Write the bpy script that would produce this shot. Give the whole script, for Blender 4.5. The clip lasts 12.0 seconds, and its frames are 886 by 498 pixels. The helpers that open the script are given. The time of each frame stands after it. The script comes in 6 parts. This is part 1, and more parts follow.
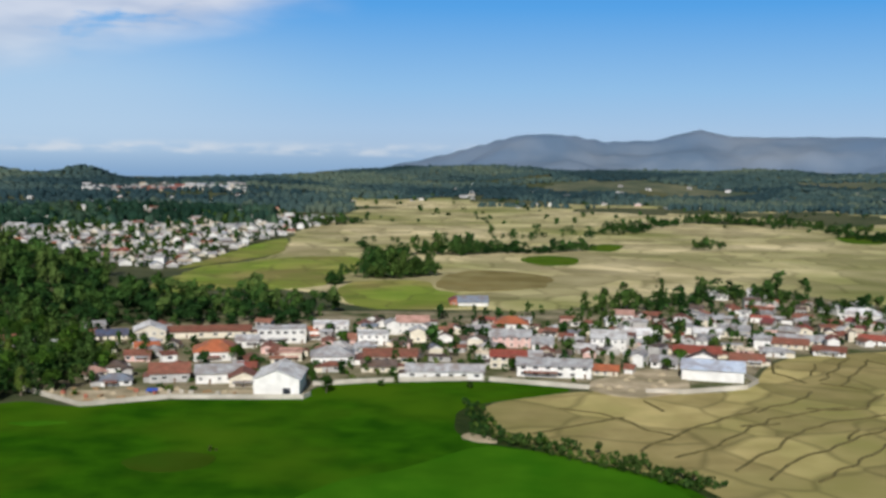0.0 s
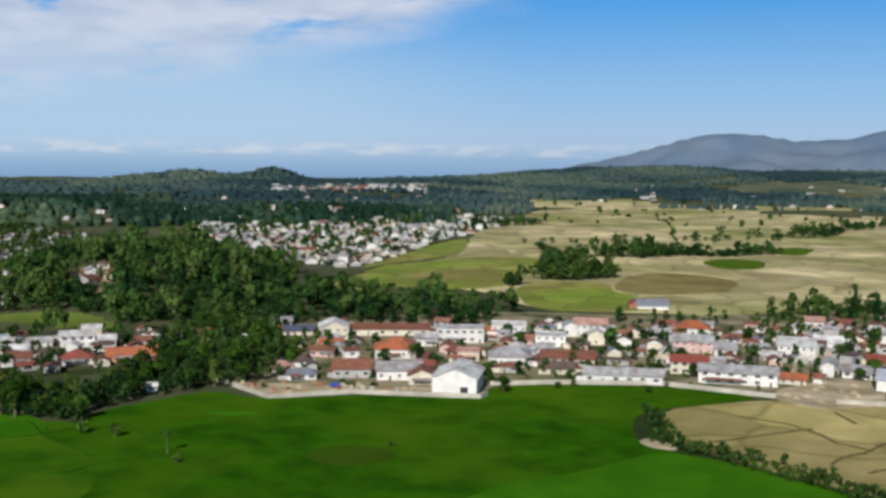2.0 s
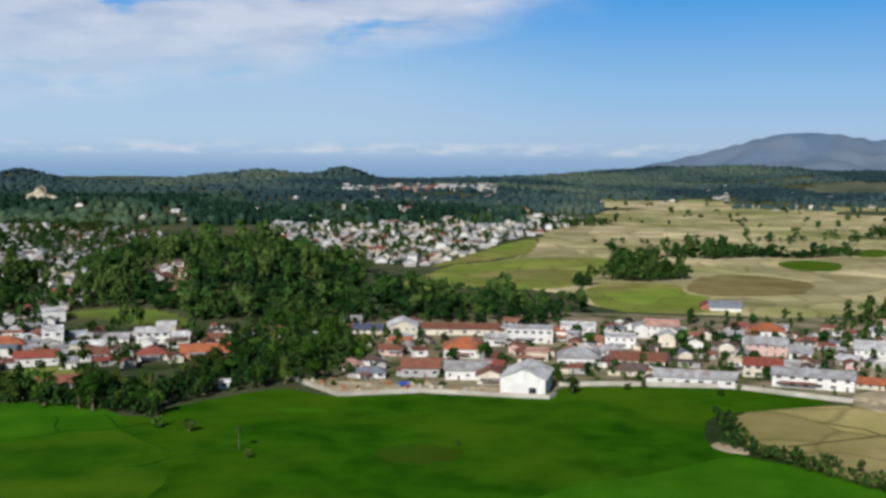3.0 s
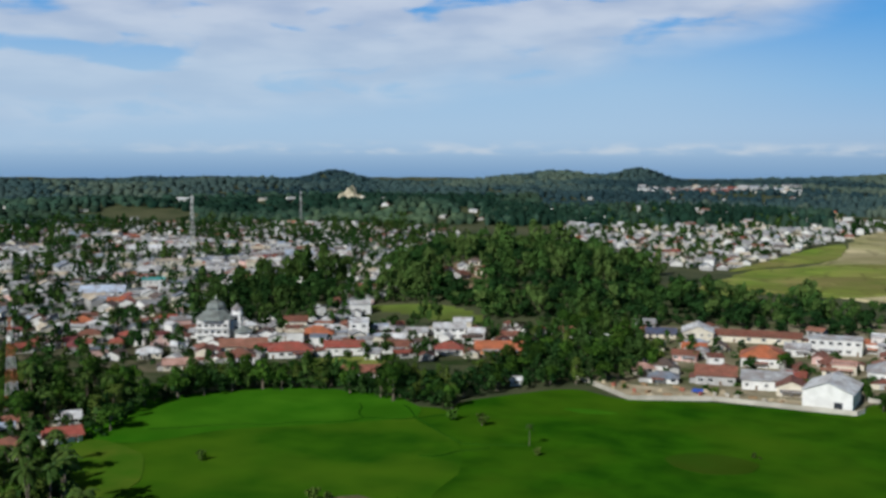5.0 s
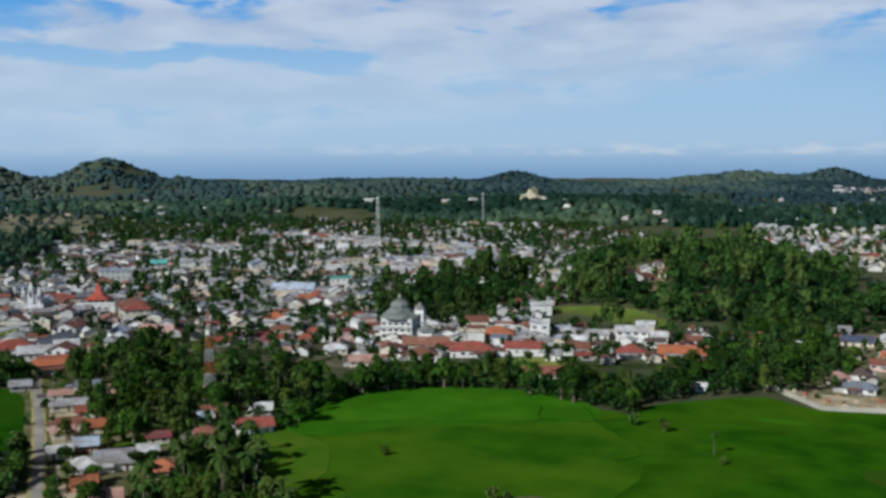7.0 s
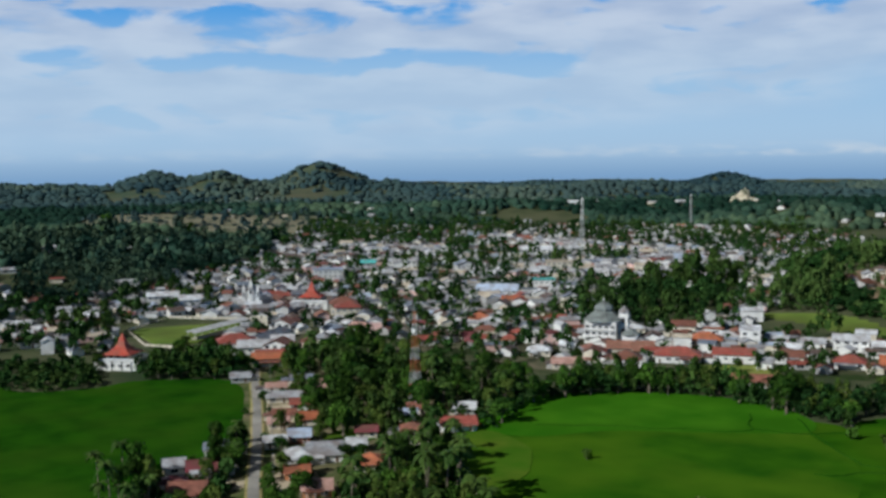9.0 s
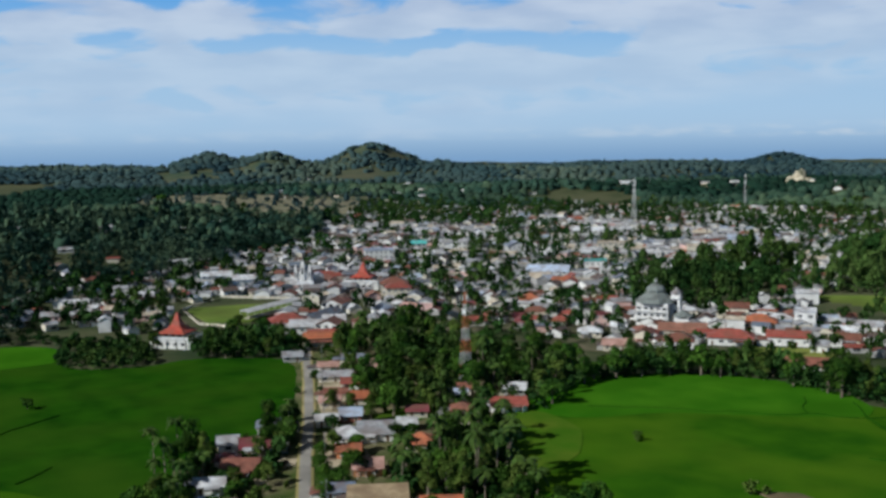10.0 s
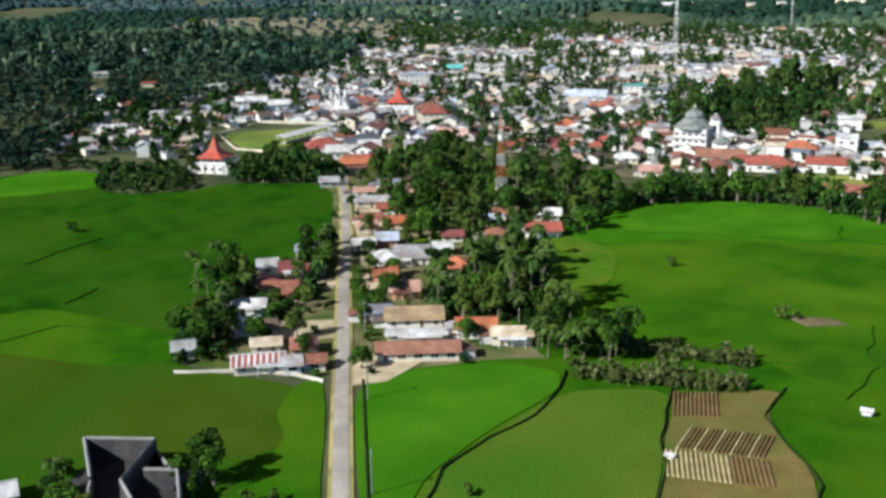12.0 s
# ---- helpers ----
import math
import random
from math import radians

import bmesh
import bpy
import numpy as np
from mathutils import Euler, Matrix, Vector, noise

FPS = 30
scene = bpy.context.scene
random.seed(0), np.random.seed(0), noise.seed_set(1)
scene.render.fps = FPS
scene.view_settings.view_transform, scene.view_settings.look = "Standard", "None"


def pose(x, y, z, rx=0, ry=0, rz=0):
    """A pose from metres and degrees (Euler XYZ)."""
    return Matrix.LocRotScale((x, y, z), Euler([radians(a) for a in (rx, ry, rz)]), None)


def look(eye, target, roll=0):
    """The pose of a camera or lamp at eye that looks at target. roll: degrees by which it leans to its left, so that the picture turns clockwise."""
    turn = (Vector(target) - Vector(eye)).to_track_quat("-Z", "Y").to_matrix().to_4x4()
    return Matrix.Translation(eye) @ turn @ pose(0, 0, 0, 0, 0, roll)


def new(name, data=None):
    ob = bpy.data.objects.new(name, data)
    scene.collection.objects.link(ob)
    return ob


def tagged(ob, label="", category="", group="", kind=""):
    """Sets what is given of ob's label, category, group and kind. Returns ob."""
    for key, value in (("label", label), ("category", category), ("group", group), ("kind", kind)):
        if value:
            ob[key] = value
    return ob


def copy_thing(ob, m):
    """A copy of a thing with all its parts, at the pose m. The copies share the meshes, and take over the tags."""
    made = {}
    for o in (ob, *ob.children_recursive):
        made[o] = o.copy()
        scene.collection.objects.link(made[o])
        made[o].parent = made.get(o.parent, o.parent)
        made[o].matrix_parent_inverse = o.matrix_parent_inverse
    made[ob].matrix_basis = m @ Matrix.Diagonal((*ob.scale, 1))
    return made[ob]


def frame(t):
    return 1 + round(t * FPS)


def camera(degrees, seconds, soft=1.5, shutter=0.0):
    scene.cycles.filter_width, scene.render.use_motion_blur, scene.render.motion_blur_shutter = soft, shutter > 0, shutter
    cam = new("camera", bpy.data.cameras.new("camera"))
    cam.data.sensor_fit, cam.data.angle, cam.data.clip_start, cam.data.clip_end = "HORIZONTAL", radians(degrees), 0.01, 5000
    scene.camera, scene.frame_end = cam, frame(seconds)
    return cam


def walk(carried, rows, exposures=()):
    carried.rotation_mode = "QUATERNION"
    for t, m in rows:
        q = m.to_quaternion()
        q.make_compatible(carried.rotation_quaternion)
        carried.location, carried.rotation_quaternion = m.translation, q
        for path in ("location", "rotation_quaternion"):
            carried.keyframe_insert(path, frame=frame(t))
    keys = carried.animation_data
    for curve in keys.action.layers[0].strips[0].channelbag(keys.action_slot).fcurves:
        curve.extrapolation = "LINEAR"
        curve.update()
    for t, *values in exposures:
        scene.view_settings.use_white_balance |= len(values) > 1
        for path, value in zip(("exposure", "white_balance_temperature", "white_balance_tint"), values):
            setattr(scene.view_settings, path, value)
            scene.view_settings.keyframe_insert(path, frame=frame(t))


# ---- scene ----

from mathutils.geometry import tessellate_polygon

# ---------------------------------------------------------------- camera
EYE = 95.0
cam = camera(45.4, 12.0, soft=3.1)
ROWS = [
    (0.0, 0.0, -5.02, -0.858), (0.5, 1.95, -5.038, -0.759), (1.0, 4.763, -5.066, -0.69),
    (1.5, 7.384, -5.09, -0.682), (2.0, 9.636, -5.081, -0.575), (2.5, 11.22, -5.106, -0.576),
    (2.7, 11.98, -5.115, -0.56), (4.3, 22.43, -5.178, -0.36), (4.5, 24.196, -5.18, -0.33),
    (5.0, 29.195, -5.165, -0.225), (5.5, 33.228, -5.162, -0.11), (6.0, 35.783, -5.157, -0.013),
    (6.5, 37.243, -5.136, 0.03), (7.0, 38.988, -5.112, 0.151), (7.2, 39.96, -5.1, 0.19),
    (8.8, 49.3, -4.95, 0.59), (9.0, 49.986, -4.939, 0.617), (9.5, 51.564, -4.905, 0.666),
    (10.0, 52.721, -5.951, 0.753), (10.5, 53.382, -8.288, 0.779), (11.0, 53.997, -10.7, 0.815),
    (11.5, 54.439, -13.091, 0.797), (12.0, 54.642, -15.333, 0.943),
]
walk(cam, [(t, pose(0, 0, EYE, 90 + pitch, roll, yaw)) for t, yaw, pitch, roll in ROWS],
     exposures=[(0.0, -0.2, 6500, 10), (2.5, -0.22, 6450, 10), (4.5, -0.36, 6250, 8), (9.6, -0.36, 6050, 6), (10.5, -0.26, 6200, 7), (11.2, 0.02, 6350, 8), (12.0, 0.56, 6280, 8)])

# ---------------------------------------------------------------- sky and sun
SUN_AZ, SUN_EL = 174.0, 35.0          # degrees; azimuth counted leftwards from +y
world = bpy.data.worlds.new("sky")
scene.world = world
world.use_nodes = True
wn, wl = world.node_tree.nodes, world.node_tree.links
wn.clear()


def wmath(op, a, b=0.0, c=0.0, clamp=False):
    n = wn.new("ShaderNodeMath")
    n.operation, n.use_clamp = op, clamp
    for i, v in enumerate((a, b, c)):
        if isinstance(v, (int, float)):
            n.inputs[i].default_value = v
        else:
            wl.new(v, n.inputs[i])
    return n.outputs[0]


def wstep(v, lo, hi):
    n = wn.new("ShaderNodeMapRange")
    n.interpolation_type = "SMOOTHSTEP"
    n.inputs[1].default_value, n.inputs[2].default_value = lo, hi
    wl.new(v, n.inputs[0])
    return n.outputs[0]


def wmix(fac, a, b):
    n = wn.new("ShaderNodeMix")
    n.data_type = "RGBA"
    wl.new(fac, n.inputs[0])
    for sock, v in ((n.inputs[6], a), (n.inputs[7], b)):
        if isinstance(v, tuple):
            sock.default_value = (*v, 1)
        else:
            wl.new(v, sock)
    return n.outputs[2]


sky = wn.new("ShaderNodeTexSky")
sky.sky_type, sky.sun_disc = "NISHITA", False
sky.sun_elevation, sky.sun_rotation = radians(SUN_EL), radians(-SUN_AZ)
sky.air_density, sky.dust_density, sky.ozone_density = 1.0, 0.6, 2.0
coord = wn.new("ShaderNodeTexCoord")
sep = wn.new("ShaderNodeSeparateXYZ")
wl.new(coord.outputs["Generated"], sep.inputs[0])
dx, dy, dz = sep.outputs
scale_sky = wn.new("ShaderNodeVectorMath")
scale_sky.operation = "SCALE"
scale_sky.inputs[3].default_value = 0.007
wl.new(sky.outputs[0], scale_sky.inputs[0])
# low air over the sea: pale band at the horizon, clear blue above
ramp = wn.new("ShaderNodeValToRGB")
wl.new(wmath("MULTIPLY_ADD", dz, 4.0, 0.2), ramp.inputs[0])
stops = ((0.0, (0.25, 0.43, 0.70)), (0.12, (0.30, 0.49, 0.76)), (0.185, (0.39, 0.58, 0.83)), (0.23, (0.51, 0.69, 0.92)),
         (0.30, (0.49, 0.71, 0.98)), (0.45, (0.36, 0.66, 1.02)), (0.75, (0.12, 0.46, 1.0)), (1.0, (0.06, 0.32, 0.86)))
for i, (at, c) in enumerate(stops):
    e = ramp.color_ramp.elements[i] if i < 2 else ramp.color_ramp.elements.new(at)
    e.position, e.color = at, (*c, 1)
clear = wmix(wstep(dz, 0.16, 0.4), ramp.outputs[0], scale_sky.outputs[0])
# sheets of cloud: their lower edge comes down towards the left, with blue gaps between the sheets
def wrange(v, lo, hi, a, b):
    n = wn.new("ShaderNodeMapRange")
    for k, value in enumerate((lo, hi, a, b)):
        n.inputs[k + 1].default_value = value
    wl.new(v, n.inputs[0])
    return n.outputs[0]


def wbump(v, centre, width):
    return wmath("SUBTRACT", 1.0, wstep(wmath("ABSOLUTE", wmath("SUBTRACT", v, centre)), 0.0, width))


def wnoise(vector, scale, detail, rough=0.5, bend=0.0):
    n = wn.new("ShaderNodeTexNoise")
    n.inputs["Scale"].default_value, n.inputs["Detail"].default_value = scale, detail
    n.inputs["Roughness"].default_value, n.inputs["Distortion"].default_value = rough, bend
    wl.new(vector, n.inputs["Vector"])
    return n.outputs["Fac"]


bear = wmath("MULTIPLY", wmath("ARCTAN2", wmath("MULTIPLY", dx, -1.0), dy), 57.296)
up_ = wmath("MULTIPLY", wmath("ARCSINE", dz), 57.296)
flat = wn.new("ShaderNodeCombineXYZ")
wl.new(wmath("MULTIPLY", bear, 0.10), flat.inputs[0]), wl.new(wmath("MULTIPLY", up_, 0.36), flat.inputs[1])
billow = wnoise(flat.outputs[0], 1.0, 4.0, 0.42, 0.3)
wisp = wnoise(flat.outputs[0], 2.2, 4.0, 0.45)
west = wstep(wmath("MULTIPLY", dx, -1.0), 0.05, 0.36)        # the cover thickens to the left
edge_ = wmath("ADD", wrange(bear, 7, 30, 7.6, 2.6), wrange(bear, 30, 50, 0.0, -1.8))
over = wmath("ADD", wmath("SUBTRACT", up_, edge_), wmath("MULTIPLY_ADD", billow, 3.4, -1.7))
body_ = wmath("MULTIPLY", wstep(wmath("ADD", over, wmath("MULTIPLY_ADD", wisp, 1.2, -0.6)), -0.8, 1.7), wstep(bear, 4, 9))
gaps = wmath("MAXIMUM", wmath("MULTIPLY", wbump(up_, 7.5, 1.5), wstep(bear, 47, 58)), wmath("MULTIPLY", wbump(up_, 5.1, 0.9), wstep(bear, 41, 46)))
torn = wstep(wmath("ADD", wnoise(flat.outputs[0], 1.9, 5.0, 0.5, 0.4), wmath("MULTIPLY", gaps, 0.15)), 0.55, 0.70)
dense = wmath("MULTIPLY", wmath("MULTIPLY", body_, wmath("MULTIPLY_ADD", torn, -0.9, 0.92)), wmath("MULTIPLY_ADD", wstep(up_, 12, 24), -0.8, 1.0))
white = wmix(wstep(wisp, 0.30, 0.70), (0.60, 0.69, 0.89), (0.84, 0.89, 1.02))
cloudy = wmix(dense, clear, white)
# a row of small far cumulus just over the horizon
row_ = wmath("MULTIPLY", wstep(dz, -0.003, 0.002), wmath("SUBTRACT", 1.0, wstep(dz, 0.004, 0.014)))
puff = wn.new("ShaderNodeCombineXYZ")
wl.new(wmath("MULTIPLY", bear, 0.42), puff.inputs[0]), wl.new(wmath("MULTIPLY", up_, 1.6), puff.inputs[1])
low = wmath("MULTIPLY", wmath("MULTIPLY", row_, wstep(wnoise(puff.outputs[0], 1.0, 4.0), 0.40, 0.66)), wrange(bear, 30, 52, 1.0, 0.25))
haze = wmath("MULTIPLY", wmath("MULTIPLY", west, 0.6), wmath("MULTIPLY", wstep(dz, -0.02, 0.02), wmath("SUBTRACT", 1.0, wstep(dz, 0.05, 0.15))))
cloudy = wmix(haze, cloudy, (0.60, 0.81, 1.03))
final = wmix(wmath("MULTIPLY", low, 0.8), cloudy, (0.80, 0.88, 0.98))
back = wn.new("ShaderNodeBackground")
back.inputs[1].default_value = 0.9
wl.new(final, back.inputs[0])
out = wn.new("ShaderNodeOutputWorld")
wl.new(back.outputs[0], out.inputs[0])

sun = new("sun", bpy.data.lights.new("sun", "SUN"))
sun.data.energy, sun.data.angle, sun.data.color = 4.9, radians(0.6), (1.0, 0.965, 0.91)
sa, se = radians(SUN_AZ), radians(SUN_EL)
sun.matrix_world = look((-math.sin(sa) * math.cos(se) * 100, math.cos(sa) * math.cos(se) * 100, math.sin(se) * 100 + 200), (0, 0, 200))

# ---------------------------------------------------------------- materials
MATS = {}


def mat(name, dark, light, scale=0.4, rough=0.8, metal=0.0, bump=0.0, fine=0.0, island=0.0, objrand=0.0, spec=0.3, lo=0.35, hi=0.65,
        blotch=None, blotch_scale=0.02, ridges=0.0, cells=0.0):
    """A surface between two colours, with grain, wide blotches, and a change from piece to piece or thing to thing."""
    m = bpy.data.materials.new(name)
    m.use_nodes = True
    n, l = m.node_tree.nodes, m.node_tree.links
    bsdf = n["Principled BSDF"]
    tc = n.new("ShaderNodeTexCoord")
    tex = n.new("ShaderNodeTexNoise")
    tex.inputs["Scale"].default_value, tex.inputs["Detail"].default_value = scale, 5.0
    geo = n.new("ShaderNodeNewGeometry")
    l.new(geo.outputs["Position"], tex.inputs["Vector"])
    rng = n.new("ShaderNodeMapRange")
    rng.inputs[1].default_value, rng.inputs[2].default_value = lo, hi
    l.new(tex.outputs["Fac"], rng.inputs[0])
    mix = n.new("ShaderNodeMix")
    mix.data_type = "RGBA"
    mix.inputs[6].default_value, mix.inputs[7].default_value = (*dark, 1), (*light, 1)
    l.new(rng.outputs[0], mix.inputs[0])
    col = mix.outputs[2]
    if blotch:
        t2 = n.new("ShaderNodeTexNoise")
        t2.inputs["Scale"].default_value, t2.inputs["Detail"].default_value = blotch_scale, 3.0
        l.new(geo.outputs["Position"], t2.inputs["Vector"])
        r2 = n.new("ShaderNodeMapRange")
        r2.inputs[1].default_value, r2.inputs[2].default_value = 0.42, 0.66
        l.new(t2.outputs["Fac"], r2.inputs[0])
        m2 = n.new("ShaderNodeMix")
        m2.data_type = "RGBA"
        l.new(r2.outputs[0], m2.inputs[0]), l.new(col, m2.inputs[6])
        m2.inputs[7].default_value = (*blotch, 1)
        col = m2.outputs[2]
    if cells:
        # worn banks between small parcels, each parcel a little different
        warp = n.new("ShaderNodeTexNoise")
        warp.inputs["Scale"].default_value = cells * 0.6
        l.new(geo.outputs["Position"], warp.inputs["Vector"])
        push = n.new("ShaderNodeVectorMath")
        push.operation = "MULTIPLY_ADD"
        push.inputs[1].default_value = (40, 40, 0)
        l.new(warp.outputs["Color"], push.inputs[0]), l.new(geo.outputs["Position"], push.inputs[2])
        flatten = n.new("ShaderNodeVectorMath")
        flatten.operation = "MULTIPLY"
        flatten.inputs[1].default_value = (1, 1, 0)
        l.new(push.outputs[0], flatten.inputs[0])
        edge, cell = n.new("ShaderNodeTexVoronoi"), n.new("ShaderNodeTexVoronoi")
        edge.feature = "DISTANCE_TO_EDGE"
        for v in (edge, cell):
            v.inputs["Scale"].default_value = cells
            l.new(flatten.outputs[0], v.inputs["Vector"])
        bank = n.new("ShaderNodeMapRange")
        bank.inputs[1].default_value, bank.inputs[2].default_value, bank.inputs[3].default_value, bank.inputs[4].default_value = 0.0, 0.055, 0.5, 0.0
        l.new(edge.outputs["Distance"], bank.inputs[0])
        tint = n.new("ShaderNodeSeparateXYZ")
        l.new(cell.outputs["Color"], tint.inputs[0])
        rv = n.new("ShaderNodeMapRange")
        rv.inputs[3].default_value, rv.inputs[4].default_value = 0.72, 1.22
        l.new(tint.outputs[0], rv.inputs[0])
        hs = n.new("ShaderNodeHueSaturation")
        l.new(rv.outputs[0], hs.inputs["Value"]), l.new(col, hs.inputs["Color"])
        m3 = n.new("ShaderNodeMix")
        m3.data_type = "RGBA"
        m3.inputs[7].default_value = (0.10, 0.095, 0.035, 1)
        l.new(bank.outputs[0], m3.inputs[0]), l.new(hs.outputs[0], m3.inputs[6])
        col = m3.outputs[2]
    for amount, source in ((island, "island"), (objrand, "object")):
        if amount:
            if source == "island":
                value = geo.outputs["Random Per Island"]
            else:
                value = n.new("ShaderNodeObjectInfo").outputs["Random"]
            r3 = n.new("ShaderNodeMapRange")
            r3.inputs[3].default_value, r3.inputs[4].default_value = 1 - amount, 1 + amount
            l.new(value, r3.inputs[0])
            hsv = n.new("ShaderNodeHueSaturation")
            l.new(r3.outputs[0], hsv.inputs["Value"]), l.new(col, hsv.inputs["Color"])
            col = hsv.outputs[0]
    l.new(col, bsdf.inputs["Base Color"])
    bsdf.inputs["Roughness"].default_value, bsdf.inputs["Metallic"].default_value = rough, metal
    bsdf.inputs["Specular IOR Level"].default_value = spec
    height = None
    if ridges:
        wave = n.new("ShaderNodeTexWave")
        wave.inputs["Scale"].default_value = ridges
        l.new(tc.outputs["Object"], wave.inputs["Vector"])
        height = wave.outputs["Fac"]
    elif bump:
        t4 = n.new("ShaderNodeTexNoise")
        t4.inputs["Scale"].default_value, t4.inputs["Detail"].default_value = fine or scale * 6, 4.0
        l.new(geo.outputs["Position"], t4.inputs["Vector"])
        height = t4.outputs["Fac"]
    if height is not None:
        b = n.new("ShaderNodeBump")
        b.inputs["Strength"].default_value, b.inputs["Distance"].default_value = (bump or 0.3), 0.3
        l.new(height, b.inputs["Height"]), l.new(b.outputs[0], bsdf.inputs["Normal"])
    MATS[name] = m
    return m


# ground covers
mat("scrub", (0.030, 0.050, 0.020), (0.078, 0.090, 0.042), 0.05, 0.95, blotch=(0.098, 0.102, 0.052), blotch_scale=0.012, bump=0.5, spec=0.1)
mat("paddy", (0.015, 0.069, 0.003), (0.032, 0.117, 0.004), 0.08, 0.9, bump=0.5, fine=1.6, blotch=(0.058, 0.133, 0.006), blotch_scale=0.016, spec=0.0)
mat("paddy_mid", (0.021, 0.084, 0.004), (0.040, 0.123, 0.005), 0.06, 0.9, bump=0.5, fine=1.6, blotch=(0.074, 0.152, 0.008), blotch_scale=0.02, spec=0.0)
mat("paddy_deep", (0.010, 0.050, 0.003), (0.021, 0.084, 0.004), 0.08, 0.9, bump=0.5, fine=1.6, blotch=(0.034, 0.090, 0.006), blotch_scale=0.018, spec=0.0)
mat("paddy_brown", (0.034, 0.072, 0.005), (0.056, 0.092, 0.009), 0.04, 0.9, bump=0.5, fine=1.6, blotch=(0.026, 0.086, 0.005), blotch_scale=0.02, spec=0.0)
mat("lawn", (0.034, 0.070, 0.012), (0.080, 0.110, 0.026), 0.15, 0.95, bump=0.4, blotch=(0.200, 0.170, 0.100), blotch_scale=0.06, spec=0.05)
mat("garden_soil", (0.130, 0.105, 0.032), (0.190, 0.150, 0.052), 0.2, 0.95, bump=0.5, blotch=(0.085, 0.110, 0.024), blotch_scale=0.05, spec=0.05)
mat("paddy_bright", (0.032, 0.135, 0.005), (0.058, 0.180, 0.008), 0.05, 0.9, bump=0.5, fine=1.6, blotch=(0.034, 0.125, 0.005), blotch_scale=0.03, spec=0.0)
mat("paddy_olive", (0.060, 0.115, 0.012), (0.105, 0.150, 0.020), 0.06, 0.9, bump=0.5, fine=1.6, blotch=(0.048, 0.125, 0.010), blotch_scale=0.03, spec=0.0)
mat("paddy_ripe", (0.055, 0.128, 0.009), (0.110, 0.160, 0.017), 0.06, 0.9, bump=0.4, blotch=(0.045, 0.140, 0.007), blotch_scale=0.035, spec=0.0)
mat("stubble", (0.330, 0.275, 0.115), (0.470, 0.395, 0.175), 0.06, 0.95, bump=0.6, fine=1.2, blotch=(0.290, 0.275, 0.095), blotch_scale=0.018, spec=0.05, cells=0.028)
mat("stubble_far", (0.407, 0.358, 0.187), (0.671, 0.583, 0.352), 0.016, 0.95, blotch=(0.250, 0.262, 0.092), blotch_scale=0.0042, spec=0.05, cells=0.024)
mat("village_earth", (0.190, 0.165, 0.105), (0.400, 0.345, 0.240), 0.12, 0.95, blotch=(0.050, 0.075, 0.020), blotch_scale=0.06, spec=0.05)
mat("meadow", (0.150, 0.237, 0.030), (0.263, 0.312, 0.060), 0.02, 0.95, blotch=(0.290, 0.260, 0.090), blotch_scale=0.012, spec=0.05, cells=0.03)
mat("knoll_grass", (0.115, 0.182, 0.032), (0.169, 0.232, 0.046), 0.05, 0.95, blotch=(0.110, 0.145, 0.032), blotch_scale=0.03, spec=0.05)
mat("dry_grass", (0.085, 0.105, 0.070), (0.165, 0.165, 0.105), 0.02, 0.95, blotch=(0.055, 0.085, 0.060), blotch_scale=0.006, spec=0.03)
mat("quarry_stone", (0.30, 0.25, 0.17), (0.58, 0.52, 0.39), 0.12, 0.95, blotch=(0.12, 0.13, 0.08), blotch_scale=0.07, spec=0.05)
mat("hill_grass", (0.050, 0.080, 0.050), (0.088, 0.108, 0.064), 0.02, 0.95, blotch=(0.110, 0.110, 0.068), blotch_scale=0.012, spec=0.03)
mat("ploughed", (0.165, 0.135, 0.050), (0.240, 0.195, 0.078), 0.02, 0.95, spec=0.05, blotch=(0.260, 0.230, 0.100), blotch_scale=0.03)
mat("mud_bank", (0.180, 0.120, 0.078), (0.300, 0.215, 0.145), 0.05, 0.95, blotch=(0.090, 0.090, 0.040), blotch_scale=0.06, spec=0.05)
mat("bare_earth", (0.400, 0.330, 0.225), (0.580, 0.490, 0.350), 0.12, 0.95, blotch=(0.260, 0.225, 0.140), blotch_scale=0.07, bump=0.6, fine=0.5, spec=0.1)
mat("town_earth", (0.044, 0.058, 0.026), (0.170, 0.145, 0.095), 0.07, 0.95, blotch=(0.028, 0.050, 0.012), blotch_scale=0.03, spec=0.1)
mat("bund", (0.014, 0.032, 0.006), (0.036, 0.052, 0.012), 0.3, 0.95, bump=0.8, fine=2.0, spec=0.1)
mat("dry_bund", (0.085, 0.075, 0.030), (0.150, 0.128, 0.052), 0.2, 0.95, bump=0.8, fine=2.0, spec=0.1)
mat("dry_field", (0.190, 0.180, 0.120), (0.290, 0.265, 0.180), 0.02, 0.95, blotch=(0.120, 0.130, 0.070), blotch_scale=0.008, spec=0.03)
mat("asphalt", (0.300, 0.280, 0.245), (0.400, 0.370, 0.330), 0.25, 0.85, blotch=(0.240, 0.225, 0.200), blotch_scale=0.08)
# distance haze is painted into the mountain colour as pale blue-grey
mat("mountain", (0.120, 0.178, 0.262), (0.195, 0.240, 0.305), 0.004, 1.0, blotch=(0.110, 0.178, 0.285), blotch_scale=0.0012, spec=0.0)
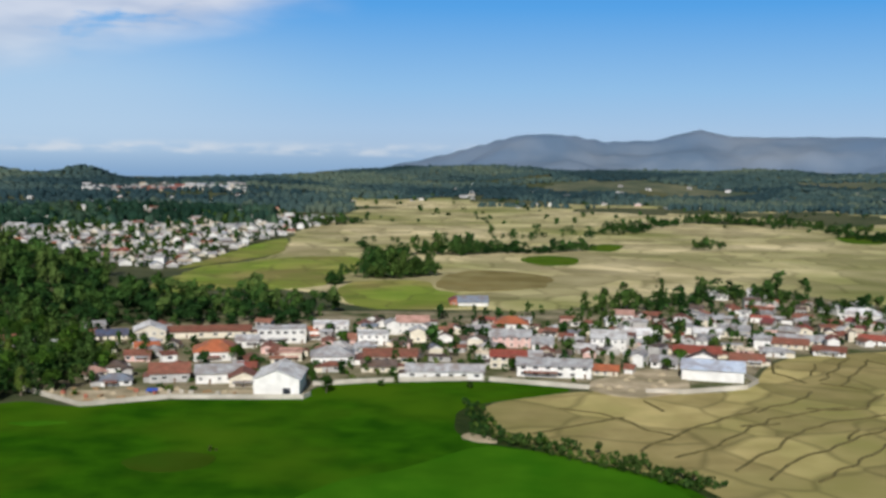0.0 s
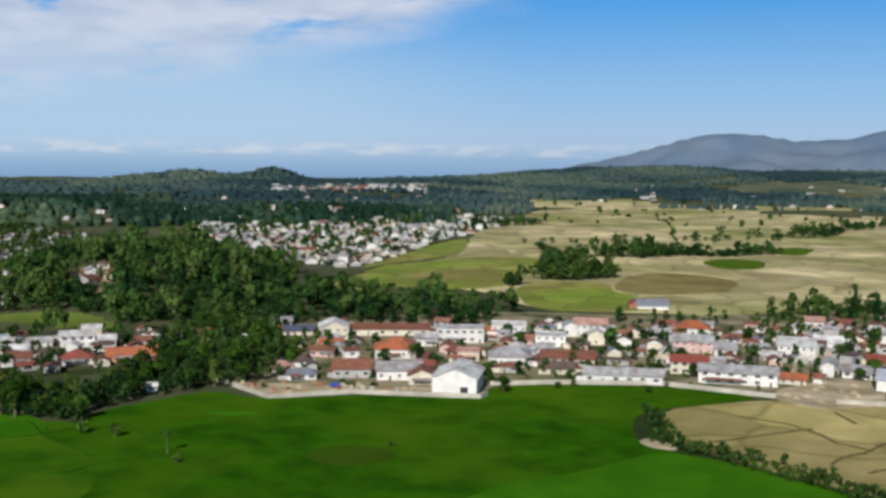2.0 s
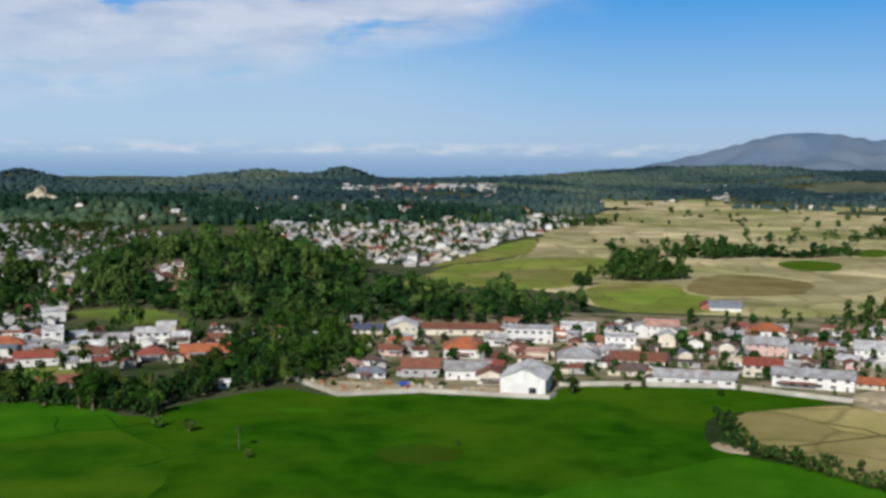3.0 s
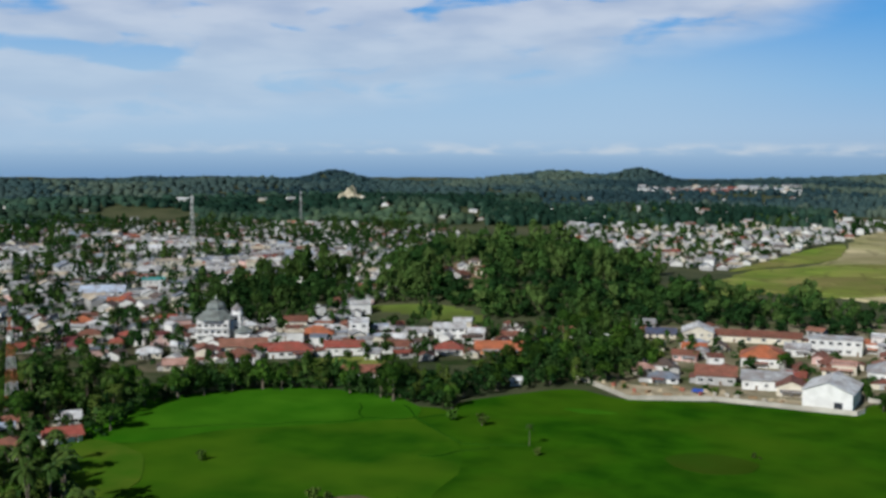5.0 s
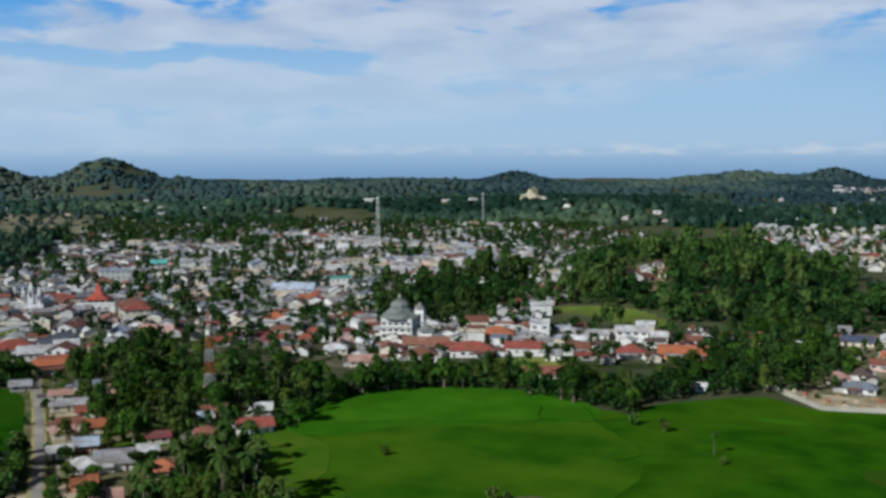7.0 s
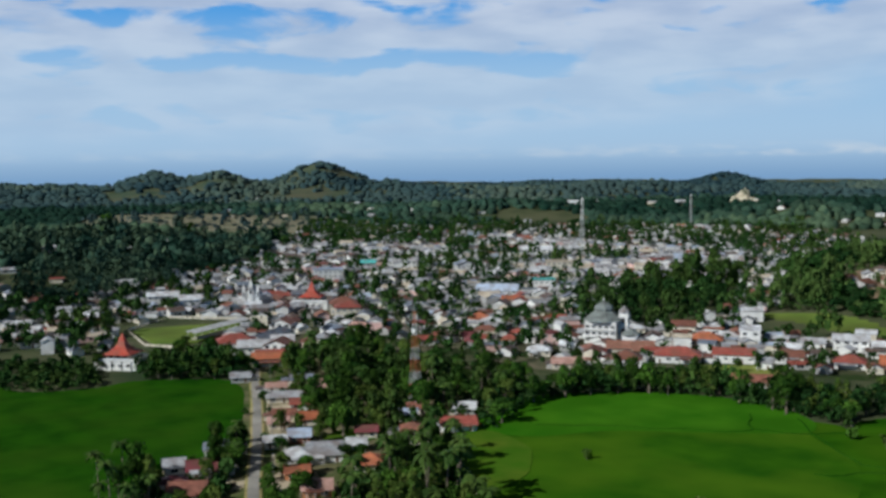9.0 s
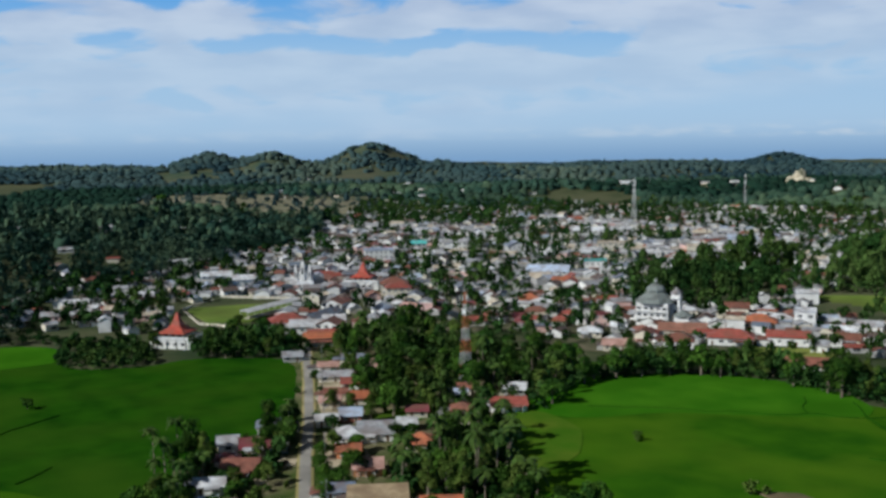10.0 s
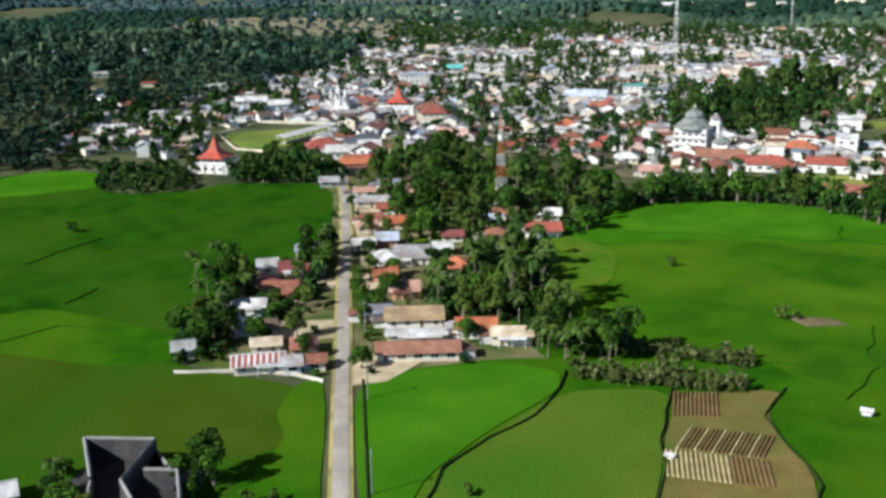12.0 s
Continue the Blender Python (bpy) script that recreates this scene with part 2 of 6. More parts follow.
# plants
mat("leaf", (0.011, 0.037, 0.006), (0.057, 0.122, 0.015), 0.15, 0.8, island=0.4, objrand=0.45, spec=0.05)
mat("leaf_yellow", (0.046, 0.088, 0.014), (0.095, 0.135, 0.026), 0.15, 0.8, island=0.35, objrand=0.25, spec=0.05)
mat("reed_leaf", (0.048, 0.070, 0.021), (0.112, 0.132, 0.045), 0.3, 0.85, island=0.4, objrand=0.2, spec=0.04)
mat("reed_dark", (0.036, 0.062, 0.018), (0.085, 0.110, 0.034), 0.3, 0.85, island=0.4, spec=0.04)
mat("reed_light", (0.084, 0.102, 0.037), (0.152, 0.164, 0.072), 0.3, 0.85, island=0.35, spec=0.04)
mat("tarp_blue", (0.03, 0.08, 0.42), (0.06, 0.14, 0.56), 0.6, 0.5)
mat("timber", (0.26, 0.16, 0.08), (0.44, 0.30, 0.17), 1.2, 0.8, island=0.2)
mat("palm_leaf", (0.022, 0.056, 0.010), (0.070, 0.112, 0.022), 0.2, 0.75, island=0.4, objrand=0.25, spec=0.08)
mat("woods_leaf", (0.012, 0.042, 0.010), (0.039, 0.094, 0.021), 0.03, 0.85, island=0.5, spec=0.05, blotch=(0.042, 0.080, 0.019), blotch_scale=0.014)
mat("woods_dark", (0.010, 0.032, 0.008), (0.025, 0.064, 0.015), 0.05, 0.85, island=0.5, spec=0.05)
mat("woods_light", (0.028, 0.062, 0.013), (0.058, 0.100, 0.022), 0.05, 0.85, island=0.45, spec=0.05)
mat("mound_leaf", (0.018, 0.056, 0.012), (0.050, 0.108, 0.024), 0.03, 0.85, island=0.4, spec=0.05, blotch=(0.050, 0.100, 0.022), blotch_scale=0.02)
mat("mound_dark", (0.009, 0.032, 0.009), (0.024, 0.060, 0.015), 0.05, 0.85, island=0.4, spec=0.05)
mat("mound_light", (0.050, 0.096, 0.022), (0.088, 0.140, 0.036), 0.05, 0.85, island=0.35, spec=0.05)
# leaf colours of the distant woods, with bluish air haze painted in
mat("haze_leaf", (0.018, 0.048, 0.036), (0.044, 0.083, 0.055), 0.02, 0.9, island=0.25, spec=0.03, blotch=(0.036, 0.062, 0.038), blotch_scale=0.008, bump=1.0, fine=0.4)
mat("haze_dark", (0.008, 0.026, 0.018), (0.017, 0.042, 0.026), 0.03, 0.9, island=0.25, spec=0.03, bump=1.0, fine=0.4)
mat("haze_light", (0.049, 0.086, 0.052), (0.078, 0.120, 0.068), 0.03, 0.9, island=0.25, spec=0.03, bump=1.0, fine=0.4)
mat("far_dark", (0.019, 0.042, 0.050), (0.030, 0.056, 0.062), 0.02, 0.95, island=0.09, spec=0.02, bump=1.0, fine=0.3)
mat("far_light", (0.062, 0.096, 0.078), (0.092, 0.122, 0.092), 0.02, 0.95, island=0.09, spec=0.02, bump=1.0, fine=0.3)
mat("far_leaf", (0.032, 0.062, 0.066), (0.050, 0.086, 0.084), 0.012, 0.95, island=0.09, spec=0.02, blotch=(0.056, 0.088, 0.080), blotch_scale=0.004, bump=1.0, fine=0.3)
mat("bark", (0.120, 0.095, 0.070), (0.230, 0.190, 0.145), 0.8, 0.9, spec=0.1)
# buildings
mat("wall_white", (0.68, 0.67, 0.64), (0.82, 0.81, 0.78), 0.3, 0.8, objrand=0.08)
mat("wall_cream", (0.62, 0.56, 0.44), (0.76, 0.70, 0.58), 0.3, 0.8, objrand=0.1)
mat("wall_grey", (0.36, 0.35, 0.34), (0.50, 0.49, 0.47), 0.3, 0.85, objrand=0.1)
mat("wall_pink", (0.62, 0.40, 0.36), (0.72, 0.50, 0.45), 0.3, 0.8, objrand=0.1)
mat("wall_orange", (0.58, 0.24, 0.11), (0.68, 0.32, 0.16), 0.3, 0.8, objrand=0.1)
mat("wall_brick", (0.34, 0.12, 0.08), (0.46, 0.19, 0.12), 0.3, 0.85, objrand=0.1)
for key, a, b in (("red", (0.27, 0.062, 0.046), (0.38, 0.105, 0.080)), ("orange", (0.40, 0.115, 0.052), (0.52, 0.175, 0.085)),
                  ("rust", (0.17, 0.064, 0.046), (0.29, 0.118, 0.082)), ("brick", (0.28, 0.125, 0.085), (0.40, 0.195, 0.140)),
                  ("pink", (0.42, 0.24, 0.20), (0.54, 0.34, 0.29)), ("grey", (0.29, 0.30, 0.32), (0.47, 0.48, 0.50)),
                  ("dark", (0.085, 0.066, 0.060), (0.160, 0.120, 0.105)), ("slate", (0.14, 0.17, 0.22), (0.22, 0.26, 0.32)),
                  ("navy", (0.060, 0.080, 0.150), (0.110, 0.140, 0.230)), ("white", (0.54, 0.55, 0.57), (0.78, 0.79, 0.80)),
                  ("blue", (0.36, 0.43, 0.55), (0.50, 0.57, 0.68)), ("tan", (0.42, 0.31, 0.18), (0.56, 0.42, 0.26)),
                  ("teal", (0.08, 0.42, 0.40), (0.14, 0.56, 0.52)), ("cream", (0.56, 0.48, 0.36), (0.70, 0.62, 0.50)), ("spire", (0.40, 0.058, 0.036), (0.50, 0.095, 0.060)), ("maroon", (0.16, 0.035, 0.045), (0.24, 0.060, 0.070))):
    mat("roof_" + key, a, b, 0.5, 0.6, objrand=0.18, bump=0.25, ridges=2.2, blotch=tuple(0.55 * u + 0.45 * v for u, v in zip(a, (0.20, 0.12, 0.08))), blotch_scale=0.22)
mat("roof_moss", (0.15, 0.17, 0.16), (0.25, 0.275, 0.26), 0.5, 0.7, objrand=0.1, bump=0.25, ridges=2.2, blotch=(0.12, 0.13, 0.12), blotch_scale=0.2)
mat("glass", (0.020, 0.025, 0.030), (0.045, 0.050, 0.060), 0.5, 0.15, spec=0.5)
mat("door_wood", (0.10, 0.060, 0.035), (0.18, 0.11, 0.06), 0.8, 0.6)
mat("concrete", (0.50, 0.46, 0.39), (0.66, 0.62, 0.54), 0.15, 0.9, blotch=(0.40, 0.37, 0.31), blotch_scale=0.06)
mat("concrete_shaded", (0.022, 0.022, 0.024), (0.045, 0.045, 0.046), 0.2, 0.9)
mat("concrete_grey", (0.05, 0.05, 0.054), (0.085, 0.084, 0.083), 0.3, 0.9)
mat("concrete_light", (0.16, 0.16, 0.155), (0.24, 0.235, 0.23), 0.2, 0.9)
mat("steel_red", (0.50, 0.14, 0.06), (0.58, 0.18, 0.08), 0.5, 0.6)
mat("steel_white", (0.68, 0.68, 0.66), (0.78, 0.78, 0.76), 0.5, 0.6)
mat("steel_grey", (0.34, 0.34, 0.34), (0.44, 0.44, 0.44), 0.5, 0.6)
mat("mulch", (0.30, 0.25, 0.13), (0.46, 0.38, 0.20), 0.4, 0.7)
mat("soil_row", (0.115, 0.070, 0.030), (0.185, 0.115, 0.050), 0.4, 0.95)


# ---------------------------------------------------------------- mesh helpers
def mesh(name, verts, faces, materials, face_mat=None, smooth=False):
    me = bpy.data.meshes.new(name)
    me.from_pydata([tuple(v) for v in verts], [], [tuple(f) for f in faces])
    for m in materials if isinstance(materials, (list, tuple)) else [materials]:
        me.materials.append(MATS[m] if isinstance(m, str) else m)
    if face_mat is not None:
        me.polygons.foreach_set("material_index", np.asarray(face_mat, dtype=np.int32))
    if smooth:
        me.polygons.foreach_set("use_smooth", np.ones(len(me.polygons), dtype=bool))
    me.update()
    return me


def big_mesh(name, verts, quads, materials, face_mat=None):
    """A mesh from arrays of vertices and of faces with one number of corners."""
    me = bpy.data.meshes.new(name)
    nf, k = quads.shape
    me.vertices.add(len(verts)), me.loops.add(nf * k), me.polygons.add(nf)
    me.vertices.foreach_set("co", verts.astype(np.float32).ravel())
    me.loops.foreach_set("vertex_index", quads.astype(np.int32).ravel())
    me.polygons.foreach_set("loop_start", np.arange(0, nf * k, k, dtype=np.int32))
    me.polygons.foreach_set("loop_total", np.full(nf, k, dtype=np.int32))
    for m in materials:
        me.materials.append(MATS[m])
    if face_mat is not None:
        me.polygons.foreach_set("material_index", face_mat.astype(np.int32))
    me.update(calc_edges=True)
    return me


def part(name, data, parent, m=None, label=""):
    ob = new(name, data)
    ob.parent = parent
    if m is not None:
        ob.matrix_basis = m
    return tagged(ob, label) if label else ob


class Shape:
    """Collects boxes and prisms into one mesh."""

    def __init__(self):
        self.v, self.f, self.m = [], [], []

    def add(self, verts, faces, m=0, at=None):
        k = len(self.v)
        self.v += [tuple(at @ Vector(v)) if at else tuple(v) for v in verts]
        self.f += [tuple(i + k for i in f) for f in faces]
        self.m += [m] * len(faces)
        return self

    def box(self, x0, x1, y0, y1, z0, z1, m=0, at=None):
        return self.add([(x0, y0, z0), (x1, y0, z0), (x1, y1, z0), (x0, y1, z0), (x0, y0, z1), (x1, y0, z1), (x1, y1, z1), (x0, y1, z1)],
                        [(0, 3, 2, 1), (4, 5, 6, 7), (0, 1, 5, 4), (1, 2, 6, 5), (2, 3, 7, 6), (3, 0, 4, 7)], m, at)

    def slab(self, a, b, c, d, thick, m=0):
        """A plate with the top corners a b c d."""
        lower = [(p[0], p[1], p[2] - thick) for p in (a, b, c, d)]
        return self.add([a, b, c, d, *lower], [(0, 1, 2, 3), (7, 6, 5, 4), (0, 4, 5, 1), (1, 5, 6, 2), (2, 6, 7, 3), (3, 7, 4, 0)], m)

    def rod(self, a, b, r, m=0, sides=4, r2=None):
        a, b = Vector(a), Vector(b)
        q = (b - a).to_track_quat("Z", "Y")
        ring = lambda p, rr: [p + q @ Vector((rr * math.cos(2 * math.pi * i / sides), rr * math.sin(2 * math.pi * i / sides), 0)) for i in range(sides)]
        return self.add(ring(a, r) + ring(b, r if r2 is None else r2),
                        [(i, (i + 1) % sides, sides + (i + 1) % sides, sides + i) for i in range(sides)]
                        + [tuple(range(sides))[::-1], tuple(range(sides, 2 * sides))], m)

    def lathe(self, rings, sides, m=0, turn=0.0):
        """Rings of (radius, z), closed at the ends."""
        vs = [(r * math.cos(2 * math.pi * (i + turn) / sides), r * math.sin(2 * math.pi * (i + turn) / sides), z) for r, z in rings for i in range(sides)]
        fs = [(k * sides + i, k * sides + (i + 1) % sides, (k + 1) * sides + (i + 1) % sides, (k + 1) * sides + i)
              for k in range(len(rings) - 1) for i in range(sides)]
        return self.add(vs, fs + [tuple(range(sides))[::-1], tuple(range((len(rings) - 1) * sides, len(rings) * sides))], m)

    def mesh(self, name, materials, smooth=False):
        return mesh(name, self.v, self.f, materials, self.m, smooth)


# ---------------------------------------------------------------- the lie of the land
HILLS = [  # bearing to the left, distance, height, half width across and along the view
    (24.6, 790, 18, 46, 95), (29.6, 770, 12, 26, 50), (20.6, 770, 4, 46, 60), (31.0, 640, 6, 34, 40), (43.0, 640, 9, 40, 40),
    (56.9, 2500, 45, 56, 160), (54.6, 2550, 24, 90, 200), (61.9, 2350, 41, 48, 150), (65.2, 2500, 34, 48, 160), (71.0, 2500, 14, 260, 250),
    (35.0, 2600, 26, 60, 180), (23.0, 2900, 20, 100, 200), (18.6, 2900, 32, 45, 160), (46.0, 2600, 5, 160, 200),
    (64.0, 1000, 6, 200, 140), (80.0, 1000, 16, 220, 250), (34.0, 1900, 10, 110, 150),
    # wooded ridges one behind the other before the skyline
    (30.0, 1620, 16, 90, 60), (38.5, 1720, 12, 110, 60), (47.0, 1680, 17, 120, 70), (27.0, 2100, 15, 130, 80), (41.0, 2180, 16, 150, 80), (49.5, 2250, 15, 80, 80),
    (16.5, 1560, 14, 110, 60), (12.0, 2350, 14, 150, 120),
]


def smooth(v, lo, hi):
    u = np.clip((v - lo) / (hi - lo), 0, 1)
    return u * u * (3 - 2 * u)


def ground_z(x, y):
    """The height of the ground at x, y (numbers or arrays)."""
    x, y = np.asarray(x, dtype=float), np.asarray(y, dtype=float)
    r, az = np.hypot(x, y), np.degrees(np.arctan2(-x, y))
    left = smooth(az, 0, 14)
    z = left * 18.5 * smooth(r, 1500, 2600) + (1 - left) * 52 * smooth(r, 2300, 3500)
    z -= 30 * smooth(r, 3600, 4900) + left * 14 * smooth(r, 2850, 3400)
    for b, d, h, wa, wr in HILLS:
        c, s = math.cos(radians(b)), math.sin(radians(b))
        across, along = x * c + y * s, -x * s + y * c - d
        z = z + h * np.exp(-0.5 * ((across / wa) ** 2 + (along / wr) ** 2))
    wob = np.sin(x * 0.006 + 1.3) * np.cos(y * 0.0053) + 0.5 * np.sin(x * 0.013 - y * 0.011) + 0.45 * np.sin(x * 0.031 + 2) * np.cos(y * 0.027 + 1)
    return (z + wob * 6.5 * smooth(r, 1500, 2600)) * smooth(r, 560, 720)


def gz(x, y):
    return float(ground_z(x, y))


def polar(r, bearing):
    return -r * math.sin(radians(bearing)), r * math.cos(radians(bearing))


def inside(poly, x, y):
    hit = False
    x0, y0 = poly[-1]
    for x1, y1 in poly:
        if (y0 > y) != (y1 > y) and x < (x1 - x0) * (y - y0) / (y1 - y0) + x0:
            hit = not hit
        x0, y0 = x1, y1
    return hit


# the grassy knoll and the cut bank beside the mound
KNOLL = [(-352, 536), (-312, 555), (-291, 551), (-268, 534), (-265, 524), (-288, 516), (-324, 524), (-342, 522)]
CUT = [(-304, 599), (-318, 588), (-341, 600), (-361, 640), (-350, 663), (-330, 657), (-311, 627)]
rings = [0.0] + sorted([30 * 1.0262 ** i for i in range(198)] + [505.3 + 5.1 * i for i in range(86)])
ang = np.radians(np.concatenate([np.arange(-40, 95, 0.5), np.arange(95, 320, 5.0)]))
SECT = len(ang)
rr, aa = np.meshgrid(np.array(rings[1:]), ang, indexing="ij")
gx, gy = -rr * np.sin(aa), rr * np.cos(aa)
gverts = np.concatenate([[[0, 0, 0]], np.stack([gx, gy, ground_z(gx, gy)], -1).reshape(-1, 3)])
nr = len(rings) - 1
i0 = np.arange(nr - 1)[:, None] * SECT + np.arange(SECT)[None] + 1
i1 = np.arange(nr - 1)[:, None] * SECT + (np.arange(SECT)[None] + 1) % SECT + 1
gq = np.stack([i0, i1, i1 + SECT, i0 + SECT], -1).reshape(-1, 4)[:, ::-1]
gfaces = [tuple(q) for q in gq.tolist()] + [(0, 1 + i, 1 + (i + 1) % SECT) for i in range(SECT)]
cover_ = []
centres = np.concatenate([gverts[gq].mean(axis=1)[:, :2], np.zeros((SECT, 2))]).tolist()
for cx, cy in centres:
    r, az = math.hypot(cx, cy), math.degrees(math.atan2(-cx, cy))
    cover_.append(2 if inside(KNOLL, cx, cy) else 3 if inside(CUT, cx, cy) else 4 if 2050 < r < 2900 and 52 < az < 68 and noise.noise((cx * 0.006, cy * 0.006, 4.4)) > -0.02 else (1 if r < 2250 else 5) if 1700 < r < 3300 and -60 < az < 9 and noise.noise((cx * 0.004, cy * 0.0022, 8.1)) > -0.05 else 0)
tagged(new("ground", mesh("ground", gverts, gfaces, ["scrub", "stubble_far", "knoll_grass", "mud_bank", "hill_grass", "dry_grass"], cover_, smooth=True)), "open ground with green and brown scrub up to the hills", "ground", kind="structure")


def softened(poly, step=14.0, wobble=1.5):
    """The outline with more corners and a slightly uneven edge."""
    if wobble > 1.2:
        for _ in range(2):
            poly = [(a[0] * k + b[0] * (1 - k), a[1] * k + b[1] * (1 - k)) for a, b in zip(poly, poly[1:] + poly[:1]) for k in (0.82, 0.18)]
    pts = []
    for (x0, y0), (x1, y1) in zip(poly, poly[1:] + poly[:1]):
        n = max(1, min(24, int(math.hypot(x1 - x0, y1 - y0) / step)))
        for i in range(n):
            x, y = x0 + (x1 - x0) * i / n, y0 + (y1 - y0) * i / n
            k = wobble if i else wobble * 0.4
            pts.append((x + k * noise.noise((x * 0.05, y * 0.05, 1)), y + k * noise.noise((x * 0.05, y * 0.05, 7))))
    return pts


def field(name, poly, material, label, lift=0.12, wobble=1.5, level=False):
    """A level parcel of land, a low slab on the ground."""
    pts = softened(poly, 14.0, wobble)
    from_top = [Vector((x, y, 0)) for x, y in pts]
    tris = tessellate_polygon([from_top])
    n = len(pts)
    zs = ground_z(np.array([p[0] for p in pts]), np.array([p[1] for p in pts])) * (0 if level else 1)
    vs = [(x, y, float(z) + lift) for (x, y), z in zip(pts, zs)] + [(x, y, float(z) - 1.0) for (x, y), z in zip(pts, zs)]
    area = sum(pts[i][0] * pts[(i + 1) % n][1] - pts[(i + 1) % n][0] * pts[i][1] for i in range(n))
    fs = []
    for a, b, c in tris:
        ar = (pts[b][0] - pts[a][0]) * (pts[c][1] - pts[a][1]) - (pts[c][0] - pts[a][0]) * (pts[b][1] - pts[a][1])
        fs.append((a, b, c) if ar > 0 else (a, c, b))
    for i in range(n):
        j = (i + 1) % n
        fs.append((j, i, n + i, n + j) if area > 0 else (i, j, n + j, n + i))
    return tagged(new(name, mesh(name, vs, fs, material)), label, "field", kind="structure")


# ---------------------------------------------------------------- fields, road
field("paddy_field", [(-136, 386), (-104, 401), (-52, 404), (-51, 428), (-30, 436), (17, 444), (62, 429), (14, 401), (6, 387), (5, 359), (14, 345), (34, 336),
                      (56, 318), (76, 297), (90, 230), (60, 120), (-60, 110), (-110, 126), (-140, 176), (-176, 158), (-206, 166), (-228, 184), (-262, 214), (-276, 239),
                      (-290, 262), (-298, 296), (-269, 334), (-245, 346), (-205, 336), (-190, 340), (-182, 334), (-190, 352), (-161, 398)],
      "paddy", "wide deep green paddy field of young rice", 0.10)
field("paddy_field", [(-45, 277), (-29, 303), (-10, 315), (14, 343), (34, 334), (62, 309), (74, 290), (60, 180), (-20, 190)],
      "paddy_bright", "light green paddy field with ripening rice", 0.22)
field("paddy_field", [(-208, 340), (-244, 342), (-270, 332), (-294, 296), (-286, 262), (-272, 238), (-258, 216), (-226, 186), (-190, 192), (-160, 204), (-130, 196), (-118, 214), (-140, 246), (-150, 280), (-164, 304), (-188, 318)],
      "paddy_mid", "fresh green paddy field beside the village trees", 0.16, 7)
field("paddy_field", [(-215, 348), (-241, 347), (-264, 336), (-296, 298), (-286, 262), (-272, 238), (-250, 250), (-240, 276), (-214, 298), (-190, 322), (-196, 336)],
      "paddy_bright", "light green paddy field beside the trees", 0.22)
field("paddy_field", [(-274, 240), (-262, 246), (-234, 236), (-220, 214), (-212, 190), (-206, 168), (-226, 182), (-244, 200), (-262, 216)],
      "paddy_ripe", "yellowish paddy field corner with drying grass", 0.30, 6)
field("paddy_field", [(-107, 53), (-205.4, 110.6), (-208, 104), (-196, 92), (-182, 88), (-170, 70), (-150, 58), (-120, 38)], "paddy", "green rice beside the road verge", 0.21, 1.5)
field("stubble_field", [(15, 401), (62, 428), (85, 419), (129, 432), (151, 483), (170, 508), (235, 530), (420, 600), (420, 300), (200, 180), (95, 230), (78, 303), (56, 320), (34, 339), (18, 356)],
      "stubble", "harvested rice field with dry tan stubble", 0.14)
field("paddy_field", [(-508, 60), (-520, 130), (-499, 152), (-445, 138), (-429, 167), (-434, 188), (-404, 226), (-308, 169), (-303, 142), (-284, 118), (-268, 100), (-239, 87), (-232, 88), (-200, 105),
                      (-157, 81), (-110, 50), (-130, -60), (-420, -80)],
      "paddy_deep", "deep green paddy field beside the village road", 0.10)
BAND = [(-340, 30), (-303, 60), (-304, 70), (-294, 78), (-274, 86), (-258, 94), (-239, 87), (-245, 73), (-258, 63), (-273, 53), (-310, 15)]
field("paddy_field", [(-300, 20), (-273, 52), (-239, 86), (-232, 88), (-202, 105), (-186, 97), (-178, 80), (-194, 60), (-224, 20)], "paddy_brown", "dull brownish green paddy field", 0.16, 3)
field("paddy_field", BAND, "paddy", "light green strip of paddy field", 0.2, 3)
field("paddy_field", [(-505, 100), (-519, 130), (-499, 151), (-462, 142), (-464, 112), (-480, 80)], "paddy_bright", "light green paddy field under the woods", 0.2)
field("paddy_field", [(-203, 116), (-191, 149), (-176, 157), (-168, 150), (-160, 122), (-150, 98), (-120, 72), (-100, 62), (-152, 87)],
      "paddy_bright", "bright green paddy field beside the road", 0.24)
field("paddy_field", [(-157, 118), (-167, 150), (-153, 170), (-136, 150), (-129, 142), (-110, 118), (-90, 80), (-130, 80), (-148, 98)],
      "paddy_olive", "olive green paddy field with standing water", 0.2)
field("paddy_field", [(-204, 118), (-197, 160), (-172, 204), (-100, 234), (-56, 120), (-98, 60)], "paddy", "green rice between the small fields", 0.04)
field("garden_plot", [(-150, 169), (-137, 190), (-130, 174), (-104, 158), (-84, 120), (-110, 119), (-128, 142), (-135, 149)],
      "garden_soil", "vegetable garden of dry grass and planted beds", 0.3)
field("hedge_bank", [(14, 402), (62, 429), (20, 408), (20, 395), (24, 362), (40, 344), (82, 306), (92, 292), (84, 286), (70, 298), (30, 332), (8, 346), (2, 360), (3, 388)], "bund", "dark grassy bank between the fields", 0.07, 1)
field("paddy_patch", [(-98, 318), (-93, 327), (-80, 330), (-69, 325), (-70, 314), (-82, 307), (-92, 310)], "paddy_brown", "dull brownish patch in the rice", 0.2, 3)
field("paddy_patch", [(-152, 362), (-138, 366), (-128, 364), (-141, 358)], "paddy_bright", "lighter green patch in the rice", 0.2, 2)
field("yard", [(60, 431), (66, 448), (82, 462), (96, 474), (108, 466), (106, 440), (100, 425), (79, 414), (68, 419)], "bare_earth", "pale dug earth beside the warehouse yard", 0.36, 1.5)
ribbon_lane = [(79, 640), (77, 578), (77, 535), (82, 499), (74, 470)]
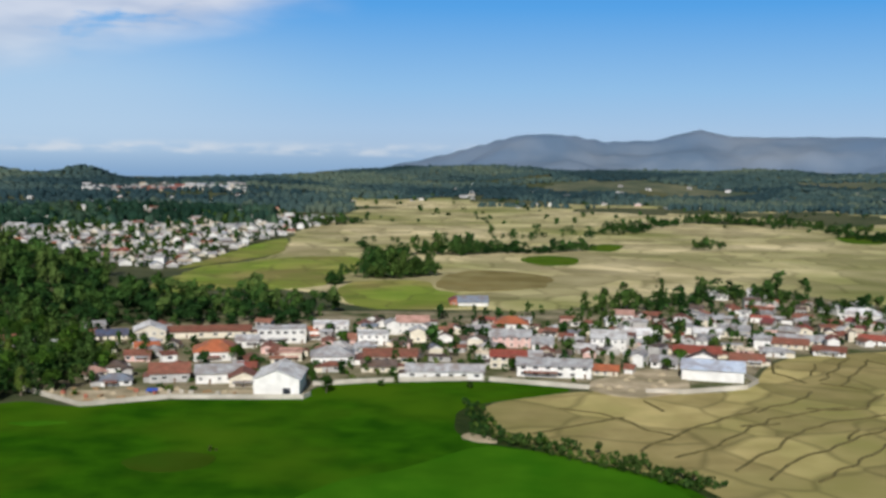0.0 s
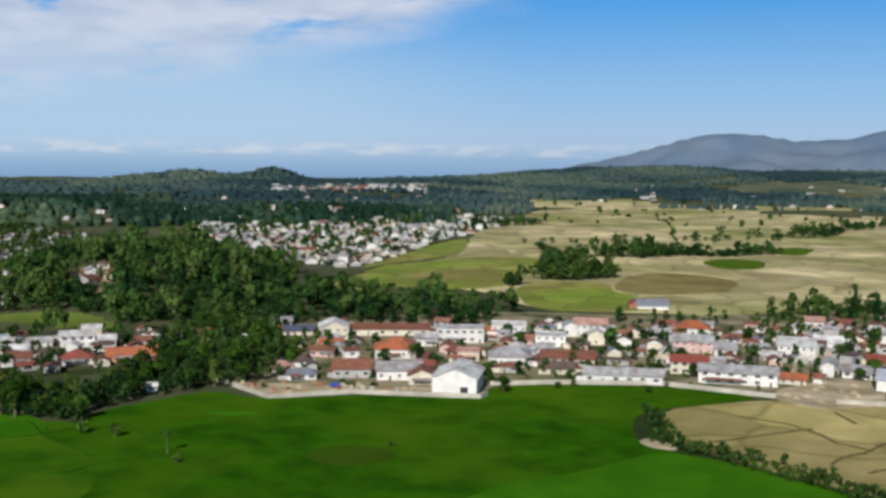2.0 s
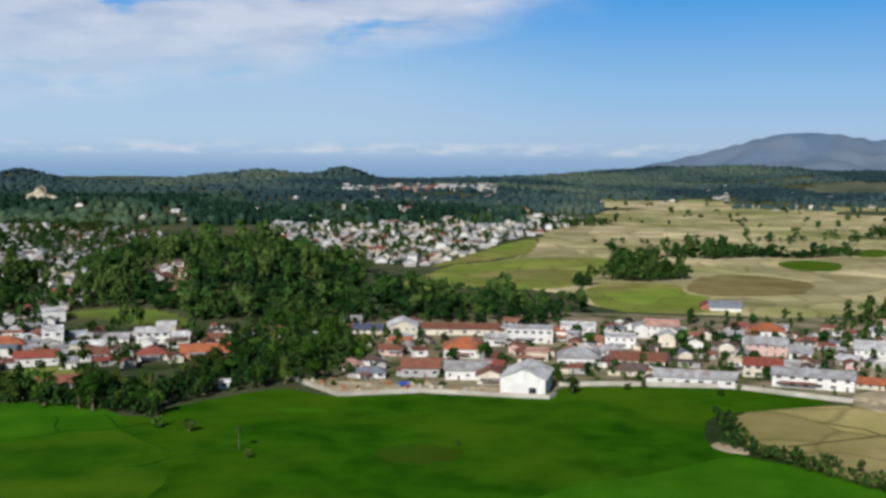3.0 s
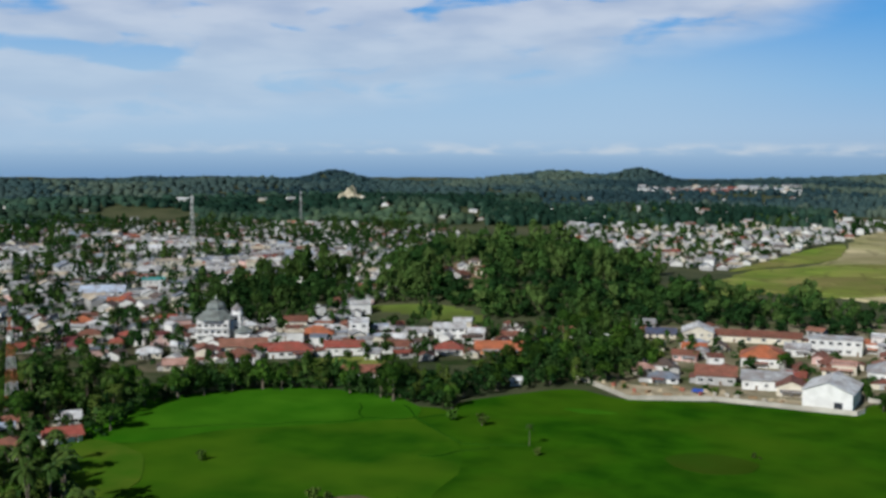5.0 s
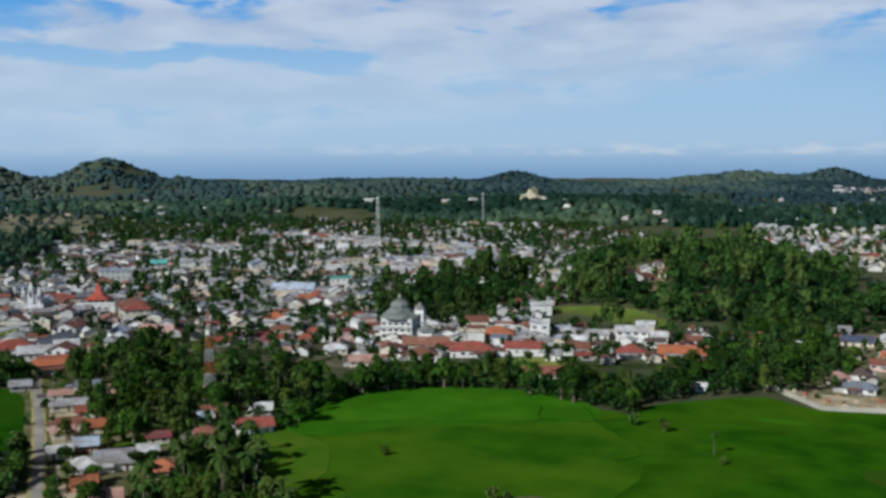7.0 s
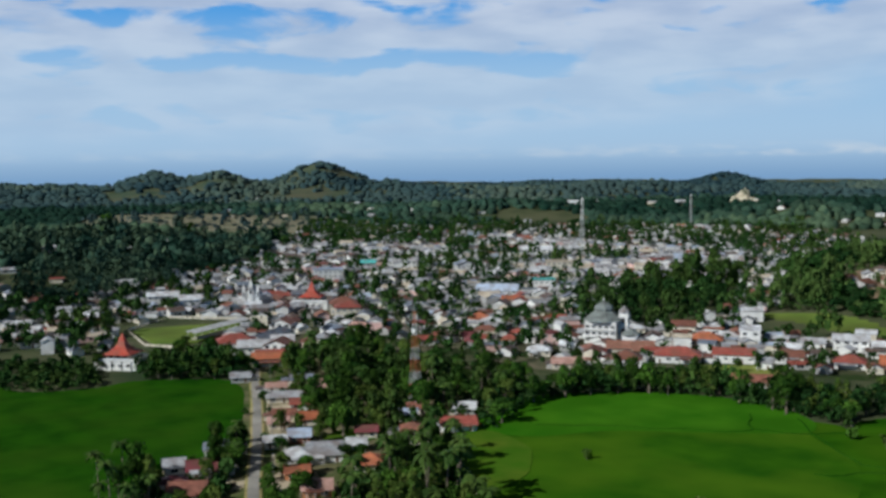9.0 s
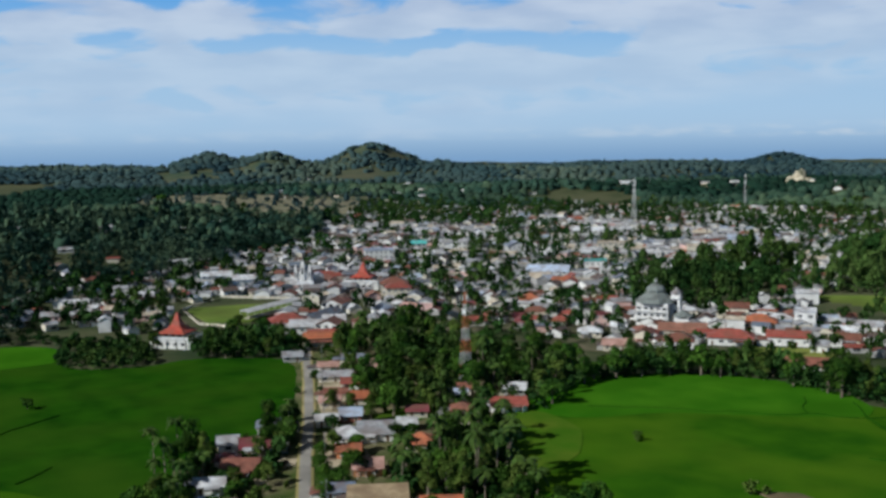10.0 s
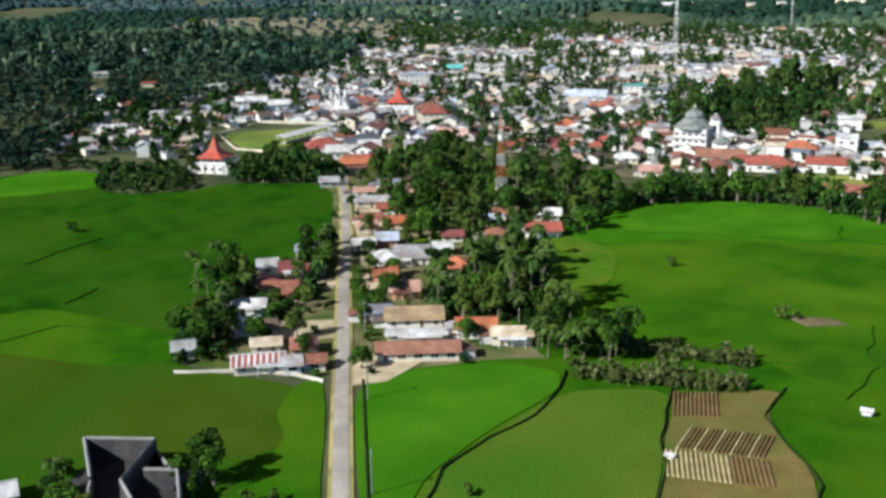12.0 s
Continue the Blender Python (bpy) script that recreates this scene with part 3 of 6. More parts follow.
field("lawn", [(-15, 585), (8, 591), (8, 541), (-12, 536)], "paddy_olive", "small green garden among the houses", 0.4, 1)
field("bare_patch", [(7, 352), (12, 346), (20, 345), (18, 352), (10, 358)], "bare_earth", "patch of pale bare earth in the field", 0.3)
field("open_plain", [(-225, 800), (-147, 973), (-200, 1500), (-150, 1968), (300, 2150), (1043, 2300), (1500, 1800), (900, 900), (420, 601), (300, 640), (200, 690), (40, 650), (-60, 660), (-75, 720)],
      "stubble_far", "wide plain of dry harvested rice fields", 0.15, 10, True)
field("meadow", [(-150, 745), (-171, 700), (-198, 706), (-205, 760), (-200, 880), (-190, 892), (-137, 976), (-72, 987), (-70, 859), (-82, 812), (-84, 760), (-112, 735)],
      "meadow", "green meadow at the edge of the plain", 0.5, 6)
field("meadow", [(-204, 880), (-217, 850), (-206, 960), (-192, 1130), (-172, 1200), (-150, 1000)], "meadow", "green meadow beside the far quarter", 0.6, 6)
field("meadow", [(-74, 746), (-63, 794), (-8, 801), (-4, 743), (10, 733), (30, 665), (-37, 645), (-61, 672)], "meadow", "green meadow behind the village", 0.5, 4)
field("meadow", [(69, 980), (97, 1026), (132, 1006), (121, 937), (87, 921)], "paddy_olive", "small green field on the plain", 0.5, 4)
field("meadow", [(143, 1090), (178, 1177), (202, 1153), (175, 1071)], "paddy_olive", "small green field on the plain", 0.5, 4)
field("meadow", [(491, 1331), (583, 1385), (514, 1219), (472, 1224)], "paddy_olive", "small green field on the plain", 0.5, 4)
field("ploughed_field", [(-5, 767), (2, 835), (20, 868), (41, 880), (70, 862), (92, 830), (80, 780), (53, 749), (11, 737)], "ploughed", "oval brown ploughed field on the plain", 0.5, 14)
DRY_FIELD = [(-1440, 540), (-1400, 590), (-1290, 640), (-1215, 672), (-1130, 745), (-1110, 800), (-1395, 940), (-1540, 850), (-1660, 760), (-1640, 640)]
field("dry_field", DRY_FIELD, "dry_field", "dry tan field between the woods", 2.5, 8)
field("meadow", [(-614, 1030), (-629, 1142), (-584, 1068), (-592, 1012)], "meadow", "small green meadow behind the town", 1.0, 3)
field("village_ground", [(-165, 418), (-134, 390), (-104, 404), (-53, 407), (-52, 430), (-30, 438), (17, 446), (62, 431), (85, 424), (128, 436), (150, 486), (168, 510), (235, 535), (320, 640), (230, 790), (60, 640), (-70, 640), (-200, 575)],
      "village_earth", "beaten earth and yards between the village houses", 0.2, 4, True)
field("yard", [(-160, 412), (-136, 391), (-104, 406), (-56, 409), (-56, 420), (-100, 416), (-130, 414)], "bare_earth", "pale sandy building yard behind the wall", 0.35, 1)
field("town_ground", [(-300, 420), (-285, 395), (-258, 372), (-250, 362), (-290, 335), (-330, 330), (-480, 290), (-560, 150), (-640, 120), (-700, 330), (-1340, 880), (-990, 1030), (-810, 1200),
                      (-560, 1100), (-470, 765), (-345, 520), (-250, 520), (-180, 540), (-190, 440), (-240, 400)],
      "town_earth", "earth, lanes and yards of the town", 0.08, 5, True)
field("town_ground", [(-425, 1015), (-708, 1500), (-480, 1500), (-267, 1560), (-139, 1540), (-182, 1296), (-217, 843), (-274, 878)],
      "town_earth", "earth and lanes of the farther town quarter", 0.3, 8, True)
field("sports_field", [(-556, 241), (-578, 274), (-540, 303), (-500, 252), (-507, 232)], "knoll_grass", "worn grass sports field in the town", 0.95, 0.5, True)
field("village_ground", [(-203, 119), (-192, 152), (-180, 166), (-222, 190), (-258, 220), (-266, 241), (-290, 290), (-420, 300), (-440, 240), (-405, 222), (-300, 158), (-300, 130), (-271, 104), (-240, 88), (-232, 90)],
      "lawn", "grassy village ground with bare patches beside the road", 0.07, 2)
field("yard", [(-262, 124), (-258, 132), (-272, 148), (-280, 150), (-276, 138)], "bare_earth", "pale sandy yard before the houses", 0.3, 1)
field("yard", [(-256, 152), (-262, 170), (-285, 178), (-292, 172), (-272, 158)], "bare_earth", "pale sandy yard before the houses", 0.3, 1)
field("yard", [(-300, 178), (-306, 190), (-372, 228), (-380, 222), (-330, 192)], "bare_earth", "pale sandy strip beside the road", 0.3, 1)
field("yard", [(-275, 137), (-274, 152), (-268, 148), (-268, 135)], "bare_earth", "pale sandy drive beside the road", 0.3, 1)
field("lawn", [(-290, 392), (-262, 416), (-238, 378), (-258, 370), (-280, 374)], "meadow", "yellowish lawn between the street houses", 0.3, 2)
field("lawn", [(-285, 205), (-288, 224), (-300, 222), (-303, 204), (-296, 192)], "paddy_olive", "small bright lawn among the trees", 0.3, 1)
field("yard", [(-250, 120), (-242, 133), (-229, 127), (-233, 117), (-244, 112)], "bare_earth", "pale sandy yard beside the road", 0.3, 1)
field("yard", [(-199, 113), (-196, 121), (-204, 143), (-214, 130), (-208, 118)], "bare_earth", "pale sandy yard beside the road", 0.3, 1)


YARD_WALL = [(-232, 84), (-226, 91), (-221, 98), (-213, 105), (-205, 109)]


def ribbon(name, pts, width, material, lift, label, category, height=0.0, wobble=0.0, step=6.0, kind="structure"):
    """A strip of ground along a line: flat, or with a raised back."""
    line = []
    for (x0, y0), (x1, y1) in zip(pts, pts[1:]):
        n = max(1, int(math.hypot(x1 - x0, y1 - y0) / step))
        line += [(x0 + (x1 - x0) * i / n, y0 + (y1 - y0) * i / n) for i in range(n)]
    line.append(pts[-1])
    if wobble:
        line = [(x + wobble * noise.noise((x * 0.08, y * 0.08, 3)), y + wobble * noise.noise((x * 0.08, y * 0.08, 9))) for x, y in line]
    vs, fs = [], []
    prof = [(-0.5, -0.3), (-0.5, 0.0), (-0.2, 1.0), (0.2, 1.0), (0.5, 0.0), (0.5, -0.3)]
    for i, (x, y) in enumerate(line):
        a, b = line[max(0, i - 1)], line[min(len(line) - 1, i + 1)]
        d = Vector((b[0] - a[0], b[1] - a[1])).normalized()
        z = gz(x, y) + lift
        w = width * (1 + 0.25 * noise.noise((x * 0.3, y * 0.3, 5)) if height > 0.1 else 1)
        for u, h in prof:
            vs.append((x - d.y * u * w, y + d.x * u * w, z + (h * height if h > 0 else h)))
        if i:
            k = 6 * i
            fs += [(k - 6 + j, k + j, k + j + 1, k - 5 + j) for j in range(5)]
    return tagged(new(name, mesh(name, vs, fs, material)), label, category, kind=kind)


ribbon("lane", ribbon_lane, 4.5, "bare_earth", 0.32, "pale sandy lane through the village", "lane", 0.05, 1.5)
STUBBLE_BUNDS = (
    ((158, 496), (150, 470), (157, 448)), ((164, 463), (176, 490)), ((165, 452), (177, 472), (198, 508)), ((170, 441), (189, 473), (207, 504)), ((164, 448), (178, 435)),
    ((118, 394), (139, 410), (154, 430)), ((65, 337), (82, 360), (102, 379), (121, 400)), ((76, 329), (93, 347), (122, 383), (141, 395), (158, 405)),
    ((91, 318), (108, 339), (130, 368), (148, 382), (168, 391), (200, 420)))
STUBBLE_BUNDS_NEAR = (
    ((99, 309), (108, 323), (129, 344), (156, 369), (190, 395)), ((113, 306), (131, 326), (151, 350), (180, 370)), ((33, 357), (51, 371), (67, 382)), ((66, 379), (73, 364), (82, 358)),
    ((81, 409), (85, 392)), ((141, 401), (149, 398), (163, 402), (181, 428)), ((140, 356), (148, 369)), ((108, 371), (123, 377)), ((45, 395), (60, 388), (66, 379)), ((205, 500), (225, 470), (240, 430)))
for line in STUBBLE_BUNDS + STUBBLE_BUNDS_NEAR:
    ribbon("field_bund", line, 1.15, "dry_bund", 0.16, "worn dark bund across the stubble field", "bund", 0.4, 2.4, 3.0)
ROAD = [(-40, 16), (-155, 85), (-196, 109), (-228, 128), (-271, 153), (-305, 174), (-357, 204), (-395, 225), (-440, 252)]
ribbon("yard_edge", YARD_WALL, 0.35, "concrete", 0.28, "low pale edge between yards and field", "path", 0.6, 1.0, 3.0)
ribbon("road_verge", ROAD, 4.9, "stubble", 0.30, "dry grass verge along the village road", "verge", 0.05)
ribbon("road", ROAD, 3.3, "asphalt", 0.42, "straight pale grey paved village road", "road", 0.06)
ribbon("ditch_bank", [(-36, 20), (-152, 89), (-200, 117)], 0.6, "bund", 0.3, "dark grassy ditch bank along the road", "ditch", 0.3)
for line in ([(-168, 150), (-176, 158)], [(-168, 150), (-160, 136), (-158, 122), (-152, 106), (-142, 94), (-120, 74)], [(-137, 190), (-130, 174), (-104, 158), (-84, 122)],
             [(-153, 170), (-137, 150), (-128, 142), (-110, 119)]):
    ribbon("field_bund", line, 0.5, "bund", 0.25, "dark grassy bund between paddy fields", "bund", 0.45, 1.5, 3.0)
for line in ([(-222, 330), (-206, 312), (-190, 322), (-182, 334)], [(-214, 300), (-240, 282), (-262, 262)], [(-206, 312), (-214, 300)], [(-150, 300), (-158, 286), (-166, 282)],
             [(-148, 243), (-140, 225), (-131, 217), (-128, 201), (-125, 195)], [(-132, 180), (-137, 191)], [(-131, 217), (-145, 204), (-152, 198)],
             [(-355, 81), (-371, 112)], [(-303, 79), (-312, 92)], [(-284, 70), (-262, 96)], [(-275, 30), (-284, 70)], [(-205, 336), (-190, 322), (-160, 300), (-140, 309)]):
    ribbon("field_bund", line, 0.6, "paddy_deep", 0.15, "thin grassy bund across the paddy", "bund", 0.3, 3.0, 4.0)


# ---------------------------------------------------------------- plants
def tube(rings_, sides=6):
    vs, fs = [], []
    for i, (x, y, z, r) in enumerate(rings_):
        vs += [(x + r * math.cos(2 * math.pi * k / sides), y + r * math.sin(2 * math.pi * k / sides), z) for k in range(sides)]
        if i:
            b = sides * i
            fs += [(b - sides + k, b - sides + (k + 1) % sides, b + (k + 1) % sides, b + k) for k in range(sides)]
    return vs, fs


def leaf_cloud(rng, lobes, n, size, ruffle=0.45):
    """Small bent leaf clumps round the lobes (x, y, z, rx, rz), with gaps between them: vertices and quads."""
    lobes = np.array(lobes, dtype=float)
    weight = lobes[:, 3] ** 2
    pick = rng.choice(len(lobes), n, p=weight / weight.sum())
    d = rng.normal(size=(n, 3))
    d /= np.linalg.norm(d, axis=1, keepdims=True)
    d[:, 2] = np.where(d[:, 2] < -0.35, -d[:, 2], d[:, 2])
    rad = rng.uniform(0.72, 1.06, n)[:, None]
    lb = lobes[pick]
    c = lb[:, :3] + d * rad * np.stack([lb[:, 3], lb[:, 3], lb[:, 4]], -1)
    nrm = d + rng.normal(scale=ruffle, size=(n, 3))
    nrm /= np.linalg.norm(nrm, axis=1, keepdims=True)
    t = np.cross(nrm, rng.normal(size=(n, 3)))
    t /= np.linalg.norm(t, axis=1, keepdims=True)
    b = np.cross(nrm, t)
    s = size * rng.uniform(0.55, 1.35, n)[:, None]
    droop = nrm * s * 0.35
    v = np.stack([c - t * s - droop, c - b * s * 0.75, c + t * s - droop, c + b * s * 0.75], 1)
    return v.reshape(-1, 3), np.arange(n * 4).reshape(n, 4)


def broad_lobes(rng, h, spread, count):
    lobes = []
    for _ in range(count):
        a, q = rng.uniform(0, 2 * math.pi), rng.uniform(0.15, 0.75) * spread
        lobes.append((q * math.cos(a), q * math.sin(a), h * rng.uniform(0.26, 0.84), spread * rng.uniform(0.30, 0.50), h * rng.uniform(0.12, 0.2)))
    return lobes + [(0, 0, h * 0.62, spread * 0.6, h * 0.32)]


def broadleaf(seed, h, spread, count, leaves, leaf_size, material, label):
    rng = np.random.default_rng(seed)
    root = tagged(new("tree"), label, "tree", "trees of the town and fields")
    lobes = broad_lobes(rng, h, spread, count)
    wood = Shape()
    wood.add(*tube([(0, 0, -0.5, 0.045 * h), (0.1, 0, h * 0.2, 0.03 * h), (0, 0.1, h * 0.45, 0.022 * h), (0, 0, h * 0.75, 0.008 * h)]))
    for x, y, z, rx, rz in lobes[:4]:
        wood.add(*tube([(0, 0.05, h * 0.28, 0.016 * h), (x * 0.55, y * 0.55, z * 0.75, 0.01 * h), (x * 0.9, y * 0.9, z, 0.004 * h)], 5))
    part("trunk", wood.mesh("trunk", ["bark"]), root)
    v, q = leaf_cloud(rng, lobes, leaves, leaf_size)
    part("crown", big_mesh("crown", v, q, [material]), root)
    return root


def palm(seed, h, fronds, label):
    rng = np.random.default_rng(seed)
    root = tagged(new("palm_tree"), label, "palm", "palms of the town and fields")
    bend = rng.uniform(-0.08, 0.08, 2) * h
    spine = [(bend[0] * (u ** 2), bend[1] * (u ** 2), h * u - 0.3, 0.26 - 0.12 * u) for u in np.linspace(0, 1, 7)]
    wood = Shape()
    wood.add(*tube(spine))
    part("trunk", wood.mesh("trunk", ["bark"]), root)
    top = Vector((bend[0], bend[1], h - 0.3))
    leaf = Shape()
    for i in range(fronds):
        a = 2 * math.pi * i / fronds + rng.uniform(-0.2, 0.2)
        rise, length = rng.uniform(-0.15, 0.95), rng.uniform(3.2, 4.6)
        out_ = Vector((math.cos(a), math.sin(a), 0))
        side = Vector((-math.sin(a), math.cos(a), 0))
        pts = []
        for u in np.linspace(0.05, 1, 6):
            pts.append(top + out_ * (length * u * (1 - 0.12 * u)) + Vector((0, 0, length * (rise * u - 0.85 * u * u))))
        for k in range(5):
            w0, w1 = 0.75 * math.sin(math.pi * (0.15 + 0.8 * k / 5)), 0.75 * math.sin(math.pi * (0.15 + 0.8 * (k + 1) / 5))
            for sgn in (1, -1):
                hang = Vector((0, 0, -0.35))
                leaf.add([pts[k], pts[k + 1], pts[k + 1] + side * sgn * w1 + hang * w1, pts[k] + side * sgn * w0 + hang * w0], [(0, 1, 2, 3)])
    part("crown", leaf.mesh("crown", ["palm_leaf"]), root)
    return root


TREES = [
    broadleaf(1, 11, 4.6, 10, 900, 0.46, "leaf", "dark green broad-crowned leafy tree with uneven outline"),
    broadleaf(2, 13, 4.2, 11, 950, 0.46, "leaf", "tall dark green leafy tree with dense crown"),
    broadleaf(3, 9, 4.8, 9, 850, 0.45, "leaf", "low spreading dark green leafy tree"),
    broadleaf(4, 10, 3.6, 9, 720, 0.45, "leaf_yellow", "yellow-green leafy tree with open crown"),
    broadleaf(5, 14, 4.8, 13, 1050, 0.48, "leaf", "large dark green mango-like shade tree"),
    broadleaf(6, 12, 3.2, 10, 760, 0.45, "leaf_yellow", "tall light green leafy tree"),
]
PALMS = [palm(11, 12, 15, "tall coconut palm with drooping green fronds"), palm(12, 14.5, 14, "slender tall coconut palm"), palm(13, 9.5, 15, "young coconut palm with full crown")]
BUSHES = [broadleaf(21, 3.2, 2.2, 6, 170, 0.42, "leaf", "dark green leafy garden bush"), broadleaf(22, 4.0, 1.8, 6, 190, 0.42, "leaf_yellow", "light green bush with loose leaves")]
REEDS = [broadleaf(23, 4.6, 1.1, 7, 220, 0.36, "reed_leaf", "pale tall reed-like shrub"), broadleaf(24, 3.8, 1.2, 6, 200, 0.36, "reed_leaf", "pale grey-green tall shrub")]
for b in BUSHES + REEDS:
    b["category"], b["group"] = "bush", "bushes of the fields and yards"
    b.name = "bush"
for i, t in enumerate(TREES + PALMS + BUSHES + REEDS):
    X, Y = polar(120 + 14 * i, 200)
    t.location = (X, Y, gz(X, Y))


def plant(kinds, x, y, s=1.0, turn=None, sink=0.1):
    rnd = random.random()
    ob = kinds[int(rnd * 7919) % len(kinds)]
    k = s * random.uniform(0.82, 1.2)
    m = Matrix.Translation((x, y, gz(x, y) - sink)) @ Matrix.Rotation(random.uniform(0, 6.28) if turn is None else turn, 4, "Z") @ Matrix.Diagonal((k, k, k * random.uniform(0.92, 1.1), 1))
    return copy_thing(ob, m)


def scatter(poly, n, gap, seed, avoid=()):
    """Up to n points inside the outline, at least gap apart and outside the outlines to avoid."""
    rng = random.Random(seed)
    xs, ys = [p[0] for p in poly], [p[1] for p in poly]
    cells, pts, tries = {}, [], 0
    while len(pts) < n and tries < n * 12:
        tries += 1
        x, y = rng.uniform(min(xs), max(xs)), rng.uniform(min(ys), max(ys))
        if not inside(poly, x, y) or any(inside(a, x, y) for a in avoid):
            continue
        cx, cy = int(x // gap), int(y // gap)
        if any((x - a) ** 2 + (y - b) ** 2 < gap * gap for i in (-1, 0, 1) for j in (-1, 0, 1) for a, b in cells.get((cx + i, cy + j), ())):
            continue
        cells.setdefault((cx, cy), []).append((x, y))
        pts.append((x, y))
    return pts


def canopy(name, pts, seed, h, spread, material, label, category="woodland", clump=0.003, jitter=0.06):
    """The closed roof of a far wood: many lumpy crowns of uneven height in one mesh, dark, middle and light in patches."""
    rng = np.random.default_rng(seed)
    sides, levels = 6, ((0.75, -0.1), (0.95, 0.42), (0.58, 0.84))
    base = []
    for k in range(10):
        vs = [(r * math.cos(2 * math.pi * (i + 0.5 * (j % 2)) / sides), r * math.sin(2 * math.pi * (i + 0.5 * (j % 2)) / sides), z) for j, (r, z) in enumerate(levels) for i in range(sides)] + [(0, 0, 1.02)]
        base.append(np.array(vs) * rng.uniform(0.74, 1.26, (len(vs), 1)) + rng.normal(scale=0.06, size=(len(vs), 3)))
    base = np.stack(base)
    tri = []
    for j in range(len(levels) - 1):
        for i in range(sides):
            a, b = j * sides + i, j * sides + (i + 1) % sides
            tri += [(a, b, b + sides), (a, b + sides, a + sides)]
    top = len(levels) * sides
    tri += [(top - sides + i, top - sides + (i + 1) % sides, top) for i in range(sides)]
    tri = np.array(tri)
    pts = np.array(pts)
    n = len(pts)
    patch = np.array([noise.noise((x * clump, y * clump, seed * 0.37)) for x, y in pts]) + rng.normal(scale=jitter, size=n)
    a, w = rng.uniform(0, 6.283, n), spread * np.clip(rng.lognormal(0, 0.28, n), 0.5, 1.9)
    v = base[rng.integers(0, 10, n)]
    ca, sa_ = np.cos(a)[:, None], np.sin(a)[:, None]
    zz = ground_z(pts[:, 0], pts[:, 1])[:, None]
    tall = (h * rng.uniform(0.7, 1.35, n) * (1 + 0.4 * np.clip(patch, -0.6, 0.6)))[:, None]
    v = np.stack([(v[:, :, 0] * ca - v[:, :, 1] * sa_) * w[:, None] + pts[:, 0:1], (v[:, :, 0] * sa_ + v[:, :, 1] * ca) * w[:, None] + pts[:, 1:2], v[:, :, 2] * tall + zz], -1)
    faces = tri[None] + (np.arange(n) * (top + 1))[:, None, None]
    tone = np.where(patch < -0.10, 1, np.where(patch > 0.26, 2, 0))
    me = big_mesh(name, v.reshape(-1, 3), faces.reshape(-1, 3), [material, material.replace("leaf", "dark"), material.replace("leaf", "light")], np.repeat(tone, len(tri)))
    me.polygons.foreach_set("use_smooth", np.ones(len(me.polygons), dtype=bool))
    return tagged(new(name, me), label, category, kind="stuff")


def woods(name, pts, seed, leaves, h, spread, size, material, label, category="woodland", clump=0.012, jitter=0.22, ruffle=0.45):
    """Many small crowns in one mesh, dark, middle and light kinds growing in patches, tall ones over low ones."""
    rng = np.random.default_rng(seed)
    base = []
    for k in range(8):
        base.append(leaf_cloud(rng, broad_lobes(rng, h, spread * rng.uniform(0.8, 1.15), int(rng.integers(3, 8))), leaves, size, ruffle)[0])
    base = np.stack(base)
    pts = np.array(pts)
    n = len(pts)
    kind = rng.integers(0, 8, n)
    patch = np.array([noise.noise((x * clump, y * clump, seed * 0.37)) for x, y in pts]) + rng.normal(scale=jitter, size=n)
    a = rng.uniform(0, 6.283, n)
    s = np.clip(rng.lognormal(0.0, 0.26, n), 0.5, 1.75)
    v = base[kind] * s[:, None, None]
    ca, sa_ = np.cos(a)[:, None], np.sin(a)[:, None]
    vx, vy = v[:, :, 0] * ca - v[:, :, 1] * sa_, v[:, :, 0] * sa_ + v[:, :, 1] * ca
    vz = v[:, :, 2] * (rng.uniform(0.65, 1.4, n) * (1 + 0.5 * np.clip(patch, -0.5, 0.6)))[:, None]
    zz = ground_z(pts[:, 0], pts[:, 1])[:, None]
    v = np.stack([vx + pts[:, 0:1], vy + pts[:, 1:2], vz + zz - 0.12 * h], -1).reshape(-1, 3)
    tone = np.where(patch < -0.12, 1, np.where(patch > 0.28, 2, 0))
    tones = [material, material.replace("leaf", "dark"), material.replace("leaf", "light")]
    me = big_mesh(name, v, np.arange(len(v)).reshape(-1, 4), tones, np.repeat(tone, leaves))
    return tagged(new(name, me), label, category, kind="stuff")


# ---------------------------------------------------------------- buildings
def window_mesh(w, h):
    s = Shape()
    s.box(-w / 2, w / 2, -0.06, 0.02, 0, h, 0)
    s.box(-w / 2 + 0.12, -0.05, -0.09, -0.05, 0.12, h - 0.12, 1)
    s.box(0.05, w / 2 - 0.12, -0.09, -0.05, 0.12, h - 0.12, 1)
    s.box(-w / 2 - 0.1, w / 2 + 0.1, -0.16, 0.02, -0.1, 0.0, 0)
    return s.mesh("window", ["wall_white", "glass"])


WINDOW, WINDOW_WIDE = window_mesh(1.4, 1.3), window_mesh(2.2, 1.5)
DOOR = Shape().box(-0.55, 0.55, -0.05, 0.02, 0, 2.1, 0).box(-0.45, 0.45, -0.08, -0.04, 0.05, 2.0, 1).mesh("door", ["wall_white", "door_wood"])
PORCH_POST = Shape().rod((0, 0, -0.3), (0, 0, 2.45), 0.08, 0, 6).mesh("post", ["wall_white"])
ROOF_WORDS = {"red": "bright red metal", "orange": "orange tiled", "rust": "rust-red metal", "brick": "brick-red tiled", "pink": "faded pink metal", "grey": "grey zinc",
              "dark": "dark brown metal", "slate": "slate-blue metal", "navy": "dark blue metal", "white": "pale white metal", "blue": "light blue metal", "tan": "tan metal",
              "teal": "teal metal", "maroon": "maroon metal", "cream": "cream concrete"}
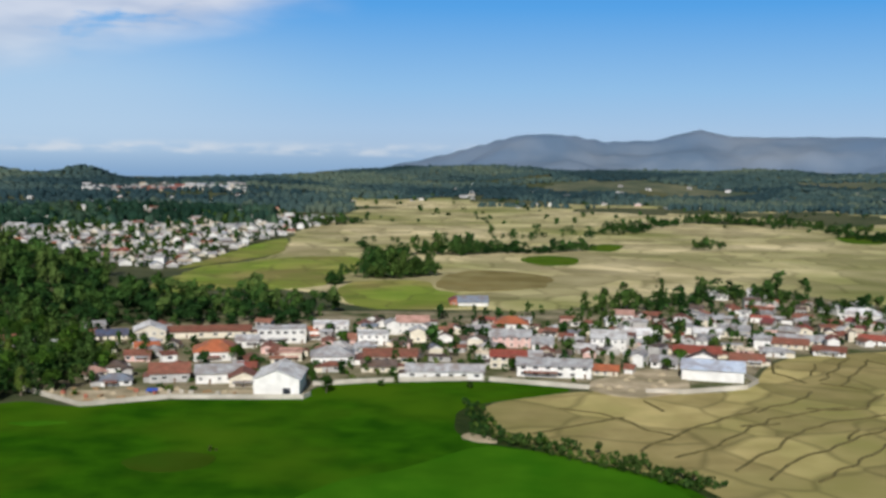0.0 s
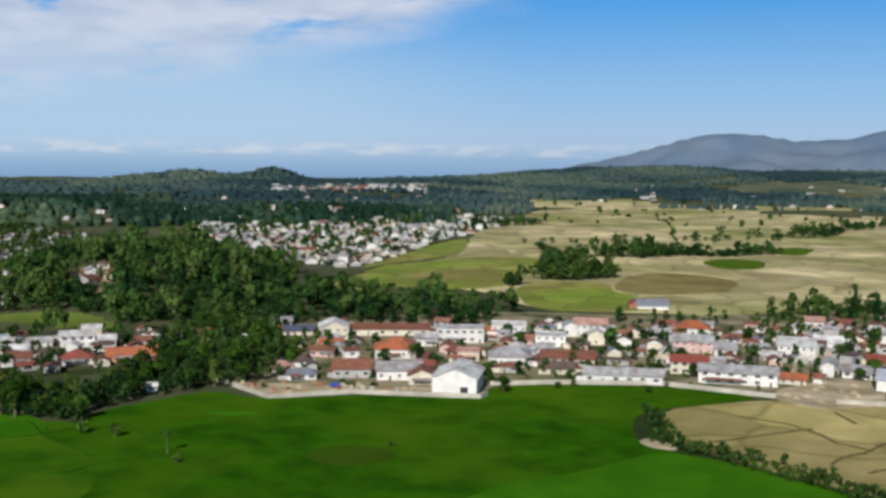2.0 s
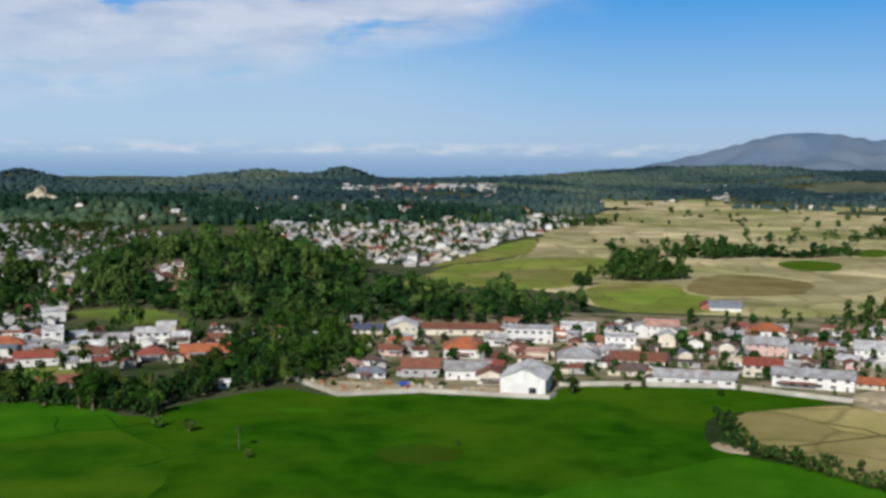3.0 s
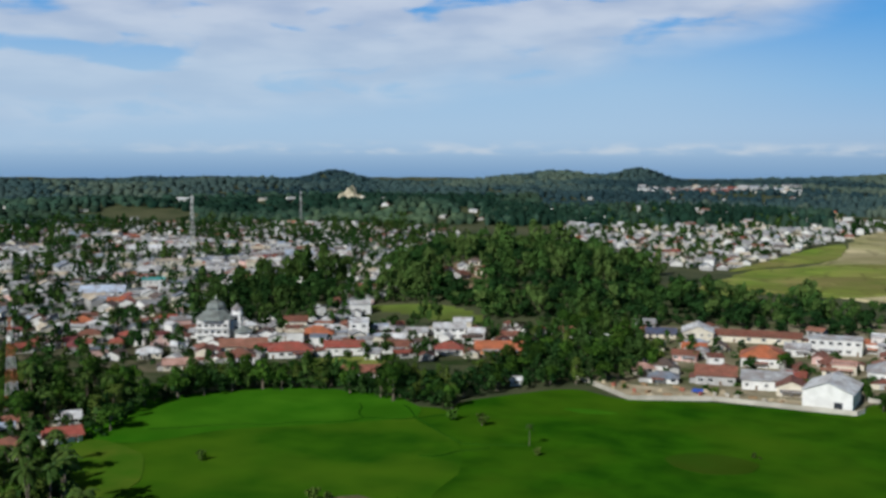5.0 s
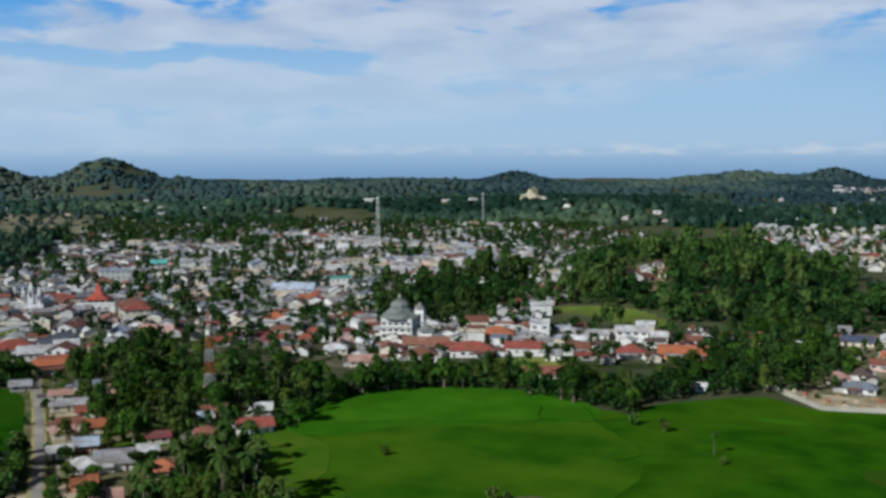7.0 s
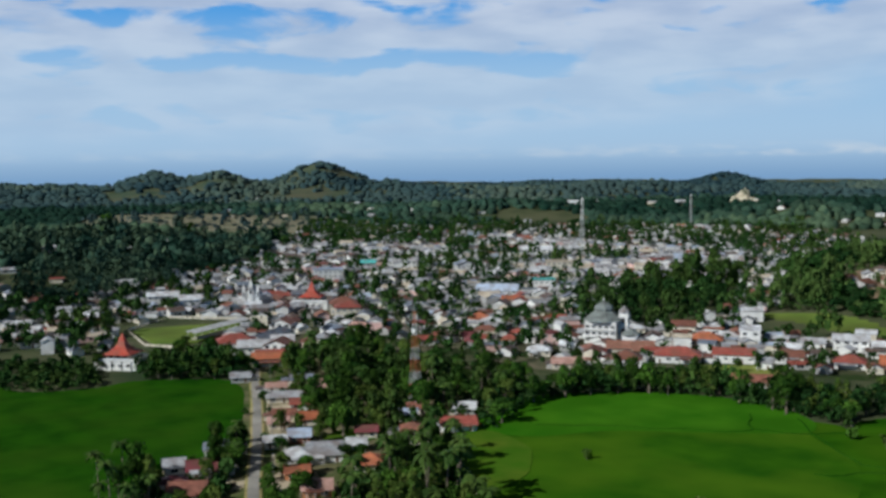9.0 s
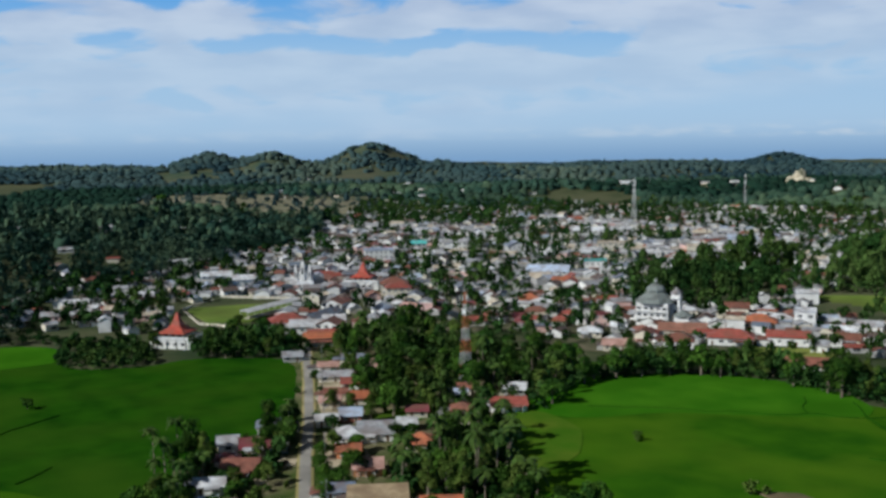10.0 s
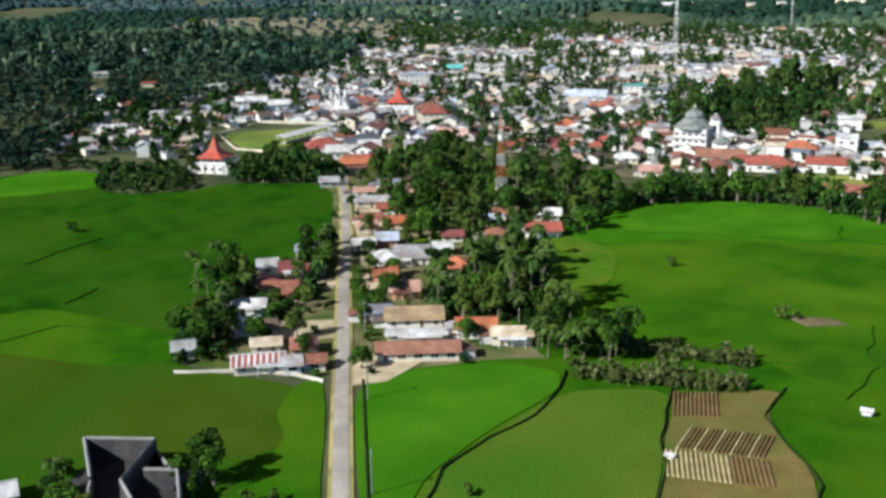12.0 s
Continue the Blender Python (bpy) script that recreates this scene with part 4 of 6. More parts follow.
HOUSES, FRONTS = [], []


def house(x, y, w, d, h, turn, style, roof, wall, name="house", label="", pitch=0.0):
    """A building of w by d metres with walls h high, its front to the camera's side; ridge along the front, or gable to the front."""
    random.seed(int(abs(x) * 31 + abs(y) * 17))
    storeys = max(1, round(h / 3.3))
    words = label or f"{'two-storey ' if storeys == 2 else 'tall ' if storeys > 2 else ''}{wall} house with {ROOF_WORDS[roof]} {'flat' if style == 'flat' else style.split('_')[0]} roof"
    root = tagged(new(name), words, "warehouse" if name == "warehouse" else "house", "houses of the town")
    root.matrix_basis = pose(x, y, gz(x, y), 0, 0, turn)
    HOUSES.append((x, y, 0.5 * max(w, d)))
    FRONTS.append((x, y, w))
    a, b = w / 2, d / 2
    rise = pitch or (0.21 * (d if style in ("gable", "shed") else w) if style != "hip" else 0.28 * min(w, d))
    rise = min(rise, 5.0)
    o, th = 0.7, 0.16
    body = Shape().box(-a, a, -b, b, -0.6, h)
    top = Shape()
    if style == "gable":
        body.add([(-a, -b, h), (-a, b, h), (-a, 0, h + rise - 0.1), (a, -b, h), (a, b, h), (a, 0, h + rise - 0.1)], [(0, 2, 1), (3, 4, 5), (0, 3, 5, 2), (1, 2, 5, 4)])
        e = h - rise * o / b
        top.slab((-a - o, -b - o, e + th), (a + o, -b - o, e + th), (a + o, 0, h + rise + th), (-a - o, 0, h + rise + th), th)
        top.slab((a + o, b + o, e + th), (-a - o, b + o, e + th), (-a - o, 0, h + rise + th), (a + o, 0, h + rise + th), th)
        top.box(-a - o, a + o, -0.22, 0.22, h + rise + th - 0.1, h + rise + th + 0.1)
    elif style == "gable_front":
        body.add([(-a, -b, h), (a, -b, h), (0, -b, h + rise - 0.1), (-a, b, h), (a, b, h), (0, b, h + rise - 0.1)], [(0, 1, 2), (3, 5, 4), (0, 2, 5, 3), (1, 4, 5, 2)])
        e = h - rise * o / a
        top.slab((-a - o, b + o, e + th), (-a - o, -b - o, e + th), (0, -b - o, h + rise + th), (0, b + o, h + rise + th), th)
        top.slab((a + o, -b - o, e + th), (a + o, b + o, e + th), (0, b + o, h + rise + th), (0, -b - o, h + rise + th), th)
        top.box(-0.22, 0.22, -b - o, b + o, h + rise + th - 0.1, h + rise + th + 0.1)
    elif style == "hip":
        k = max(0.2, a - b) if w >= d else 0.2
        A, B, e = a + o, b + o, h - 0.15
        vs = [(-A, -B, e), (A, -B, e), (A, B, e), (-A, B, e), (-A, -B, e + th), (A, -B, e + th), (A, B, e + th), (-A, B, e + th), (-k, 0, h + rise), (k, 0, h + rise)]
        top.add(vs, [(3, 2, 1, 0), (0, 1, 5, 4), (1, 2, 6, 5), (2, 3, 7, 6), (3, 0, 4, 7), (4, 5, 9, 8), (5, 6, 9), (6, 7, 8, 9), (7, 4, 8)])
    elif style == "shed":
        top.slab((-a - o, -b - o, h + th), (a + o, -b - o, h + th), (a + o, b + o, h + rise + th), (-a - o, b + o, h + rise + th), th)
        body.add([(-a, -b, h), (-a, b, h), (-a, b, h + rise * 0.96), (a, -b, h), (a, b, h), (a, b, h + rise * 0.96)], [(0, 2, 1), (3, 4, 5), (0, 3, 5, 2), (1, 2, 5, 4)])
    else:
        top.box(-a - 0.35, a + 0.35, -b - 0.35, b + 0.35, h, h + 0.25)
        for x0, x1, y0, y1 in ((-a - 0.35, a + 0.35, -b - 0.35, -b - 0.1), (-a - 0.35, a + 0.35, b + 0.1, b + 0.35), (-a - 0.35, -a - 0.1, -b - 0.1, b + 0.1), (a + 0.1, a + 0.35, -b - 0.1, b + 0.1)):
            top.box(x0, x1, y0, y1, h + 0.25, h + 0.85)
    part("wall", body.mesh("wall", ["wall_" + wall]), root)
    part("roof", top.mesh("roof", ["roof_" + roof]), root)
    if name == "house":
        step = h / storeys
        n = max(1, min(6, int(w / 3.4)))
        door_at = random.randrange(n) if n > 1 else -1
        for s in range(storeys):
            for i in range(n):
                px_ = -a + w * (i + 0.5) / n
                if s == 0 and i == door_at:
                    part("door", DOOR, root, pose(px_, -b, 0.1))
                else:
                    part("window", WINDOW_WIDE if w / n > 3.8 else WINDOW, root, pose(px_, -b, step * s + 0.36 * step))
        for sgn in (-1, 1):
            if d > 5:
                part("window", WINDOW, root, pose(sgn * a, 0, 0.36 * step, 0, 0, 90 * sgn))
        pick = random.random()
        if pick < 0.45 and w > 7:
            # porch roof on posts along the front
            pw, pd, ph = w * random.uniform(0.35, 0.8), random.uniform(1.6, 2.8), min(h, 2.7)
            px_ = random.uniform(-1, 1) * (a - pw / 2)
            porch = part("porch", Shape().slab((px_ - pw / 2, -b - pd, ph - 0.25), (px_ + pw / 2, -b - pd, ph - 0.25), (px_ + pw / 2, -b + 0.02, ph + 0.2), (px_ - pw / 2, -b + 0.02, ph + 0.2), 0.12)
                         .mesh("porch", ["roof_" + random.choice([roof, "grey", "rust", "white"])]), root)
            for k in range(3):
                part("post", PORCH_POST, porch, pose(px_ + pw * (k - 1) * 0.46, -b - pd + 0.2, 0))
        if pick > 0.3 and w > 7 and style != "flat":
            # lean-to at one end
            sgn, lw, ld = random.choice((-1, 1)), random.uniform(2.4, 4.5), d * random.uniform(0.5, 0.95)
            x0, x1 = (a, a + lw) if sgn > 0 else (-a - lw, -a)
            lh = min(h, 3.0)
            part("annex", Shape().box(x0 + (0.01 if sgn > 0 else 0), x1 - (0 if sgn > 0 else 0.01), -ld / 2, ld / 2, -0.6, lh - 0.65).mesh("annex", ["wall_" + random.choice([wall, "grey", "cream"])]), root)
            za, zb = (lh + 0.15, lh - 0.6) if sgn > 0 else (lh - 0.6, lh + 0.15)
            part("annex_roof", Shape().slab((x0 - (0.4 if sgn < 0 else 0), -ld / 2 - 0.4, za), (x1 + (0.4 if sgn > 0 else 0), -ld / 2 - 0.4, zb), (x1 + (0.4 if sgn > 0 else 0), ld / 2 + 0.4, zb), (x0 - (0.4 if sgn < 0 else 0), ld / 2 + 0.4, za), 0.1)
                 .mesh("annex_roof", ["roof_" + random.choice([roof, "grey", "rust", "dark"])]), root)
    return root


# the houses that stand out singly
house(-146, 527, 15, 16, 6.4, 16, "gable_front", "white", "cream")
house(-81, 430, 11, 12, 4.2, 11, "gable_front", "rust", "cream")
house(-104, 484, 19, 16, 4.7, 12, "hip", "orange", "white")
house(-92, 436, 19, 12, 4.6, 12, "gable", "grey", "white")
house(-113, 437, 16, 14, 4.3, 14, "gable", "rust", "grey")
house(-132, 426, 12, 8, 2.6, 17, "hip", "slate", "white")
house(-120, 542, 43, 10, 3.8, 12, "gable", "rust", "cream")
house(-184, 531, 18, 10, 2.6, 19, "gable", "rust", "cream")
house(-167, 533, 15, 10, 2.6, 17, "gable", "navy", "cream")
house(-80, 529, 24, 9, 7.4, 9, "flat", "grey", "white")
house(-62, 542, 13, 10, 4.7, 7, "flat", "orange", "white")
house(-57, 546, 18, 11, 7.4, 6, "flat", "white", "white")
house(-49, 477, 19, 14, 4.5, 6, "hip", "grey", "white")
house(-23, 484, 24, 12, 3.4, 3, "gable", "rust", "cream")
house(-27, 462, 15, 10, 2.9, 3, "gable", "dark", "cream")
house(2, 449, 33, 10, 3.9, -0, "gable", "grey", "white")
house(-15, 564, 17, 12, 6.8, 2, "gable", "pink", "white")
house(-34, 529, 15, 11, 5.5, 4, "flat", "white", "white")
house(-140, 500, 11, 9, 2.6, 16, "gable", "orange", "cream")
house(-95, 516, 11, 9, 4.0, 10, "gable", "grey", "white")
house(-69, 483, 10, 9, 4.2, 8, "flat", "pink", "cream")
house(31, 474, 16, 10, 5.8, -4, "gable", "red", "cream")
house(50, 457, 32, 11, 5.3, -6, "gable", "grey", "white")
house(39, 577, 18, 12, 4.6, -4, "hip", "orange", "white")
house(36, 528, 19, 12, 5.9, -4, "gable", "grey", "pink")
house(50, 512, 10, 12, 5.3, -6, "gable", "grey", "white")
house(84, 523, 17, 14, 6.7, -9, "gable", "white", "white")
house(106, 546, 19, 12, 4.7, -11, "gable", "white", "white")
house(119, 455, 26, 14, 5.2, -15, "gable", "blue", "white", name="warehouse", label="white warehouse with light blue metal roof")
house(125, 508, 22, 12, 2.6, -14, "gable", "red", "cream")
house(144, 490, 15, 11, 2.6, -16, "gable", "rust", "cream")
house(73, 461, 11, 8, 2.6, -9, "gable", "orange", "cream")
house(103, 480, 12, 10, 3.3, -12, "gable", "grey", "white")
house(159, 567, 16, 12, 3.9, -16, "gable", "grey", "cream")
house(192, 516, 15, 9, 2.6, -20, "gable", "rust", "white")
house(227, 549, 14, 9, 2.9, -22, "gable", "red", "white")
house(253, 632, 23, 12, 4.4, -22, "hip", "white", "white")
house(178, 535, 19, 10, 2.8, -18, "gable", "rust", "cream")
house(189, 547, 27, 10, 2.6, -19, "gable", "grey", "cream")
house(144, 565, 14, 10, 2.9, -14, "gable", "white", "white")
house(186, 720, 20, 10, 3.7, -14, "gable", "white", "white")
house(222, 733, 16, 10, 3.8, -17, "gable", "white", "white")
house(107, 618, 13, 10, 4.3, -10, "gable", "pink", "white")
house(20, 672, 19, 11, 3.0, 6, "gable", "slate", "white", name="warehouse", label="lone shed on the plain with slate-blue roof", pitch=3.2)
house(10, 674, 9, 9, 3.4, 6, "gable_front", "maroon", "brick")
house(-64, 420, 18, 22, 7.0, 0, "gable_front", "white", "white", name="warehouse", label="large white warehouse with pale metal gable roof", pitch=3.6)
house(-307, 364, 13, 11, 5.0, 40, "hip", "rust", "white")
house(-330, 394, 22, 12, 3.2, 40, "gable", "brick", "cream")
house(-301, 393, 20, 12, 3.7, 37, "hip", "red", "white")
house(-317, 436, 16, 12, 3.8, 36, "hip", "orange", "orange")
house(-283, 411, 18, 10, 4.2, 34, "gable", "red", "white")
house(-250, 373, 19, 9, 2.6, 34, "gable", "rust", "white")
house(-347, 458, 12, 10, 4.8, 37, "gable", "rust", "cream")
house(-304, 455, 10, 12, 8.0, 34, "flat", "white", "white")
house(-325, 345, 14, 9, 2.9, 43, "gable", "pink", "cream")
house(-448, 402, 11, 10, 3.2, 48, "hip", "orange", "orange")
house(-529, 364, 16, 14, 6.9, 55, "hip", "rust", "cream")
house(-261, 475, 16, 10, 5.7, 29, "gable", "white", "white")
house(-246, 476, 8, 8, 4.5, 27, "gable", "white", "white")
house(-240, 436, 13, 10, 3.3, 29, "hip", "red", "white")
house(-221, 451, 22, 14, 2.6, 26, "gable", "orange", "orange")
house(-265, 430, 10, 10, 3.2, 32, "gable", "rust", "cream")
house(-232, 486, 10, 8, 2.6, 26, "gable", "rust", "white")
house(-211, 508, 10, 9, 3.4, 23, "gable", "rust", "white")
house(-183, 390, 4, 4, 2.6, 25, "gable", "white", "white")
house(-278, 470, 11, 8, 3.0, 31, "gable", "grey", "white")
house(-205, 136, 20, 7, 2.6, 57, "gable", "brick", "cream")
house(-226, 149, 15, 7, 2.2, 57, "shed", "tan", "white")
house(-236, 143, 8, 6, 2.8, 57, "gable", "slate", "white")
house(-216, 143, 15, 3.6, 1.9, 57, "gable", "white", "cream")
house(-209, 157, 10, 7, 3.2, 54, "gable", "orange", "white")
house(-199, 161, 10, 6, 2.9, 51, "gable", "cream", "cream")
house(-400, 221, 8, 7, 2.6, 61, "gable", "grey", "grey")
house(-426, 252, 14, 10, 4.5, 59, "gable", "red", "cream")
house(-459, 278, 11, 10, 4.5, 59, "gable", "white", "white")
house(-469, 257, 19, 14, 4.8, 61, "hip", "red", "white")
house(-456, 262, 19, 12, 3.8, 60, "gable", "white", "white")
house(-672, 288, 17, 12, 8.1, 67, "flat", "white", "white")
house(-622, 290, 19, 10, 6.0, 65, "gable", "white", "white")
house(-599, 296, 15, 10, 6.6, 64, "gable", "white", "white")
house(-599, 193, 13, 9, 3.2, 72, "gable", "white", "grey")
house(-549, 184, 12, 9, 2.6, 71, "gable", "grey", "white")
house(-594, 228, 16, 9, 4.4, 69, "gable", "white", "white")
house(-531, 368, 11, 10, 4.6, 55, "hip", "rust", "cream")
house(-191, 35, 3, 6, 2.4, 80, "gable", "white", "white")
striped = house(-222, 101, 12, 7, 2.4, 66, "gable", "white", "cream", label="low cream house with red and white striped metal roof")
for i in range(9):
    x0 = -6.5 + 1.44 * i
    part("roof_sheet", Shape().slab((x0, -4.1, 2.36), (x0 + 0.8, -4.1, 2.36), (x0 + 1.1, -0.1, 4.04), (x0 + 0.3, -0.1, 4.04), 0.05).mesh("roof_sheet", ["roof_red"]), striped, None, "red metal sheet")
house(-225, 115, 6, 8, 2.6, 63, "hip", "rust", "white")
house(-216, 107, 4, 6, 2.6, 64, "gable", "grey", "white")
house(-248, 110, 6, 8, 2.6, 66, "gable", "blue", "white")
house(-243, 114, 4, 7, 2.6, 65, "gable", "dark", "pink")
house(-271, 132, 10, 9, 2.7, 56, "gable", "rust", "brick")
house(-288, 146, 10, 9, 2.6, 63, "gable", "maroon", "white")
house(-296, 140, 6, 8, 2.6, 65, "gable", "grey", "white")
house(-305, 160, 9, 9, 2.6, 62, "hip", "slate", "white")
house(-242, 90, 5, 6, 2.6, 70, "gable", "grey", "grey")
house(-232, 108, 7, 5, 2.5, 64, "gable", "cream", "white")
house(-214, 112, 5, 5, 2.6, 60, "gable", "rust", "cream")
house(-262, 118, 8, 6, 2.8, 60, "gable", "white", "white")
house(-280, 132, 7, 6, 2.8, 60, "hip", "maroon", "white")
house(-296, 156, 7, 6, 3.0, 58, "gable", "dark", "white")
house(-330, 200, 8, 6, 2.7, 58, "gable", "rust", "cream")
house(-340, 214, 9, 7, 2.7, 58, "gable", "red", "white")
house(-378, 238, 9, 7, 2.7, 57, "gable", "slate", "cream")
house(-372, 222, 8, 6, 2.7, 58, "gable", "pink", "white")
house(-290, 208, 7, 6, 2.7, 55, "gable", "maroon", "cream")
house(-306, 240, 7, 6, 2.8, 52, "gable", "rust", "cream")
house(-363, 235, 14, 9, 2.6, 57, "hip", "pink", "pink")
house(-319, 204, 7, 8, 2.6, 57, "gable", "orange", "cream")
house(-301, 188, 7, 8, 2.6, 58, "gable", "blue", "brick")
house(-278, 183, 11, 12, 2.8, 57, "gable", "grey", "white")
house(-280, 174, 9, 9, 2.6, 58, "hip", "white", "white")
house(-266, 165, 7, 6, 2.6, 58, "gable", "orange", "orange")
house(-279, 196, 6, 7, 2.6, 55, "gable", "white", "white")
house(-259, 187, 9, 9, 2.6, 54, "hip", "orange", "cream")
house(-249, 161, 8, 8, 2.6, 57, "gable", "pink", "orange")
house(-300, 234, 6, 6, 2.6, 52, "gable", "blue", "white")
house(-281, 221, 8, 8, 2.6, 52, "hip", "rust", "brick")
house(-272, 214, 10, 6, 2.6, 52, "gable", "dark", "cream")
house(-277, 238, 12, 9, 2.6, 57, "gable", "red", "white")
house(-293, 255, 8, 8, 2.6, 49, "gable", "white", "grey")
house(-321, 192, 7, 7, 2.6, 59, "gable", "pink", "cream")
house(-300, 178, 7, 6, 2.6, 59, "gable", "white", "cream")
house(-355, 215, 13, 7, 2.6, 59, "gable", "grey", "cream")


# larger buildings that stand out among the town roofs
house(-514, 478, 27, 16, 5.0, 40, "gable", "blue", "white")
house(-637, 556, 15, 12, 7.0, 62, "gable_front", "blue", "white")
house(-688, 532, 24, 12, 6.5, 54, "flat", "white", "white")
house(-694, 502, 12, 10, 6.0, 56, "gable", "teal", "grey")
house(-669, 446, 22, 10, 6.6, 60, "flat", "blue", "white")
house(-524, 532, 15, 10, 7.2, 46, "flat", "teal", "white")
house(-515, 357, 15, 11, 6.8, 58, "hip", "red", "cream")
house(-501, 304, 12, 12, 5.2, 40, "gable_front", "rust", "white")
house(-446, 268, 12, 12, 5.0, 40, "gable_front", "rust", "white")
house(-480, 283, 30, 9, 3.6, 118, "gable", "slate", "grey")
house(-423, 250, 17, 9, 4.0, 60, "gable", "orange", "cream")
house(-610, 640, 26, 14, 6.4, 46, "flat", "cream", "cream")
house(-545, 610, 20, 12, 6.4, 40, "flat", "white", "white")
house(-700, 700, 30, 14, 7.0, 45, "gable", "white", "white")
house(-560, 745, 24, 14, 6.4, 37, "gable", "blue", "white")

FIRST_FRONTS = len(FRONTS)

# perimeter walls of the village
def wall_line(pts, h, thick, label):
    root = tagged(new("boundary_wall"), label, "wall", kind="structure")
    for (x0, y0), (x1, y1) in zip(pts, pts[1:]):
        n = max(1, round(math.hypot(x1 - x0, y1 - y0) / 9.0))
        L = math.hypot(x1 - x0, y1 - y0) / n
        turn = math.degrees(math.atan2(y1 - y0, x1 - x0))
        for i in range(n):
            u = (i + 0.5) / n
            x, y = x0 + (x1 - x0) * u, y0 + (y1 - y0) * u
            s = Shape().box(-L / 2, L / 2, -thick / 2, thick / 2, -0.6, h).box(-L / 2, L / 2, -thick / 2 - 0.08, thick / 2 + 0.08, h, h + 0.15).box(-L / 2 - 0.16, -L / 2 + 0.16, -thick / 2 - 0.1, thick / 2 + 0.1, -0.6, h + 0.3)
            part("wall_panel", s.mesh("wall_panel", ["concrete"]), root, pose(x, y, gz(x, y), 0, 0, turn))
    return root


wall_line([(-167, 415), (-134, 388), (-104, 403), (-53, 405), (-51, 411)], 1.7, 0.3, "long pale concrete boundary wall along the paddy field")
wall_line([(-52, 429), (-30, 437), (17, 445), (62, 430)], 1.8, 0.3, "pale concrete boundary wall along the paddy field")
wall_line([(84, 424), (100, 424), (128, 434), (136, 446), (134, 458)], 1.9, 0.3, "curved pale concrete wall round the warehouse yard")

# ---------------------------------------------------------------- the mass of the town
ROOFS = ["roof_white", "roof_grey", "roof_rust", "roof_dark", "roof_red", "roof_blue", "roof_cream", "roof_orange", "roof_slate"]
WALLS = ["wall_white", "wall_cream", "wall_grey", "wall_pink"]


def quarter(name, pts, seed, weights, label, size=(7, 14)):
    """Closely built small houses, too far to tell their parts: one mesh."""
    rng = np.random.default_rng(seed)
    V, Q, M = [], [], []
    k = 0
    for x, y in pts:
        az = math.atan2(-x, y)
        a, b = rng.uniform(*size) / 2, rng.uniform(size[0] * 0.8, size[1] * 0.75) / 2
        h = rng.choice([2.6, 2.9, 3.1, 3.4, 5.6, 6.2], p=[0.3, 0.27, 0.2, 0.13, 0.06, 0.04])
        rise = 0.42 * b if rng.random() < 0.85 else 0.05
        o = 0.5
        e = h - rise * o / b
        loc = np.array([(-a, -b, -1), (a, -b, -1), (a, b, -1), (-a, b, -1), (-a, -b, h), (a, -b, h), (a, b, h), (-a, b, h),
                        (-a, 0, h + rise), (a, 0, h + rise), (-a, 0, h + rise), (a, 0, h + rise),
                        (-a - o, -b - o, e + .1), (a + o, -b - o, e + .1), (a + o, 0, h + rise + .15), (-a - o, 0, h + rise + .15), (a + o, b + o, e + .1), (-a - o, b + o, e + .1)], dtype=float)
        fs = [(0, 1, 5, 4), (1, 2, 6, 5), (2, 3, 7, 6), (3, 0, 4, 7), (4, 8, 7, 8), (5, 6, 9, 6), (12, 13, 14, 15), (16, 17, 15, 14)]
        t = az + rng.choice([0, math.pi / 2]) + rng.normal(scale=0.25)
        c, s = math.cos(t), math.sin(t)
        ms = [int(rng.choice(len(WALLS), p=[0.38, 0.24, 0.32, 0.06]))] * 4 + [0, 0] + [len(WALLS) + int(rng.choice(len(ROOFS), p=weights))] * 2
        # dark openings on the front and back
        for f in range(int(rng.integers(1, 4))):
            u = rng.uniform(-0.75, 0.6) * a
            for sy in (-1, 1):
                yy = sy * (b + 0.05)
                loc = np.concatenate([loc, [(u, yy, 0.9), (u + 1.5, yy, 0.9), (u + 1.5, yy, 2.3), (u, yy, 2.3)]])
                n0 = len(loc) - 4
                fs.append((n0, n0 + 1, n0 + 2, n0 + 3))
                ms.append(len(WALLS) + len(ROOFS))
        w = np.stack([loc[:, 0] * c - loc[:, 1] * s + x, loc[:, 0] * s + loc[:, 1] * c + y, loc[:, 2] + gz(x, y)], -1)
        V.append(w)
        Q += [tuple(i + k for i in f) for f in fs]
        M += ms
        k += len(w)
    keep = [i for i, f in enumerate(Q) if len(set(f)) == 4]
    tri = [tuple(dict.fromkeys(Q[i])) for i in range(len(Q)) if len(set(Q[i])) == 3]
    me = mesh(name, np.concatenate(V), [Q[i] for i in keep] + tri, WALLS + ROOFS + ["glass"], [M[i] for i in keep] + [0] * len(tri))
    return tagged(new(name, me), label, "houses", kind="stuff")


def clear_of_fronts(pts, depth=24.0):
    """Leaves out what would stand in a house or close before one of the named houses."""
    keep = []
    for x, y in pts:
        r = math.hypot(x, y)
        if all((x - a) ** 2 + (y - b) ** 2 > (q + 0.4) ** 2 for a, b, q in HOUSES) and \
                not any(0 < math.hypot(a, b) - r < depth and abs(x * b - y * a) / math.hypot(a, b) < 0.5 * w for a, b, w in FRONTS[:FIRST_FRONTS] + [(-358, 408, 26), (-558, 360, 18)]):
            keep.append((x, y))
    return keep


def far_from(pts, gap):
    return [p for p in pts if all((p[0] - a) ** 2 + (p[1] - b) ** 2 > (gap + r) ** 2 for a, b, r in HOUSES)]


